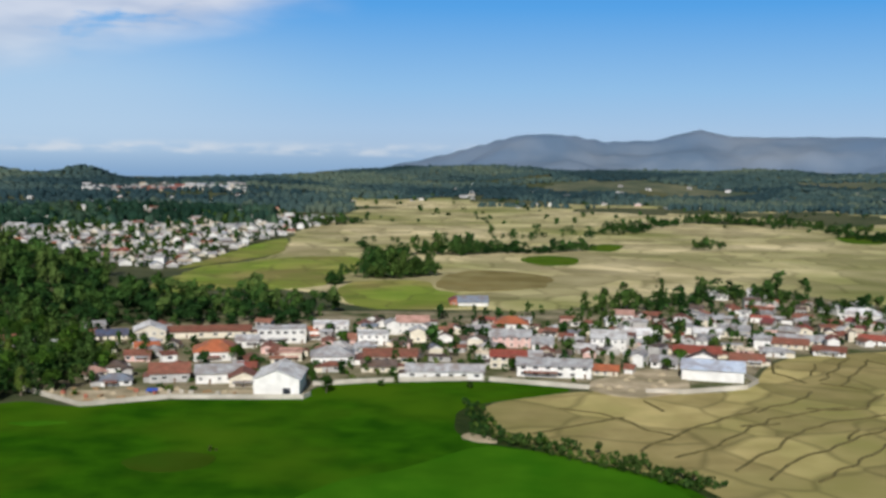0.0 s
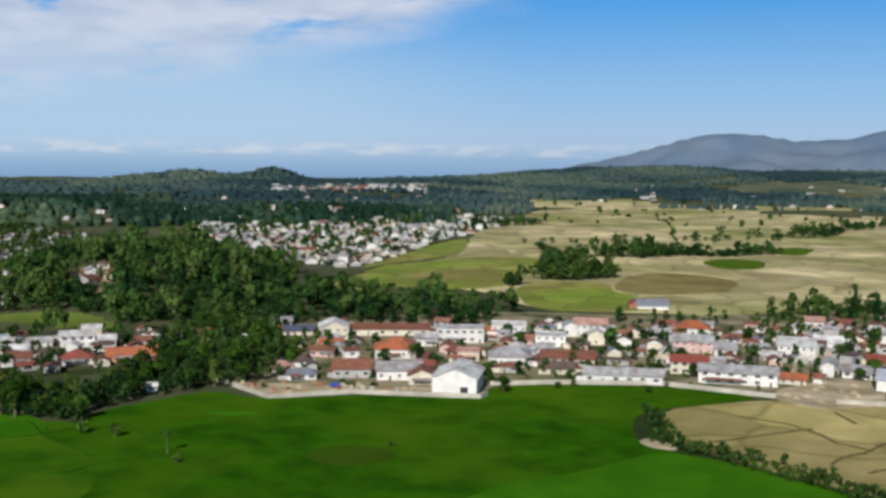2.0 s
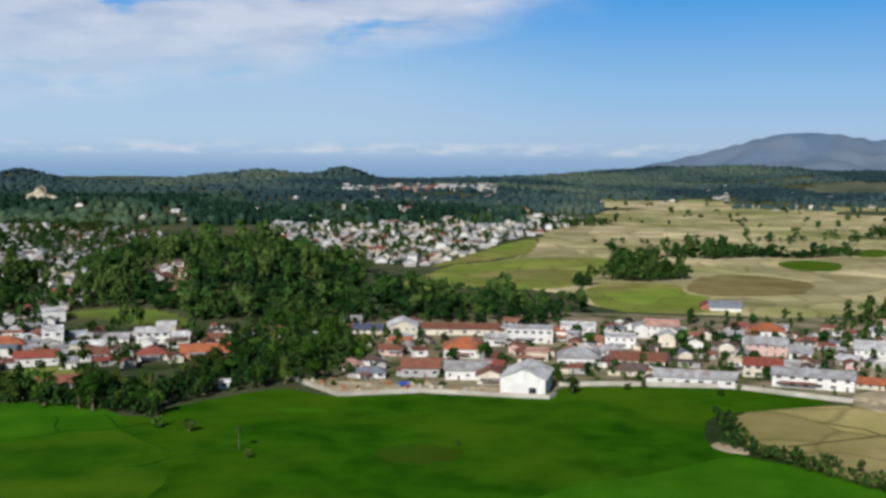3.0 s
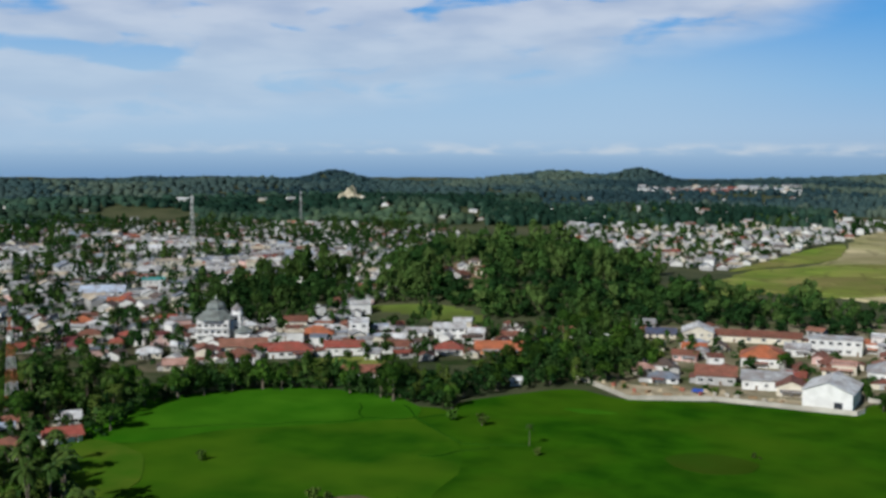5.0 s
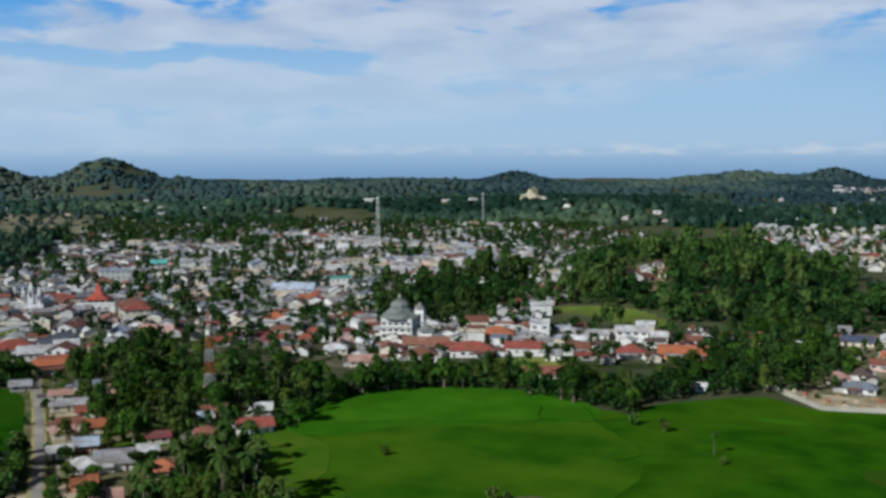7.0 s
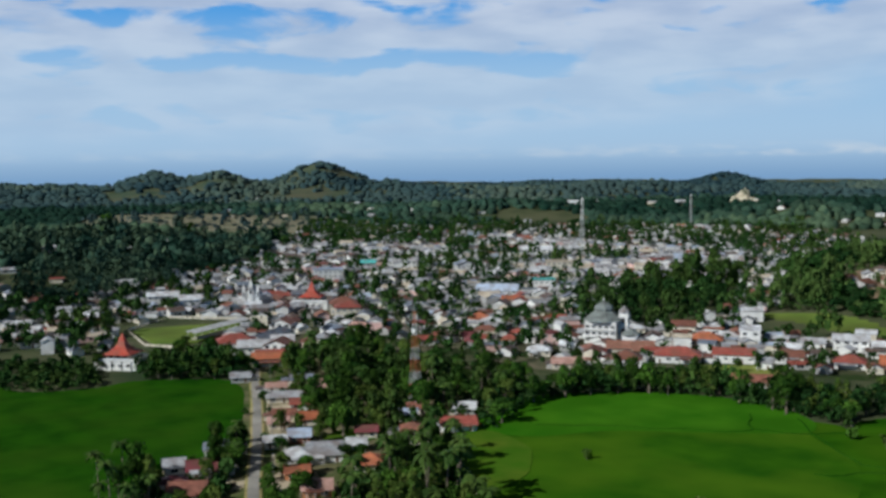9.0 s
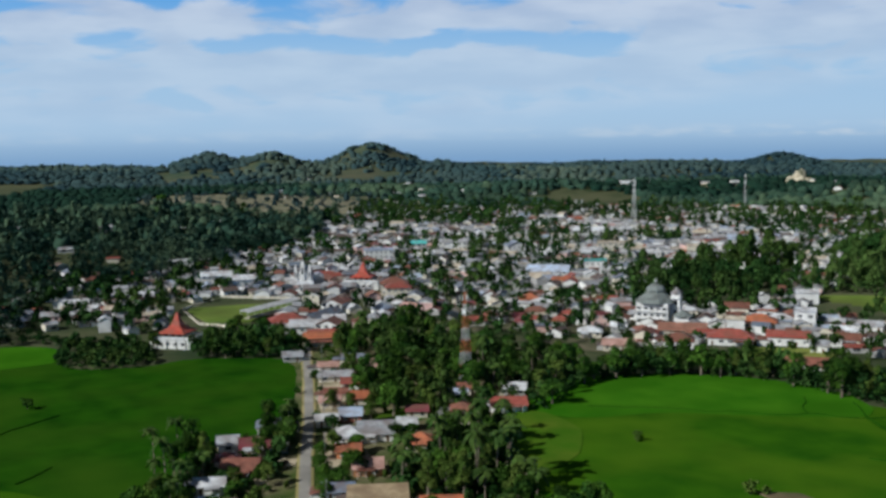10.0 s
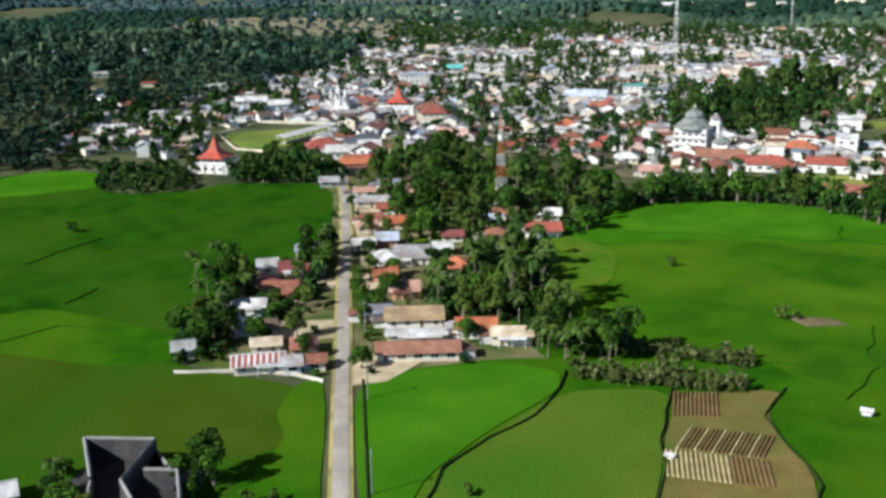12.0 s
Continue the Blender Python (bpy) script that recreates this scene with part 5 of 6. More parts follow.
GREY = [0.24, 0.29, 0.07, 0.15, 0.02, 0.05, 0.10, 0.01, 0.07]
PALE = [0.45, 0.22, 0.08, 0.02, 0.03, 0.04, 0.14, 0.02, 0.0]
BRIGHT = [0.16, 0.06, 0.20, 0.0, 0.28, 0.0, 0.06, 0.24, 0.0]
RED = [0.14, 0.22, 0.26, 0.20, 0.05, 0.02, 0.05, 0.02, 0.04]
MOUND = [(-368, 590), (-430, 700), (-470, 830), (-420, 920), (-340, 900), (-250, 790), (-225, 700), (-200, 620), (-262, 545), (-300, 560)]
town = [(-470, 330), (-560, 180), (-640, 200), (-760, 420), (-1330, 880), (-990, 1010), (-810, 1180), (-600, 1110), (-480, 880), (-430, 700), (-350, 560), (-330, 470)]
DARK_GROVE = [(-400, 430), (-440, 520), (-500, 600), (-440, 640), (-380, 560), (-360, 470)]
PITCH = [(-562, 232), (-588, 276), (-540, 312), (-492, 254), (-507, 222)]


def singles(poly, n, gap, seed, roofs, room=1.0, avoid=(), small=1.0):
    """Ordinary houses, each a thing of its own."""
    rng = random.Random(seed)
    for x, y in scatter(poly, n, gap, seed, avoid):
        w, d = rng.uniform(6.5, 12.5) * small, rng.uniform(5.5, 8.5) * small
        if any((x - a) ** 2 + (y - b) ** 2 < (room + r + 0.45 * w) ** 2 for a, b, r in HOUSES):
            continue
        house(round(x, 1), round(y, 1), round(w, 1), round(d, 1), rng.choice([2.7, 2.8, 2.9, 3.1, 3.1, 3.4, 5.8]), math.degrees(math.atan2(-x, y)) + rng.choice([0, 0, 90, -90]) + rng.gauss(0, 12),
              rng.choice(["gable", "gable", "gable", "hip", "gable_front", "flat"] if rng.random() < 0.6 else ["gable", "hip"]), rng.choice(roofs), rng.choice(["white", "white", "cream", "cream", "grey", "pink"]))


REDS = ["rust", "rust", "rust", "maroon", "red", "grey", "grey", "dark", "dark", "white", "brick", "white", "grey"]
GREYS = ["grey", "grey", "white", "white", "rust", "dark", "blue", "slate", "pink"]
HOUSES += [(x + (x1 - x) * k / 5, y + (y1 - y) * k / 5, 2.0) for (x, y), (x1, y1) in zip(ribbon_lane, ribbon_lane[1:]) for k in range(5)]
VILLAGE = [(-60, 520), (-40, 600), (40, 610), (100, 610), (200, 690), (300, 680), (235, 548), (150, 500), (100, 480), (60, 470), (-20, 480)]
STREET = [(-205, 440), (-200, 540), (-330, 470), (-460, 420), (-470, 330), (-340, 345), (-285, 390)]
BEFORE_PITCH = [(-440, 190), (-500, 215), (-560, 235), (-590, 276), (-540, 315), (-490, 270), (-440, 245)]
BESIDE_PITCH = [(-520, 180), (-575, 140), (-680, 200), (-660, 330), (-600, 330), (-584, 285), (-590, 230), (-510, 215), (-490, 205)]
singles(VILLAGE, 85, 12, 12, REDS)
singles([(-190, 520), (-180, 470), (-150, 440), (-100, 425), (-30, 450), (-30, 540), (-60, 570), (-190, 565)], 45, 10, 22, REDS + GREYS)
singles([(-165, 470), (-140, 420), (-100, 425), (-30, 445), (60, 450), (150, 500), (240, 560), (200, 640), (60, 600), (-60, 560)], 60, 6, 222, ["rust", "grey", "dark", "white", "grey", "brick"], 0.2, small=0.5)
singles(STREET, 48, 13, 14, REDS)
singles([(-420, 240), (-500, 300), (-560, 330), (-640, 360), (-560, 420), (-470, 335), (-425, 290)], 34, 12, 24, REDS + GREYS, avoid=[BEFORE_PITCH])
quarter("village_houses", far_from(scatter(VILLAGE, 130, 9.5, 81), 1), 82, RED, "closely set village houses with red and grey roofs", (6, 11))
quarter("street_houses", far_from(scatter(STREET, 110, 9.5, 83), 1), 84, RED, "houses with red and grey roofs along the town street", (6, 11))
quarter("street_houses", far_from(scatter(BESIDE_PITCH, 75, 11, 85, [BEFORE_PITCH]), 2), 86, GREY, "small grey houses beside the sports field", (6, 11))
quarter("town_houses", far_from(scatter(town, 2900, 10, 5, [DARK_GROVE, MOUND, PITCH]), 3), 6, GREY, "dense town houses with pale metal and red roofs")
quarter("town_houses", far_from(scatter([(-425, 1000), (-560, 1350), (-480, 1480), (-267, 1600), (-139, 1560), (-182, 1296), (-217, 850), (-274, 878)], 600, 10.5, 8, [MOUND]), 3), 9, PALE,
        "crowded white and grey houses of the far quarter", (7, 14))
SLOPE_HOUSES = scatter([polar(1460, 8), polar(1460, 62), polar(2150, 62), polar(2150, 8)], 60, 40, 18)
quarter("hamlet_houses", scatter([polar(2200, 10.6), polar(2200, 18.6), polar(2400, 18.6), polar(2400, 10.6)], 170, 15, 16), 17, GREY, "hamlet with pale roofs on the far rise", (10, 22))
quarter("hamlet_houses", scatter([polar(2190, 13.2), polar(2190, 15.6), polar(2300, 15.6), polar(2300, 13.2)], 46, 16, 216), 217, BRIGHT, "hamlet with bright red roofs on the far rise", (14, 26))
quarter("hamlet_houses", scatter([polar(2050, -24), polar(2050, 6), polar(2900, 6), polar(2900, -24)], 60, 40, 218), 219, PALE, "scattered pale houses on the far plain", (10, 18))
quarter("hamlet_houses", SLOPE_HOUSES, 19, PALE, "scattered pale houses among the wooded hills", (8, 14))

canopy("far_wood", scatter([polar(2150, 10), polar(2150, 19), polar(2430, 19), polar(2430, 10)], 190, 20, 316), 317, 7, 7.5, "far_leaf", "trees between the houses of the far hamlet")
BELOW_CUT = [(-304, 599), (-289, 571), (-302, 555), (-320, 586)]
singles([(-318, 624), (-339, 612), (-356, 643), (-336, 659)], 6, 12, 92, ["brick", "rust", "dark", "grey"], 0.5)
woods("hill_wood", far_from(scatter(CUT, 26, 7, 97), 1), 98, 110, 7, 3.6, 0.7, "mound_leaf", "scattered trees on the bare bank", jitter=0.3, ruffle=0.25)
# ---------------------------------------------------------------- woods
woods("hill_wood", scatter(MOUND, 1200, 6.8, 31, [CUT, BELOW_CUT, KNOLL]), 32, 200, 11.5, 5.4, 0.8, "mound_leaf", "dense green wood over the mound", jitter=0.34, ruffle=0.25)
woods("hill_wood", scatter(BELOW_CUT, 30, 5.5, 95), 96, 90, 5, 3.0, 0.7, "mound_leaf", "low green bushes below the cut bank")
woods("hill_wood", far_from(scatter([(-262, 545), (-215, 620), (-233, 705), (-200, 700), (-165, 690), (-100, 665), (-60, 640), (-80, 575), (-200, 570)], 520, 7, 33), 2), 34, 190, 10, 5.0, 0.75, "mound_leaf", "dense green wood behind the village", jitter=0.34, ruffle=0.25)
woods("hill_wood", far_from(scatter([(-376, 560), (-352, 537), (-312, 557), (-288, 553), (-262, 532), (-258, 560), (-300, 590), (-372, 610)], 150, 6, 99, [KNOLL]), 1), 173, 150, 9, 4.6, 0.75, "mound_leaf", "green trees behind the grassy knoll", jitter=0.3, ruffle=0.25)
woods("grove", far_from(scatter(DARK_GROVE, 200, 7.5, 35), 2), 36, 170, 13, 4.6, 0.9, "woods_leaf", "dark tall grove in the town")
LEFT_HOUSES = [polar(r, b) for r, b in ((1120, 65.2), (1135, 64.6), (1090, 62.8), (1030, 62.2), (960, 70.5), (1010, 74.5), (890, 76), (840, 72.5), (790, 70.2), (760, 72.8), (1150, 61.0), (990, 66.4))]
quarter("wood_houses", LEFT_HOUSES, 521, PALE, "pale houses half hidden in the wood", (8, 13))
HOUSES += [(x * k, y * k, 9) for x, y in LEFT_HOUSES for k in (1.0, 0.982, 0.964, 0.946, 0.928)]
LEFT_WOOD = [polar(640, 74), polar(700, 67), polar(900, 60), polar(1140, 58.5), polar(1180, 66), polar(1180, 84), polar(560, 86), polar(540, 78), polar(530, 75.5)]
near_left = [p for p in far_from(scatter(LEFT_WOOD, 3000, 5.5, 437), 1) if math.hypot(*p) < 860]
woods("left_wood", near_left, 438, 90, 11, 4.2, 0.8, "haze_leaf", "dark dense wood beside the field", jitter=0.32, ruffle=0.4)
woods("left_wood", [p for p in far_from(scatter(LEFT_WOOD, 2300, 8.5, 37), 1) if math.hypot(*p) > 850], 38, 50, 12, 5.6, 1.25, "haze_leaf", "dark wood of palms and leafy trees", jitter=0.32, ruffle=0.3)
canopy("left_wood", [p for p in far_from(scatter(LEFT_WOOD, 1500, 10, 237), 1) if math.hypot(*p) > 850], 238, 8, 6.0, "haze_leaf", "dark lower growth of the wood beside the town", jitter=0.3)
town_trees = [p for p in far_from(scatter(town, 4200, 6.5, 39, [DARK_GROVE, BEFORE_PITCH]), -2) if noise.noise((p[0] * 0.010, p[1] * 0.010, 6.6)) > (-0.28 if math.hypot(*p) < 680 else -0.1 if math.hypot(*p) < 1250 else -0.3)]
SHOWN = [(-558, 360), (-548, 364), (-566, 354), (-586, 334), (-514, 478), (-637, 556), (-688, 532), (-694, 502), (-669, 446), (-524, 532), (-515, 357), (-501, 304), (-446, 268), (-423, 250)]
town_trees = [p for p in town_trees if not any(-12 < math.hypot(a, b) - math.hypot(*p) < 55 and abs(p[0] * b - p[1] * a) / math.hypot(a, b) < 12 for a, b in SHOWN)]
woods("town_trees", town_trees, 40, 56, 10, 3.6, 0.85, "woods_leaf", "dark green trees between the town houses")
woods("town_trees", scatter([(-425, 1000), (-560, 1350), (-480, 1480), (-267, 1600), (-139, 1560), (-182, 1296), (-217, 850), (-274, 878)], 460, 8, 87), 88, 50, 8, 4, 1.0, "woods_leaf", "dark trees among the far houses")
woods("town_trees", far_from(scatter(BESIDE_PITCH, 170, 7, 89, [BEFORE_PITCH]), -1), 90, 80, 9, 3.6, 0.9, "woods_leaf", "dark trees among the small houses")
woods("street_trees", clear_of_fronts(scatter([(-205, 440), (-240, 400), (-285, 380), (-345, 330), (-430, 290), (-520, 330), (-460, 430), (-330, 480), (-215, 540)], 420, 6, 341)), 342, 70, 6.5, 2.8, 0.65, "woods_leaf", "green trees between the street houses")
woods("village_trees", far_from(scatter([(-190, 530), (-100, 430), (60, 455), (150, 500), (225, 545), (310, 700), (200, 740), (100, 640), (40, 640), (-40, 590), (-190, 570)], 340, 7, 41), -1.5), 42, 80, 6.5, 2.6, 0.7, "woods_leaf", "green trees between the village houses")

QUARRY_FOOT = [polar(1760, 33.3), polar(1760, 35.1), polar(1915, 35.0), polar(1915, 33.4)]


HAMLET = [polar(2180, 10.4), polar(2180, 18.8), polar(2420, 18.8), polar(2420, 10.4)]


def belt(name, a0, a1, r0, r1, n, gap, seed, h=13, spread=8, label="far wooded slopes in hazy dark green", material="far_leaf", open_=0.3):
    out_ = [polar(r0 + (r1 - r0) * k / 6, a0) for k in range(7)] + [polar(r1, a0 + (a1 - a0) * k / 12) for k in range(13)] \
        + [polar(r1 + (r0 - r1) * k / 6, a1) for k in range(7)] + [polar(r0, a1 + (a0 - a1) * k / 12) for k in range(13)]
    pts = scatter(out_, n, gap, seed)
    if open_ > 0.25:
        pts = [p for p in pts if noise.noise((p[0] * 0.0045, p[1] * 0.0045, 11.7)) < open_ or math.hypot(*p) > 2300]
    else:
        # long bands of trees across the view, with open land between them
        pts = [p for p in pts if noise.noise((math.atan2(-p[0], p[1]) * 7, math.hypot(*p) * 0.0055, 2.7)) < open_ or math.hypot(*p) > 3150]
    pts = [p for p in pts if not inside(DRY_FIELD, *p) and not inside(QUARRY_FOOT, *p) and not inside(HAMLET, *p)]
    # small clearings before the houses on the slopes
    if r0 < 2200:
        hs_ = np.array(SLOPE_HOUSES)
        hr = np.hypot(hs_[:, 0], hs_[:, 1])
        open_to_view = []
        for p in pts:
            pr = math.hypot(*p)
            side = np.abs(p[0] * hs_[:, 1] - p[1] * hs_[:, 0]) / hr
            if not np.any((side < 11) & (hr - pr < 75) & (hr - pr > -9)):
                open_to_view.append(p)
        pts = open_to_view
    # grassy openings on the conical hills
    bearing = lambda p: math.degrees(math.atan2(-p[0], p[1]))
    pts = [p for p in pts if not (2050 < math.hypot(*p) < 2900 and 52 < bearing(p) < 68 and noise.noise((p[0] * 0.006, p[1] * 0.006, 4.4)) > -0.03 and noise.noise((p[0] * 0.03, p[1] * 0.03, 1.4)) < 0.2)]
    return canopy(name, pts, seed + 1, h, spread, material, label)


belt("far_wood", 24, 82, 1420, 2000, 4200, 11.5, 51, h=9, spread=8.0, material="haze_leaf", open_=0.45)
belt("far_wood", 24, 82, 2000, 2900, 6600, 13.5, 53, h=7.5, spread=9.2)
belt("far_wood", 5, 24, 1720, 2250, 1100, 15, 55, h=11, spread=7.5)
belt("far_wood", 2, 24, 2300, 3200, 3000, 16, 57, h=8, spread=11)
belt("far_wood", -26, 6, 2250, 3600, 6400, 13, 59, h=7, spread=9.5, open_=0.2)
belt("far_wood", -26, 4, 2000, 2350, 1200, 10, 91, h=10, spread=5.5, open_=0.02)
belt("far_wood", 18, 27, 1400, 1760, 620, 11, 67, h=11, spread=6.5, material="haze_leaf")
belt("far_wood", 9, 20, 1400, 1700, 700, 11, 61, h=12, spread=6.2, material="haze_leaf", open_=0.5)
woods("far_wood", scatter(DRY_FIELD, 150, 16, 93), 94, 44, 11, 6.5, 1.8, "far_leaf", "scattered trees on the dry field", ruffle=0.12)
woods("field_trees", scatter([polar(1500, -26), polar(1500, 5), polar(2300, 5), polar(2300, -26)], 130, 20, 163), 164, 60, 7, 4.5, 1.3, "woods_leaf", "scattered trees on the plain")

# tree rows on the plain
TREE_ROWS = (
    ([(-58, 815), (-42, 817), (-25, 819), (-9, 842)], 14, 70), ([(-59, 929), (-49, 970), (-35, 993)], 22, 50), ([(-58, 830), (-55, 940)], 16, 40),
    ([(-19, 1017), (14, 1013), (53, 1051), (95, 1044), (147, 1091)], 18, 170),
    ([(192, 1307), (234, 1337), (281, 1442), (363, 1571), (431, 1586), (471, 1510), (524, 1452), (512, 1301), (540, 1238)], 26, 330),
    ([(267, 1111), (295, 1116)], 10, 16), ([(-82, 765), (-70, 772)], 8, 12), ([(-79, 1053), (-78, 1060)], 6, 6), ([(93, 641), (128, 663), (163, 695), (201, 732), (240, 725)], 16, 90),
    ([(-110, 1125), (60, 1200), (180, 1250)], 60, 26), ([(-200, 1330), (-118, 1486)], 30, 60), ([(240, 660), (330, 640), (420, 690)], 24, 40))
for k, (line, wide, n) in enumerate(TREE_ROWS):
    pts = []
    rng = random.Random(70 + k)
    for _ in range(n):
        i = rng.randrange(len(line) - 1)
        u = rng.random()
        pts.append((line[i][0] + (line[i + 1][0] - line[i][0]) * u + rng.gauss(0, wide / 3), line[i][1] + (line[i + 1][1] - line[i][1]) * u + rng.gauss(0, wide / 3)))
    woods("tree_row", pts, 80 + k, 70, 10, 4.4, 1.0, "woods_leaf", "row of dark green trees across the plain")

# ---------------------------------------------------------------- single trees near the fields
random.seed(3)


OWN_FRONTS = FRONTS[:FIRST_FRONTS] + [(-464, 196, 26), (-558, 360, 18), (-358, 408, 22)]


def in_view(pts, depth=27.0):
    """Leaves out what would stand close before the front of a house."""
    keep = []
    for x, y in pts:
        r = math.hypot(x, y)
        ok = True
        for a, b, w in OWN_FRONTS:
            q = math.hypot(a, b)
            if 0 < q - r < depth and abs(x * b - y * a) / q < 0.42 * w:
                ok = False
                break
        if ok and abs((x + 155) * 0.505 + (y - 85) * 0.863) > 3.4:
            keep.append((x, y))
    return keep


def grove(poly, n, gap, seed, kinds, s=1.0, room=1.0, depth=27.0):
    random.seed(seed)
    for x, y in in_view(far_from(scatter(poly, n, gap, seed), room), depth):
        plant(kinds, x, y, s)


MIXED = TREES + TREES + PALMS
ROADSIDE = [(-300, 130), (-292, 158), (-268, 144), (-240, 112), (-232, 98), (-245, 88), (-272, 104)]
PALM_GROVE = [(-228, 158), (-194, 178), (-222, 192), (-258, 222), (-268, 205), (-246, 170)]
TOWER_GROVE = [(-284, 200), (-264, 238), (-288, 292), (-330, 305), (-425, 292), (-425, 258), (-330, 207)]
FIELD_EDGE = [(-290, 292), (-272, 324), (-246, 343), (-205, 340), (-184, 336), (-192, 356), (-215, 376), (-260, 366), (-300, 328)]
VILLAGE_EDGE = [(-196, 350), (-164, 398), (-140, 418), (-146, 470), (-196, 545), (-228, 545), (-215, 470), (-205, 400)]
grove(ROADSIDE, 40, 4.5, 101, TREES + PALMS, 0.85, 1.0, 44.0)
grove(PALM_GROVE, 60, 4.6, 102, PALMS + PALMS + TREES)
grove([(-196, 164), (-188, 178), (-176, 180), (-173, 170), (-184, 163)], 18, 3.6, 103, TREES[:3] + TREES[:2] + PALMS[2:], 0.8)
for x, y, kind, s in ((-189, 161, PALMS[2:], 0.85), (-185, 161, PALMS[2:], 0.8), (-181, 163, PALMS[2:], 0.75), (-178, 166, PALMS[2:], 0.8), (-313, 163, TREES[1:2], 0.72), (-304, 158, TREES[5:], 0.7), (-296, 154, TREES[1:2], 0.66), (-287, 148, TREES[1:2], 0.7),
                      (-262, 134, TREES[2:3], 0.6), (-221, 113, TREES[1:2], 0.6), (-217, 111, TREES[:1], 0.5), (-258, 99, TREES[2:3], 0.7), (-250, 96, TREES[:1], 0.65), (-263, 105, TREES[1:2], 0.7), (-244, 96, BUSHES[:1], 1.2),
                      (-246, 145, TREES[:1], 0.62), (-241, 142, TREES[1:2], 0.6), (-236, 139, TREES[2:3], 0.6)):
    plant(kind, x, y, s)
for bearing_, r_ in ((67.6, 1215), (63.4, 1225)):
    X, Y = polar(r_, bearing_)
    plant(TREES[4:5], X, Y, 1.9)
woods("undergrowth", scatter([(-447, 198), (-432, 188), (-402, 222), (-410, 238), (-436, 230), (-456, 214)], 130, 3.4, 531), 532, 90, 6.0, 3.0, 0.6, "woods_leaf", "dense green bushes between the hall and the road", "shrubs")
grove(TOWER_GROVE, 70, 8, 104, MIXED, 1.05)
grove(FIELD_EDGE, 60, 7, 105, TREES, 0.9)
grove(VILLAGE_EDGE, 48, 9, 106, TREES)
woods("undergrowth", in_view(far_from(scatter([(-466, 140), (-445, 136), (-430, 164), (-434, 188), (-478, 184), (-505, 158)], 110, 4, 174), 1), 40), 175, 100, 3.6, 2.6, 0.5, "woods_leaf", "dark bushes at the corner of the field", "shrubs")
grove([(-440, 180), (-405, 222), (-424, 250), (-470, 240), (-475, 185)], 30, 6, 107, TREES[:4], 0.85)
woods("undergrowth", in_view(far_from(scatter([(-432, 150), (-436, 186), (-470, 178), (-512, 160), (-545, 150), (-530, 128), (-500, 154), (-462, 145)], 130, 5, 171), 1), 40), 172, 100, 4, 2.8, 0.55, "woods_leaf", "dark bushes and low trees along the field edge", "shrubs")
for k, (poly, n, h) in enumerate(((ROADSIDE, 90, 3), (PALM_GROVE, 240, 4), (TOWER_GROVE, 420, 7), (FIELD_EDGE, 280, 7), (VILLAGE_EDGE, 420, 9))):
    woods("undergrowth", in_view(far_from(scatter(poly, n, 3.0, 130 + k), 0.5), 12), 140 + k, 76, h, 2.6, 0.6, "woods_leaf", "dense dark green shrubs under the trees", "shrubs")
random.seed(9)
for x, y in scatter([(10, 400), (16, 400), (22, 358), (60, 326), (82, 300), (76, 296), (34, 334), (12, 352)], 90, 2.6, 108):
    plant(BUSHES, x, y, 0.55)
woods("hedge", scatter([(9, 400), (16, 400), (22, 358), (60, 326), (83, 300), (75, 295), (34, 333), (11, 352)], 220, 1.6, 208), 209, 44, 2.0, 1.3, 0.34, "woods_leaf", "dark overgrown hedge along the field bank", "hedge")
woods("reed_bed", scatter([(-176, 162), (-146, 187), (-140, 181), (-171, 156)], 190, 1.3, 310), 311, 60, 2.7, 1.3, 0.28, "reed_leaf", "dense belt of pale tall reeds", "reeds", clump=0.12)
woods("reed_bed", scatter([(-181, 184), (-154, 200), (-150, 193), (-178, 177)], 130, 1.4, 312), 313, 60, 2.5, 1.3, 0.28, "reed_leaf", "dense belt of pale tall reeds", "reeds", clump=0.12)
for x, y in scatter([(-178, 180), (-152, 198), (-149, 194), (-175, 176)], 46, 1.8, 109) + scatter([(-172, 161), (-145, 182), (-142, 178), (-170, 156)], 70, 1.6, 110):
    plant(REEDS + REEDS + REEDS + BUSHES[1:], x, y, 0.7)
for x, y, kind, s in ((-388, 106, BUSHES, 1.3), (-293, 115, PALMS, 0.8), (-306, 128, PALMS, 1.0), (-178, 326, BUSHES, 1.2), (-165, 324, BUSHES, 1.1), (-140, 309, PALMS, 0.5), (-133, 300, BUSHES, 0.9),
                      (-221, 243, BUSHES, 0.9), (-224, 246, BUSHES, 0.7), (-168, 229, BUSHES, 1.1), (-165, 231, BUSHES, 0.9), (-175, 66, TREES[4:5], 0.66), (-178, 69, TREES[1:2], 0.7), (-173, 68, TREES[1:2], 0.66), (-176, 63, TREES[:1], 0.7), (-241, 94, BUSHES, 1.2), (-247, 93, TREES[2:3], 0.6), (-237, 87, BUSHES, 1.0), (-236, 92, TREES[2:3], 0.5), (-194, 46, BUSHES, 1.3), (-188, 43, PALMS[2:], 0.7), (-186, 42, TREES[2:3], 0.7), (-180, 42, TREES[2:3], 0.7), (-176, 45, TREES[3:4], 0.6), (-170, 62, BUSHES, 1.3), (-163, 70, BUSHES, 0.9), (-160, 74, BUSHES, 0.8),
                      (-141, 104, BUSHES, 0.8), (34, 341, TREES[2:3], 0.35), (72, 306, PALMS[2:], 0.45), (75, 303, PALMS[2:], 0.4)):
    plant(kind, x, y, s)
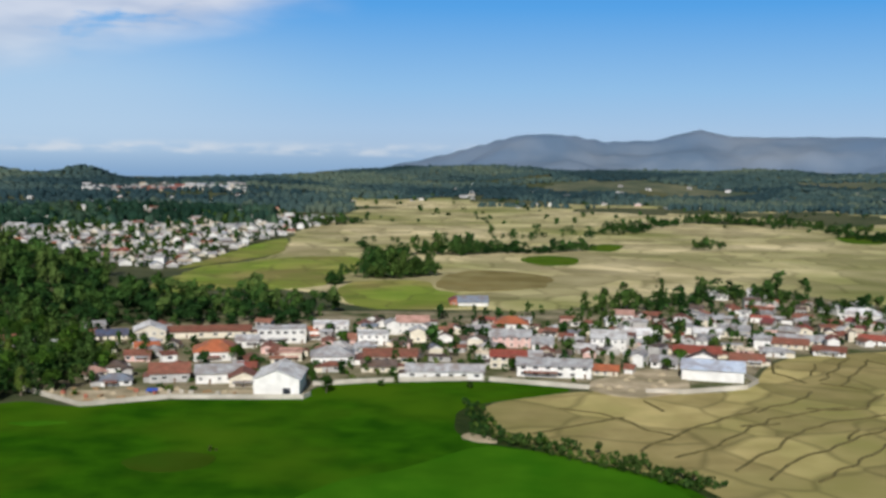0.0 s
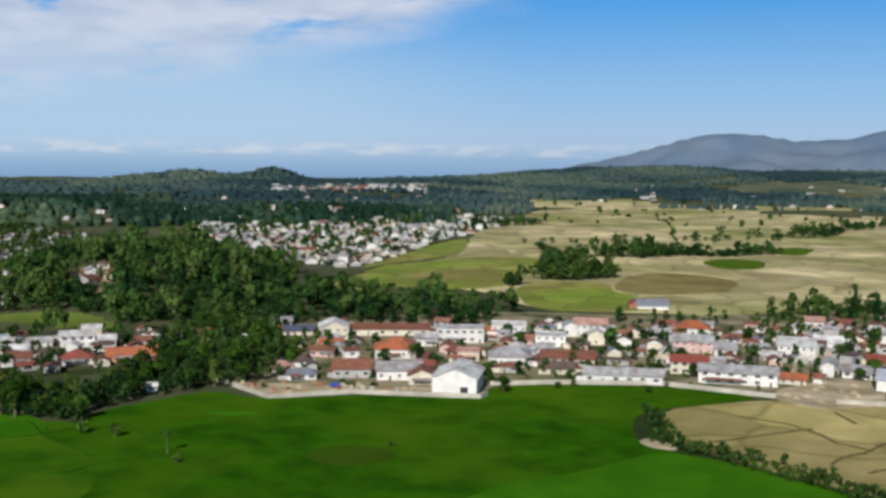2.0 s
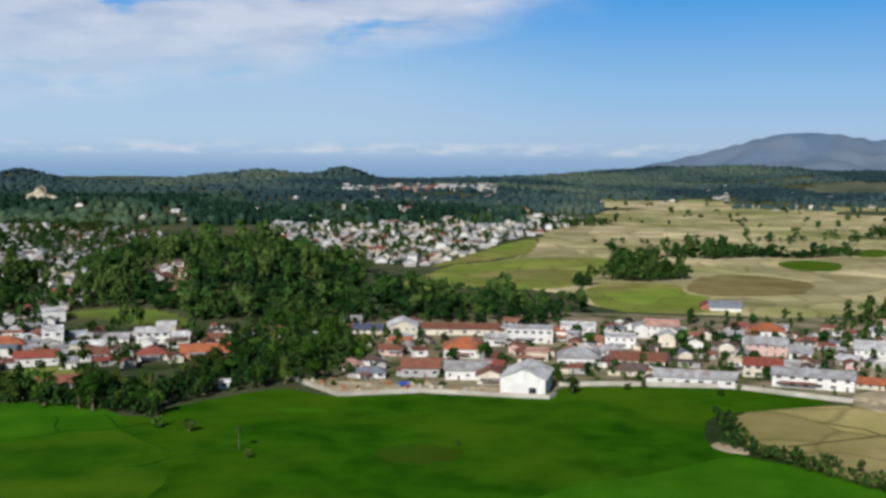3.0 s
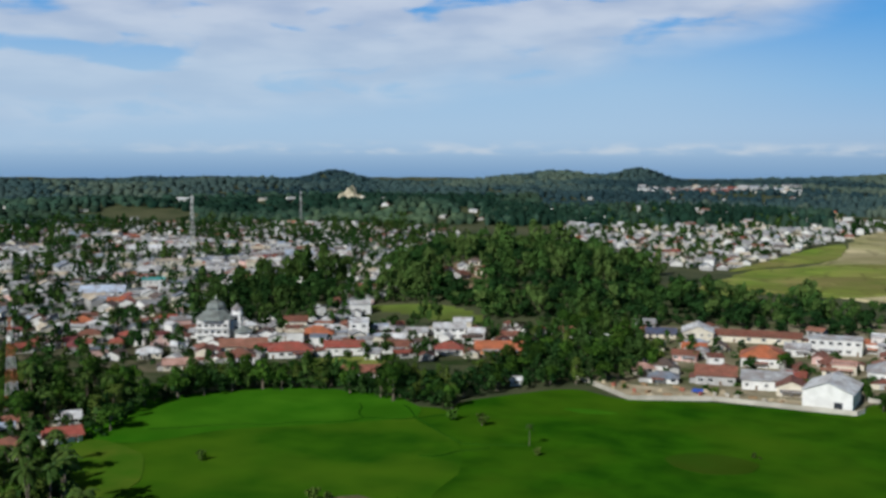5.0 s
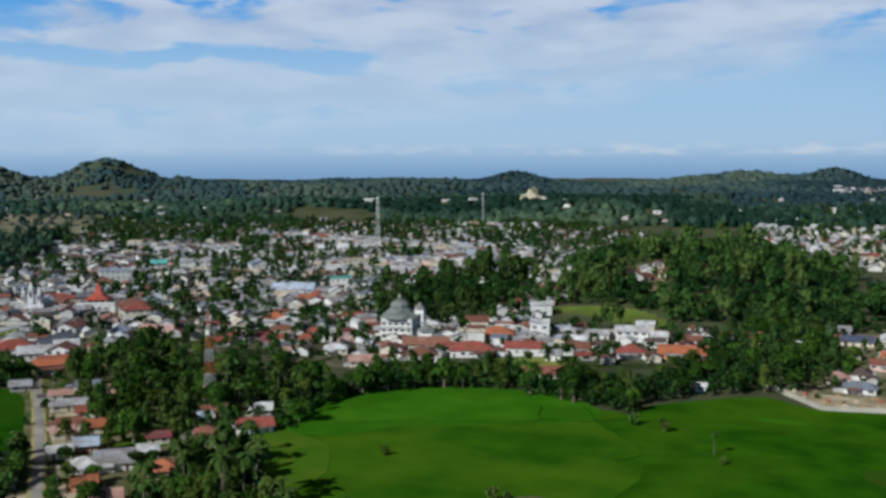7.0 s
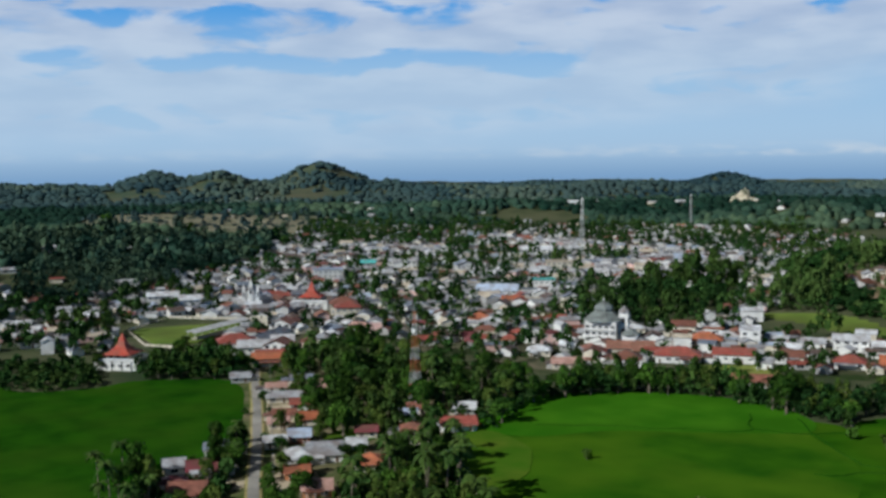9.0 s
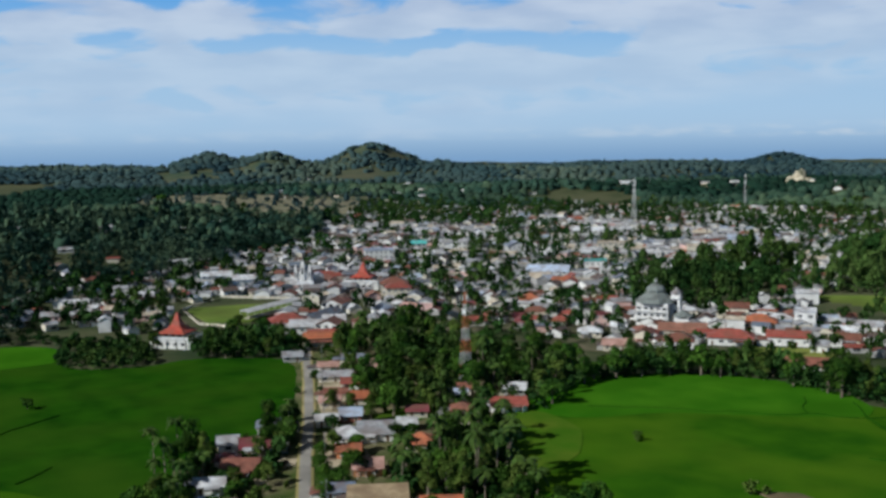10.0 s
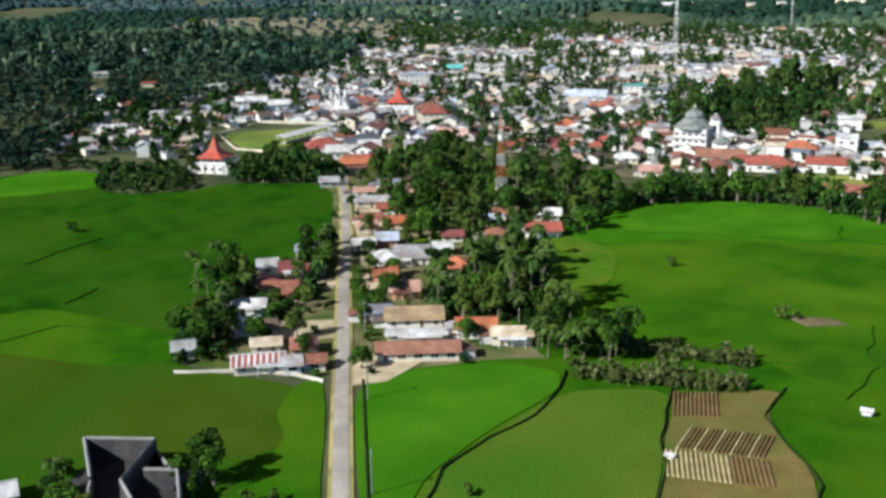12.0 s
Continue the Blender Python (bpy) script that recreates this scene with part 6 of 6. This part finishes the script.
for i in range(9):
    plant(TREES[:2] + PALMS[:1], -281 - 3.4 * i - 0.51 * 4.6, 158.5 + 2.0 * i - 0.86 * 4.6, 0.8)
# shrubs in the yards along the road
random.seed(17)
for x, y in in_view(far_from(scatter([(-228, 92), (-200, 112), (-192, 150), (-225, 165), (-262, 205), (-420, 262), (-420, 235), (-300, 165), (-310, 140), (-270, 106)], 210, 4, 151), 0.4), 5):
    plant(BUSHES + BUSHES + TREES[2:4], x, y, 0.75)
for x, y in in_view(far_from(scatter([(-170, 412), (-130, 400), (-55, 412), (60, 440), (150, 490), (230, 550), (120, 560), (-40, 530), (-170, 520)], 130, 7, 152), 0.2), 6):
    plant(BUSHES * 2 + TREES[2:3], x, y, 0.8)


# ---------------------------------------------------------------- landmarks
def mosque(x, y, turn):
    root = tagged(new("mosque"), "large white three-storey mosque with stepped grey roof and dome", "mosque")
    root.matrix_basis = pose(x, y, gz(x, y), 0, 0, turn)
    part("wall", Shape().box(-9, 7, -8, 8, -0.5, 11.5).mesh("wall", ["wall_white"]), root)
    roof = Shape().lathe([(10.8, 11.3), (10.8, 11.7), (4.9, 16.2), (4.5, 16.3), (4.5, 17.1), (5.1, 17.2), (4.2, 18.9), (2.6, 20.1), (1.2, 20.6), (1.1, 21.2), (0.4, 21.5)], 8, 0, 0.5)
    part("roof", roof.mesh("roof", ["roof_moss"]), root, pose(-1, 0, 0), "stepped octagonal grey metal roof")
    part("finial", Shape().lathe([(0.5, 21.4), (0.7, 22.0), (0.2, 22.6), (0.05, 23.6)], 10).mesh("finial", ["roof_white"], True), root, pose(-1, 0, 0))
    part("balcony", Shape().box(-9.5, 7.5, -8.9, -8.0, 3.6, 3.9).box(-9.5, 7.5, -8.9, -8.7, 3.9, 4.7).box(-9.5, 7.5, -8.9, -8.0, 7.2, 7.5).box(-9.5, 7.5, -8.9, -8.7, 7.5, 8.2).mesh("balcony", ["wall_white"]), root)
    part("porch_roof", Shape().lathe([(5.4, 5.2), (5.4, 5.5), (0.3, 8.2)], 8, 0, 0.5).mesh("porch_roof", ["roof_moss"]), root, pose(13.5, -3, 0))
    part("porch", Shape().box(-3.6, 3.6, -3.6, 3.6, -0.5, 5.3).mesh("porch", ["wall_white"]), root, pose(13.5, -3, 0))
    for s in (1.5, 4.9, 8.2):
        for i in range(5):
            part("window", WINDOW_WIDE, root, pose(-7.4 + 3.2 * i, -8, s))
        for i in range(4):
            part("window", WINDOW, root, pose(7, -6 + 4 * i, s, 0, 0, 90))
    tower = part("tower", Shape().box(-2.2, 2.2, -2.2, 2.2, -0.5, 15.6).box(-2.8, 2.8, -2.8, 2.8, 9.0, 9.4).box(-2.8, 2.8, -2.8, 2.8, 13.4, 13.8).mesh("tower", ["wall_white"]), root, pose(9.4, 1.0, 0))
    for s in (5.0, 10.2):
        part("louvre", Shape().box(-0.9, 0.9, -2.26, -2.15, s, s + 2.6).box(2.15, 2.26, -0.9, 0.9, s, s + 2.6).mesh("louvre", ["glass"]), tower)
    part("cap", Shape().lathe([(3.0, 15.6), (2.6, 16.6), (1.4, 17.6), (0.1, 19.0)], 8).mesh("cap", ["roof_grey"]), tower)
    return root


def spire_hall(x, y, turn, s, label):
    """A hall with the tall flared peak roof of the region."""
    root = tagged(new("spire_hall"), label, "hall", "halls with peaked roofs")
    root.matrix_basis = pose(x, y, gz(x, y), 0, 0, turn)
    body = Shape().box(-11 * s, 11 * s, -7 * s, 7 * s, -0.5, 5.0 * s).box(-11.4 * s, 11.4 * s, -7.4 * s, 7.4 * s, 4.6 * s, 5.0 * s)
    for x0, x1, y0, y1 in ((-11.4, 11.4, -7.4, -7.0), (-11.4, 11.4, 7.0, 7.4), (-11.4, -11.0, -7.0, 7.0), (11.0, 11.4, -7.0, 7.0)):
        body.box(x0 * s, x1 * s, y0 * s, y1 * s, 5.0 * s, 5.9 * s)
    part("wall", body.mesh("wall", ["wall_white"]), root)
    part("upper_storey", Shape().box(-6 * s, 6 * s, -5 * s, 5.5 * s, 5.0 * s, 7.7 * s).mesh("upper_storey", ["wall_cream"]), root)
    k = 1.4142 * s
    part("roof", Shape().lathe([(7.2 * k, 7.2 * s), (7.2 * k, 7.5 * s), (4.6 * k, 8.9 * s), (2.6 * k, 10.6 * s), (1.7 * k, 12.6 * s), (1.05 * k, 14.8 * s), (0.12 * k, 17.0 * s)], 4, 0, 0.5).mesh("roof", ["roof_spire"]), root, None, "flared orange-red peak roof")
    for i in range(3):
        part("window", WINDOW_WIDE, root, pose((-3.6 + 3.6 * i) * s, -5 * s, 5.6 * s))
    for i in range(4):
        part("window", WINDOW_WIDE, root, pose((-6 + 4 * i) * s, -7 * s, 1.6))
        part("column", Shape().rod((0, 0, 0), (0, 0, 4.7 * s), 0.22, 0, 8).mesh("column", ["wall_white"]), root, pose((-7.6 + 5 * i) * s, -7.4 * s, 0))
    return root


def church(x, y, turn):
    root = tagged(new("church"), "small white church with three pointed pinnacles", "church")
    root.matrix_basis = pose(x, y, gz(x, y), 0, 0, turn)
    body = Shape().box(-5, 5, -8, 8, -0.5, 8)
    body.add([(-5, -8, 8), (5, -8, 8), (0, -8, 12), (-5, 8, 8), (5, 8, 8), (0, 8, 12)], [(0, 1, 2), (3, 5, 4), (0, 2, 5, 3), (1, 4, 5, 2)])
    part("wall", body.mesh("wall", ["wall_white"]), root)
    top = Shape().slab((-5.6, 8.4, 7.6), (-5.6, -7.8, 7.6), (0, -7.8, 12.3), (0, 8.4, 12.3), 0.2).slab((5.6, -7.8, 7.6), (5.6, 8.4, 7.6), (0, 8.4, 12.3), (0, -7.8, 12.3), 0.2)
    part("roof", top.mesh("roof", ["roof_grey"]), root)
    for px_, w, h in ((-4.4, 0.8, 11.5), (0, 1.2, 14.5), (4.4, 0.8, 11.5)):
        t = part("pinnacle", Shape().box(-w, w, -w, w, -0.5, h).lathe([(w * 1.5, h), (0.1, h + 3.6)], 4, 0, 0.5).mesh("pinnacle", ["wall_white"]), root, pose(px_, -8.3, 0))
        part("louvre", Shape().box(-w * 0.5, w * 0.5, -w - 0.05, -w + 0.02, h * 0.6, h * 0.85).mesh("louvre", ["glass"]), t)
    part("door", Shape().box(-1, 1, -0.06, 0.05, 0, 3.2).mesh("door", ["door_wood"]), root, pose(0, -9.85, 0))
    return root


def lattice_tower(x, y, h, base, top, sections, colours, label, leg=0.16):
    root = tagged(new("lattice_tower"), label, "tower", "lattice radio towers")
    root.matrix_basis = pose(x, y, gz(x, y), 0, 0, 20)
    for i in range(sections):
        colour = colours[i % len(colours)]
        z0, z1 = h * i / sections, h * (i + 1) / sections
        ring = lambda z: [(sx * (base + (top - base) * z / h), sy * (base + (top - base) * z / h), z) for sx, sy in ((-1, -1), (1, -1), (1, 1), (-1, 1))]
        ca, cb, mid = ring(z0), ring(z1), ring((z0 + z1) / 2)
        section = part("section", Shape().rod(cb[0], cb[1], leg * 0.6).mesh("section", [colour]), root)
        for k in range(4):
            n = (k + 1) % 4
            part("leg", Shape().rod(ca[k], cb[k], leg).mesh("leg", [colour]), section)
            if k:
                part("strut", Shape().rod(cb[k], cb[n], leg * 0.6).mesh("strut", [colour]), section)
            for lo_, hi_ in ((ca, mid), (mid, cb)):
                part("brace", Shape().rod(lo_[k], hi_[n], leg * 0.55).mesh("brace", [colour]), section)
                part("brace", Shape().rod(lo_[n], hi_[k], leg * 0.55).mesh("brace", [colour]), section)
    part("mast", Shape().rod((0, 0, h - 1), (0, 0, h + 3.5), 0.09).mesh("mast", ["steel_grey"]), root)
    for k in range(3):
        a = k * 2.1
        part("antenna", Shape().box(-0.18, 0.18, -0.1, 0.1, -1.1, 1.1).mesh("antenna", ["steel_white"]), root, pose((top + 0.5) * math.cos(a), (top + 0.5) * math.sin(a), h - 2, 0, 0, math.degrees(a)))
    part("dish", Shape().lathe([(0.1, 0), (0.7, 0.15), (0.9, 0.35), (0.85, 0.35)], 12).mesh("dish", ["steel_white"]), root, pose(0, -top - 0.2, h * 0.8, 90))
    return root


mosque(-358, 408, 28)
spire_hall(-558, 360, 44, 1.0, "white hall with tall flared orange-red peak roof")
spire_hall(-464, 196, 40, 0.96, "white hall with orange-red peak roof beside the field")
church(-586, 334, 52)
lattice_tower(-312, 247, 37, 2.0, 0.4, 8, ["steel_white", "steel_red"], "tall red and white lattice radio tower among trees", 0.065)
lattice_tower(-664, 724, 55, 2.2, 0.7, 8, ["steel_grey", "steel_white"], "tall pale grey lattice radio tower above the town", 0.12)
lattice_tower(-815, 1088, 46, 1.2, 0.6, 6, ["steel_grey"], "slender grey lattice radio mast in the far town", 0.14)
hx, hy = polar(1900, 34.2)
outcrop = []
for i in range(25):
    for j in range(15):
        u, v = i / 24 * 2 - 1, j / 14
        lump = noise.fractal((u * 2.3, v * 2.1, 3.3), 1.0, 2.0, 3)
        outcrop.append((u * 22 + 3 * lump, -10 + 20 * v, -6 + 26 * v * (1 - 0.6 * u * u) * (0.8 + 0.6 * lump)))
face = new("quarry_face", mesh("quarry_face", outcrop, [(i * 15 + j, (i + 1) * 15 + j, (i + 1) * 15 + j + 1, i * 15 + j + 1) for i in range(24) for j in range(14)], "quarry_stone", smooth=True))
face.matrix_basis = pose(hx, hy, gz(hx, hy), 0, 0, 34)
tagged(face, "pale cream quarry face on the wooded hillside", "quarry", kind="structure")
hx, hy = polar(1750, 42.5)
house(hx, hy, 60, 12, 5, 42, "gable", "white", "white", label="long white building at the foot of the hills")

# stand and fence of the sports field
stand = tagged(new("grandstand"), "long narrow white-roofed stand beside the sports field", "grandstand")
stand.matrix_basis = pose(-519, 275, gz(-519, 275), 0, 0, math.degrees(math.atan2(47, -24)))
part("roof", Shape().slab((-26, -3.4, 4.6), (26, -3.4, 4.6), (26, 3.4, 5.2), (-26, 3.4, 5.2), 0.25).mesh("roof", ["roof_white"]), stand)
part("steps", Shape().box(-25, 25, -2.5, 2.5, -0.5, 0.7).box(-25, 25, -2.5, 0.8, 0.7, 1.3).box(-25, 25, -2.5, -0.9, 1.3, 1.9).mesh("steps", ["concrete"]), stand)
post_mesh = Shape().rod((0, 0, -0.3), (0, 0, 4.7), 0.14, 0, 6).mesh("post", ["steel_white"])
for i in range(9):
    part("post", post_mesh, stand, pose(-25 + 6.25 * i, 2.9, 0))
fence = tagged(new("fence"), "low white panelled fence round the sports field", "fence", kind="structure")
panel = Shape().box(-1.3, 1.3, -0.1, 0.1, -0.3, 1.2).box(-1.5, -1.25, -0.18, 0.18, -0.3, 1.5).mesh("fence_panel", ["wall_cream"])
for (x0, y0), (x1, y1) in (((-497, 236), (-512, 228)), ((-512, 228), (-560, 240)), ((-560, 240), (-582, 274)), ((-582, 274), (-542, 306))):
    n = int(math.hypot(x1 - x0, y1 - y0) / 3.2)
    for i in range(n):
        u = (i + 0.5) / n
        part("fence_panel", panel, fence, pose(x0 + (x1 - x0) * u, y0 + (y1 - y0) * u, gz(x0, y0), 0, 0, math.degrees(math.atan2(y1 - y0, x1 - x0))))

# unfinished house near the road: raw walls without a roof
raw = tagged(new("unfinished_house"), "unfinished dark concrete house without roof, shadow-dark floor, pale wall tops", "house")
raw.location = (-182, 56, gz(-182, 56))
# the shadow between the bare walls is painted into the floor's near-black colour
part("floor_slab", Shape().box(-13, 11, -9, 9, -0.4, 0.45).mesh("floor_slab", ["concrete_shaded"]), raw, pose(0, 0, 0, 0, 0, 45))


def raw_wall(x0, y0, x1, y1, h0, h1, thick=0.55):
    """A bare wall between two places, its top sloping from h0 to h1, with a pale ring beam on it."""
    d = Vector((x1 - x0, y1 - y0))
    nx, ny = -d.y / d.length * thick / 2, d.x / d.length * thick / 2
    at = [(x0 + 182 - nx, y0 - 56 - ny), (x1 + 182 - nx, y1 - 56 - ny), (x1 + 182 + nx, y1 - 56 + ny), (x0 + 182 + nx, y0 - 56 + ny)]
    s_ = Shape().add([(*q, -0.5) for q in at] + [(*at[0], h0), (*at[1], h1), (*at[2], h1), (*at[3], h0)],
                     [(0, 3, 2, 1), (4, 5, 6, 7), (0, 1, 5, 4), (1, 2, 6, 5), (2, 3, 7, 6), (3, 0, 4, 7)])
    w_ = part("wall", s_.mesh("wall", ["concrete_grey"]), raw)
    part("ring_beam", Shape().rod((x0 + 182, y0 - 56, h0), (x1 + 182, y1 - 56, h1), 0.42, 0, 4).mesh("ring_beam", ["concrete_light"]), w_)


for line in ((-198, 52, -189, 63, 5, 5), (-189, 63, -177, 52, 5, 4.6), (-177, 52, -168, 51, 4.6, 4.6), (-198, 52, -182, 48, 5, 4.4), (-179, 57, -175, 62, 4.4, 4.4),
             (-175, 62, -164, 58, 4.4, 4.0), (-189, 63, -175, 62, 2.6, 2.6), (-182, 48, -172, 44, 3.6, 3.6)):
    raw_wall(*line)

# planted beds
beds = tagged(new("planted_beds"), "vegetable beds covered with pale straw and brown soil", "garden beds")
for (ax, ay), (bx, by), (cx, cy), n, look_ in (((-151, 169), (-145, 176), (-142, 159), 11, ("soil_row",)), ((-136, 158), (-123, 168), (-131, 148), 20, ("mulch", "soil_row", "soil_row", "soil_row")),
                                              ((-132, 146), (-117, 158), (-124, 138), 21, ("mulch",) * 13 + ("soil_row",) * 8)):
    length = math.hypot(cx - ax, cy - ay)
    for i in range(n):
        u = i / (n - 1)
        x, y = ax + (bx - ax) * u, ay + (by - ay) * u
        s = Shape().add([(0, -0.27, 0), (length, -0.27, 0), (length, 0.27, 0), (0, 0.27, 0), (0.2, -0.15, 0.32), (length - 0.2, -0.15, 0.32), (length - 0.2, 0.15, 0.32), (0.2, 0.15, 0.32)],
                        [(4, 5, 6, 7), (0, 1, 5, 4), (1, 2, 6, 5), (2, 3, 7, 6), (3, 0, 4, 7)])
        part("bed", s.mesh("bed", [look_[i % len(look_)]]), beds, pose(x, y, gz(x, y) + 0.3, 0, 0, math.degrees(math.atan2(cy - ay, cx - ax))))

# small things in the fields
def hut(x, y, turn, s, label):
    root = tagged(new("field_hut"), label, "hut", "huts in the fields")
    root.matrix_basis = pose(x, y, gz(x, y), 0, 0, turn)
    part("wall", Shape().box(-1.3 * s, 1.3 * s, -1 * s, 1 * s, 0.3, 1.7 * s).mesh("wall", ["wall_white"]), root)
    part("roof", Shape().slab((-1.8 * s, -1.5 * s, 1.7 * s), (1.8 * s, -1.5 * s, 1.7 * s), (1.8 * s, 0, 2.5 * s), (-1.8 * s, 0, 2.5 * s), 0.1)
         .slab((1.8 * s, 1.5 * s, 1.7 * s), (-1.8 * s, 1.5 * s, 1.7 * s), (-1.8 * s, 0, 2.5 * s), (1.8 * s, 0, 2.5 * s), 0.1).mesh("roof", ["roof_white"]), root)
    for sx in (-1, 1):
        for sy in (-1, 1):
            part("post", Shape().rod((0, 0, -0.3), (0, 0, 1.7 * s), 0.08).mesh("post", ["bark"]), root, pose(1.2 * s * sx, 0.9 * s * sy, 0))


hut(-118, 192, 30, 0.75, "small white field hut with pale roof")
hut(-129, 144, 20, 0.6, "small shed beside the vegetable beds")
plant(BUSHES, -73, 331, 0.5)
plant(BUSHES, -71, 331, 0.35)
field("bare_patch", [(-168, 231), (-160, 239), (-154, 238), (-160, 229)], "mud_bank", "heap of brown soil in the paddy field", 0.5, 1)

# building yard behind the long wall: heaps of sand, stacked timber and bricks, a tarpaulin
def heap(x, y, r, h, seed, material, label):
    rng = random.Random(seed)
    rings_ = [(r, -0.1), (r * 0.86, h * 0.25), (r * 0.55, h * 0.68), (r * 0.2, h * 0.97)]
    vs = [(q * math.cos(0.6283 * i) * rng.uniform(0.8, 1.2), q * math.sin(0.6283 * i) * rng.uniform(0.7, 1.1), z * rng.uniform(0.85, 1.1)) for q, z in rings_ for i in range(10)]
    fs = [(k * 10 + i, k * 10 + (i + 1) % 10, k * 10 + 10 + (i + 1) % 10, k * 10 + 10 + i) for k in range(3) for i in range(10)] + [tuple(range(30, 40))]
    ob = tagged(new("sand_mound", mesh("sand_mound", vs, fs, material, smooth=True)), label, "heap", "heaps in the yards")
    ob.location = (x, y, gz(x, y) + 0.34)


def stack(x, y, turn, name, n, w, d, material, label):
    root = tagged(new(name), label, "stack", "stacks in the yards")
    root.matrix_basis = pose(x, y, gz(x, y) + 0.35, 0, 0, turn)
    for i in range(n):
        part("board" if name == "timber_stack" else "brick_course", Shape().box(-w / 2, w / 2, -d / 2, d / 2, 0, 0.2).mesh("layer", [material]), root, pose(0.12 * (i % 3 - 1), 0.08 * (i % 2), 0.21 * i, 0, 0, 2 * (i % 3)))


YARD = [(-158, 414), (-136, 394), (-106, 407), (-78, 409), (-80, 416), (-104, 418), (-134, 416)]
for k, (x, y) in enumerate(scatter(YARD, 26, 4.2, 401)):
    if k % 3 == 0:
        heap(x, y, 1.2 + 0.25 * (k % 5), 0.8 + 0.15 * (k % 4), k, "bare_earth", "heap of pale sand in the building yard")
    elif k % 3 == 1:
        stack(x, y, 37 * k, "timber_stack", 3 + k % 3, 3.2, 1.1, "timber", "stack of weathered timber boards in the yard")
    else:
        stack(x, y, 23 * k, "brick_stack", 4 + k % 3, 1.6, 1.2, "wall_brick" if k % 2 else "concrete", "stack of bricks in the yard")
for k, (x, y) in enumerate(scatter([(64, 434), (84, 456), (104, 462), (100, 428), (80, 417)], 12, 4.5, 402)):
    heap(x, y, 1.6 + 0.3 * (k % 4), 0.9 + 0.2 * (k % 3), 40 + k, "bare_earth", "heap of dug earth beside the warehouse yard")
tarp = tagged(new("tarpaulin", Shape().slab((-2.2, -1.6, 1.1), (2.2, -1.6, 1.1), (2.2, 1.6, 1.7), (-2.2, 1.6, 1.7), 0.06).rod((-2, -1.4, -0.4), (-2, -1.4, 1.1), 0.06).rod((2, -1.4, -0.4), (2, -1.4, 1.1), 0.06).rod((-2, 1.4, -0.4), (-2, 1.4, 1.6), 0.06).rod((2, 1.4, -0.4), (2, 1.4, 1.6), 0.06).mesh("tarpaulin", ["tarp_blue"])), "bright blue tarpaulin stretched over the building yard", "tarpaulin")
tarp.location = (-113, 410, 0.4)
part("entrance", Shape().box(-1.5, 1.5, -0.12, 0.02, 0, 3.2).mesh("entrance", ["glass"]), next(o for o in scene.objects if o.get("label", "").startswith("large white warehouse")), pose(4.0, -11, 0.1))

# power poles along the road
pole = tagged(new("power_pole"), "slim grey concrete power pole with crossarm", "power pole", "poles along the road")
part("shaft", Shape().rod((0, 0, -0.5), (0, 0, 9), 0.16, 0, 8, 0.1).mesh("shaft", ["concrete_light"]), pole)
part("crossarm", Shape().box(-0.9, 0.9, -0.06, 0.06, 8.3, 8.45).mesh("crossarm", ["steel_grey"]), pole)
for i in range(3):
    part("insulator", Shape().rod((0, 0, 8.45), (0, 0, 8.7), 0.06, 0, 6).mesh("insulator", ["steel_white"]), pole, pose(-0.75 + 0.75 * i, 0, 0))
pole.matrix_basis = pose(-152, 90, 0.2, 0, 0, -30)
for i in range(1, 7):
    X, Y = -152 - 38 * i, 90 + 22.3 * i
    copy_thing(pole, pose(X, Y, gz(X, Y) + 0.2, 0, 0, -30))

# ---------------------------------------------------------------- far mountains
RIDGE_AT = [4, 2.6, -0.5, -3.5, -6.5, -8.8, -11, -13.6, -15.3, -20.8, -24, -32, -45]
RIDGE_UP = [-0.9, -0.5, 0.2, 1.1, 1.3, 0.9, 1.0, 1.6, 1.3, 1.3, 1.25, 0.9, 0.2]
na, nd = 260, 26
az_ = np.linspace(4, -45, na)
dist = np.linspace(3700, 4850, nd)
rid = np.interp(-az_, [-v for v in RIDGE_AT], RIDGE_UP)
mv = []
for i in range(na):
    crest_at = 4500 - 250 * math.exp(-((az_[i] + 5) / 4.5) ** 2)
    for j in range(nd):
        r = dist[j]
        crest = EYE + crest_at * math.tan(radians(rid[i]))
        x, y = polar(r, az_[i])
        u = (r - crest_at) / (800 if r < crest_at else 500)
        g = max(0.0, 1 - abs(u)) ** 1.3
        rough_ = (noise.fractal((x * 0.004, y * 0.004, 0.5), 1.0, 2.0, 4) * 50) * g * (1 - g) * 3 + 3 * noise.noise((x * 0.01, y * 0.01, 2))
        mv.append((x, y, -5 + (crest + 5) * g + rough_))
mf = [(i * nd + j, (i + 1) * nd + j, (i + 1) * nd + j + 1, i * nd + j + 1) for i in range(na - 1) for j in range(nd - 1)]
tagged(new("backdrop", mesh("backdrop", mv, mf, "mountain", smooth=True)), "mountain range beyond the plain in haze-tinted blue-grey", "mountains", kind="structure")
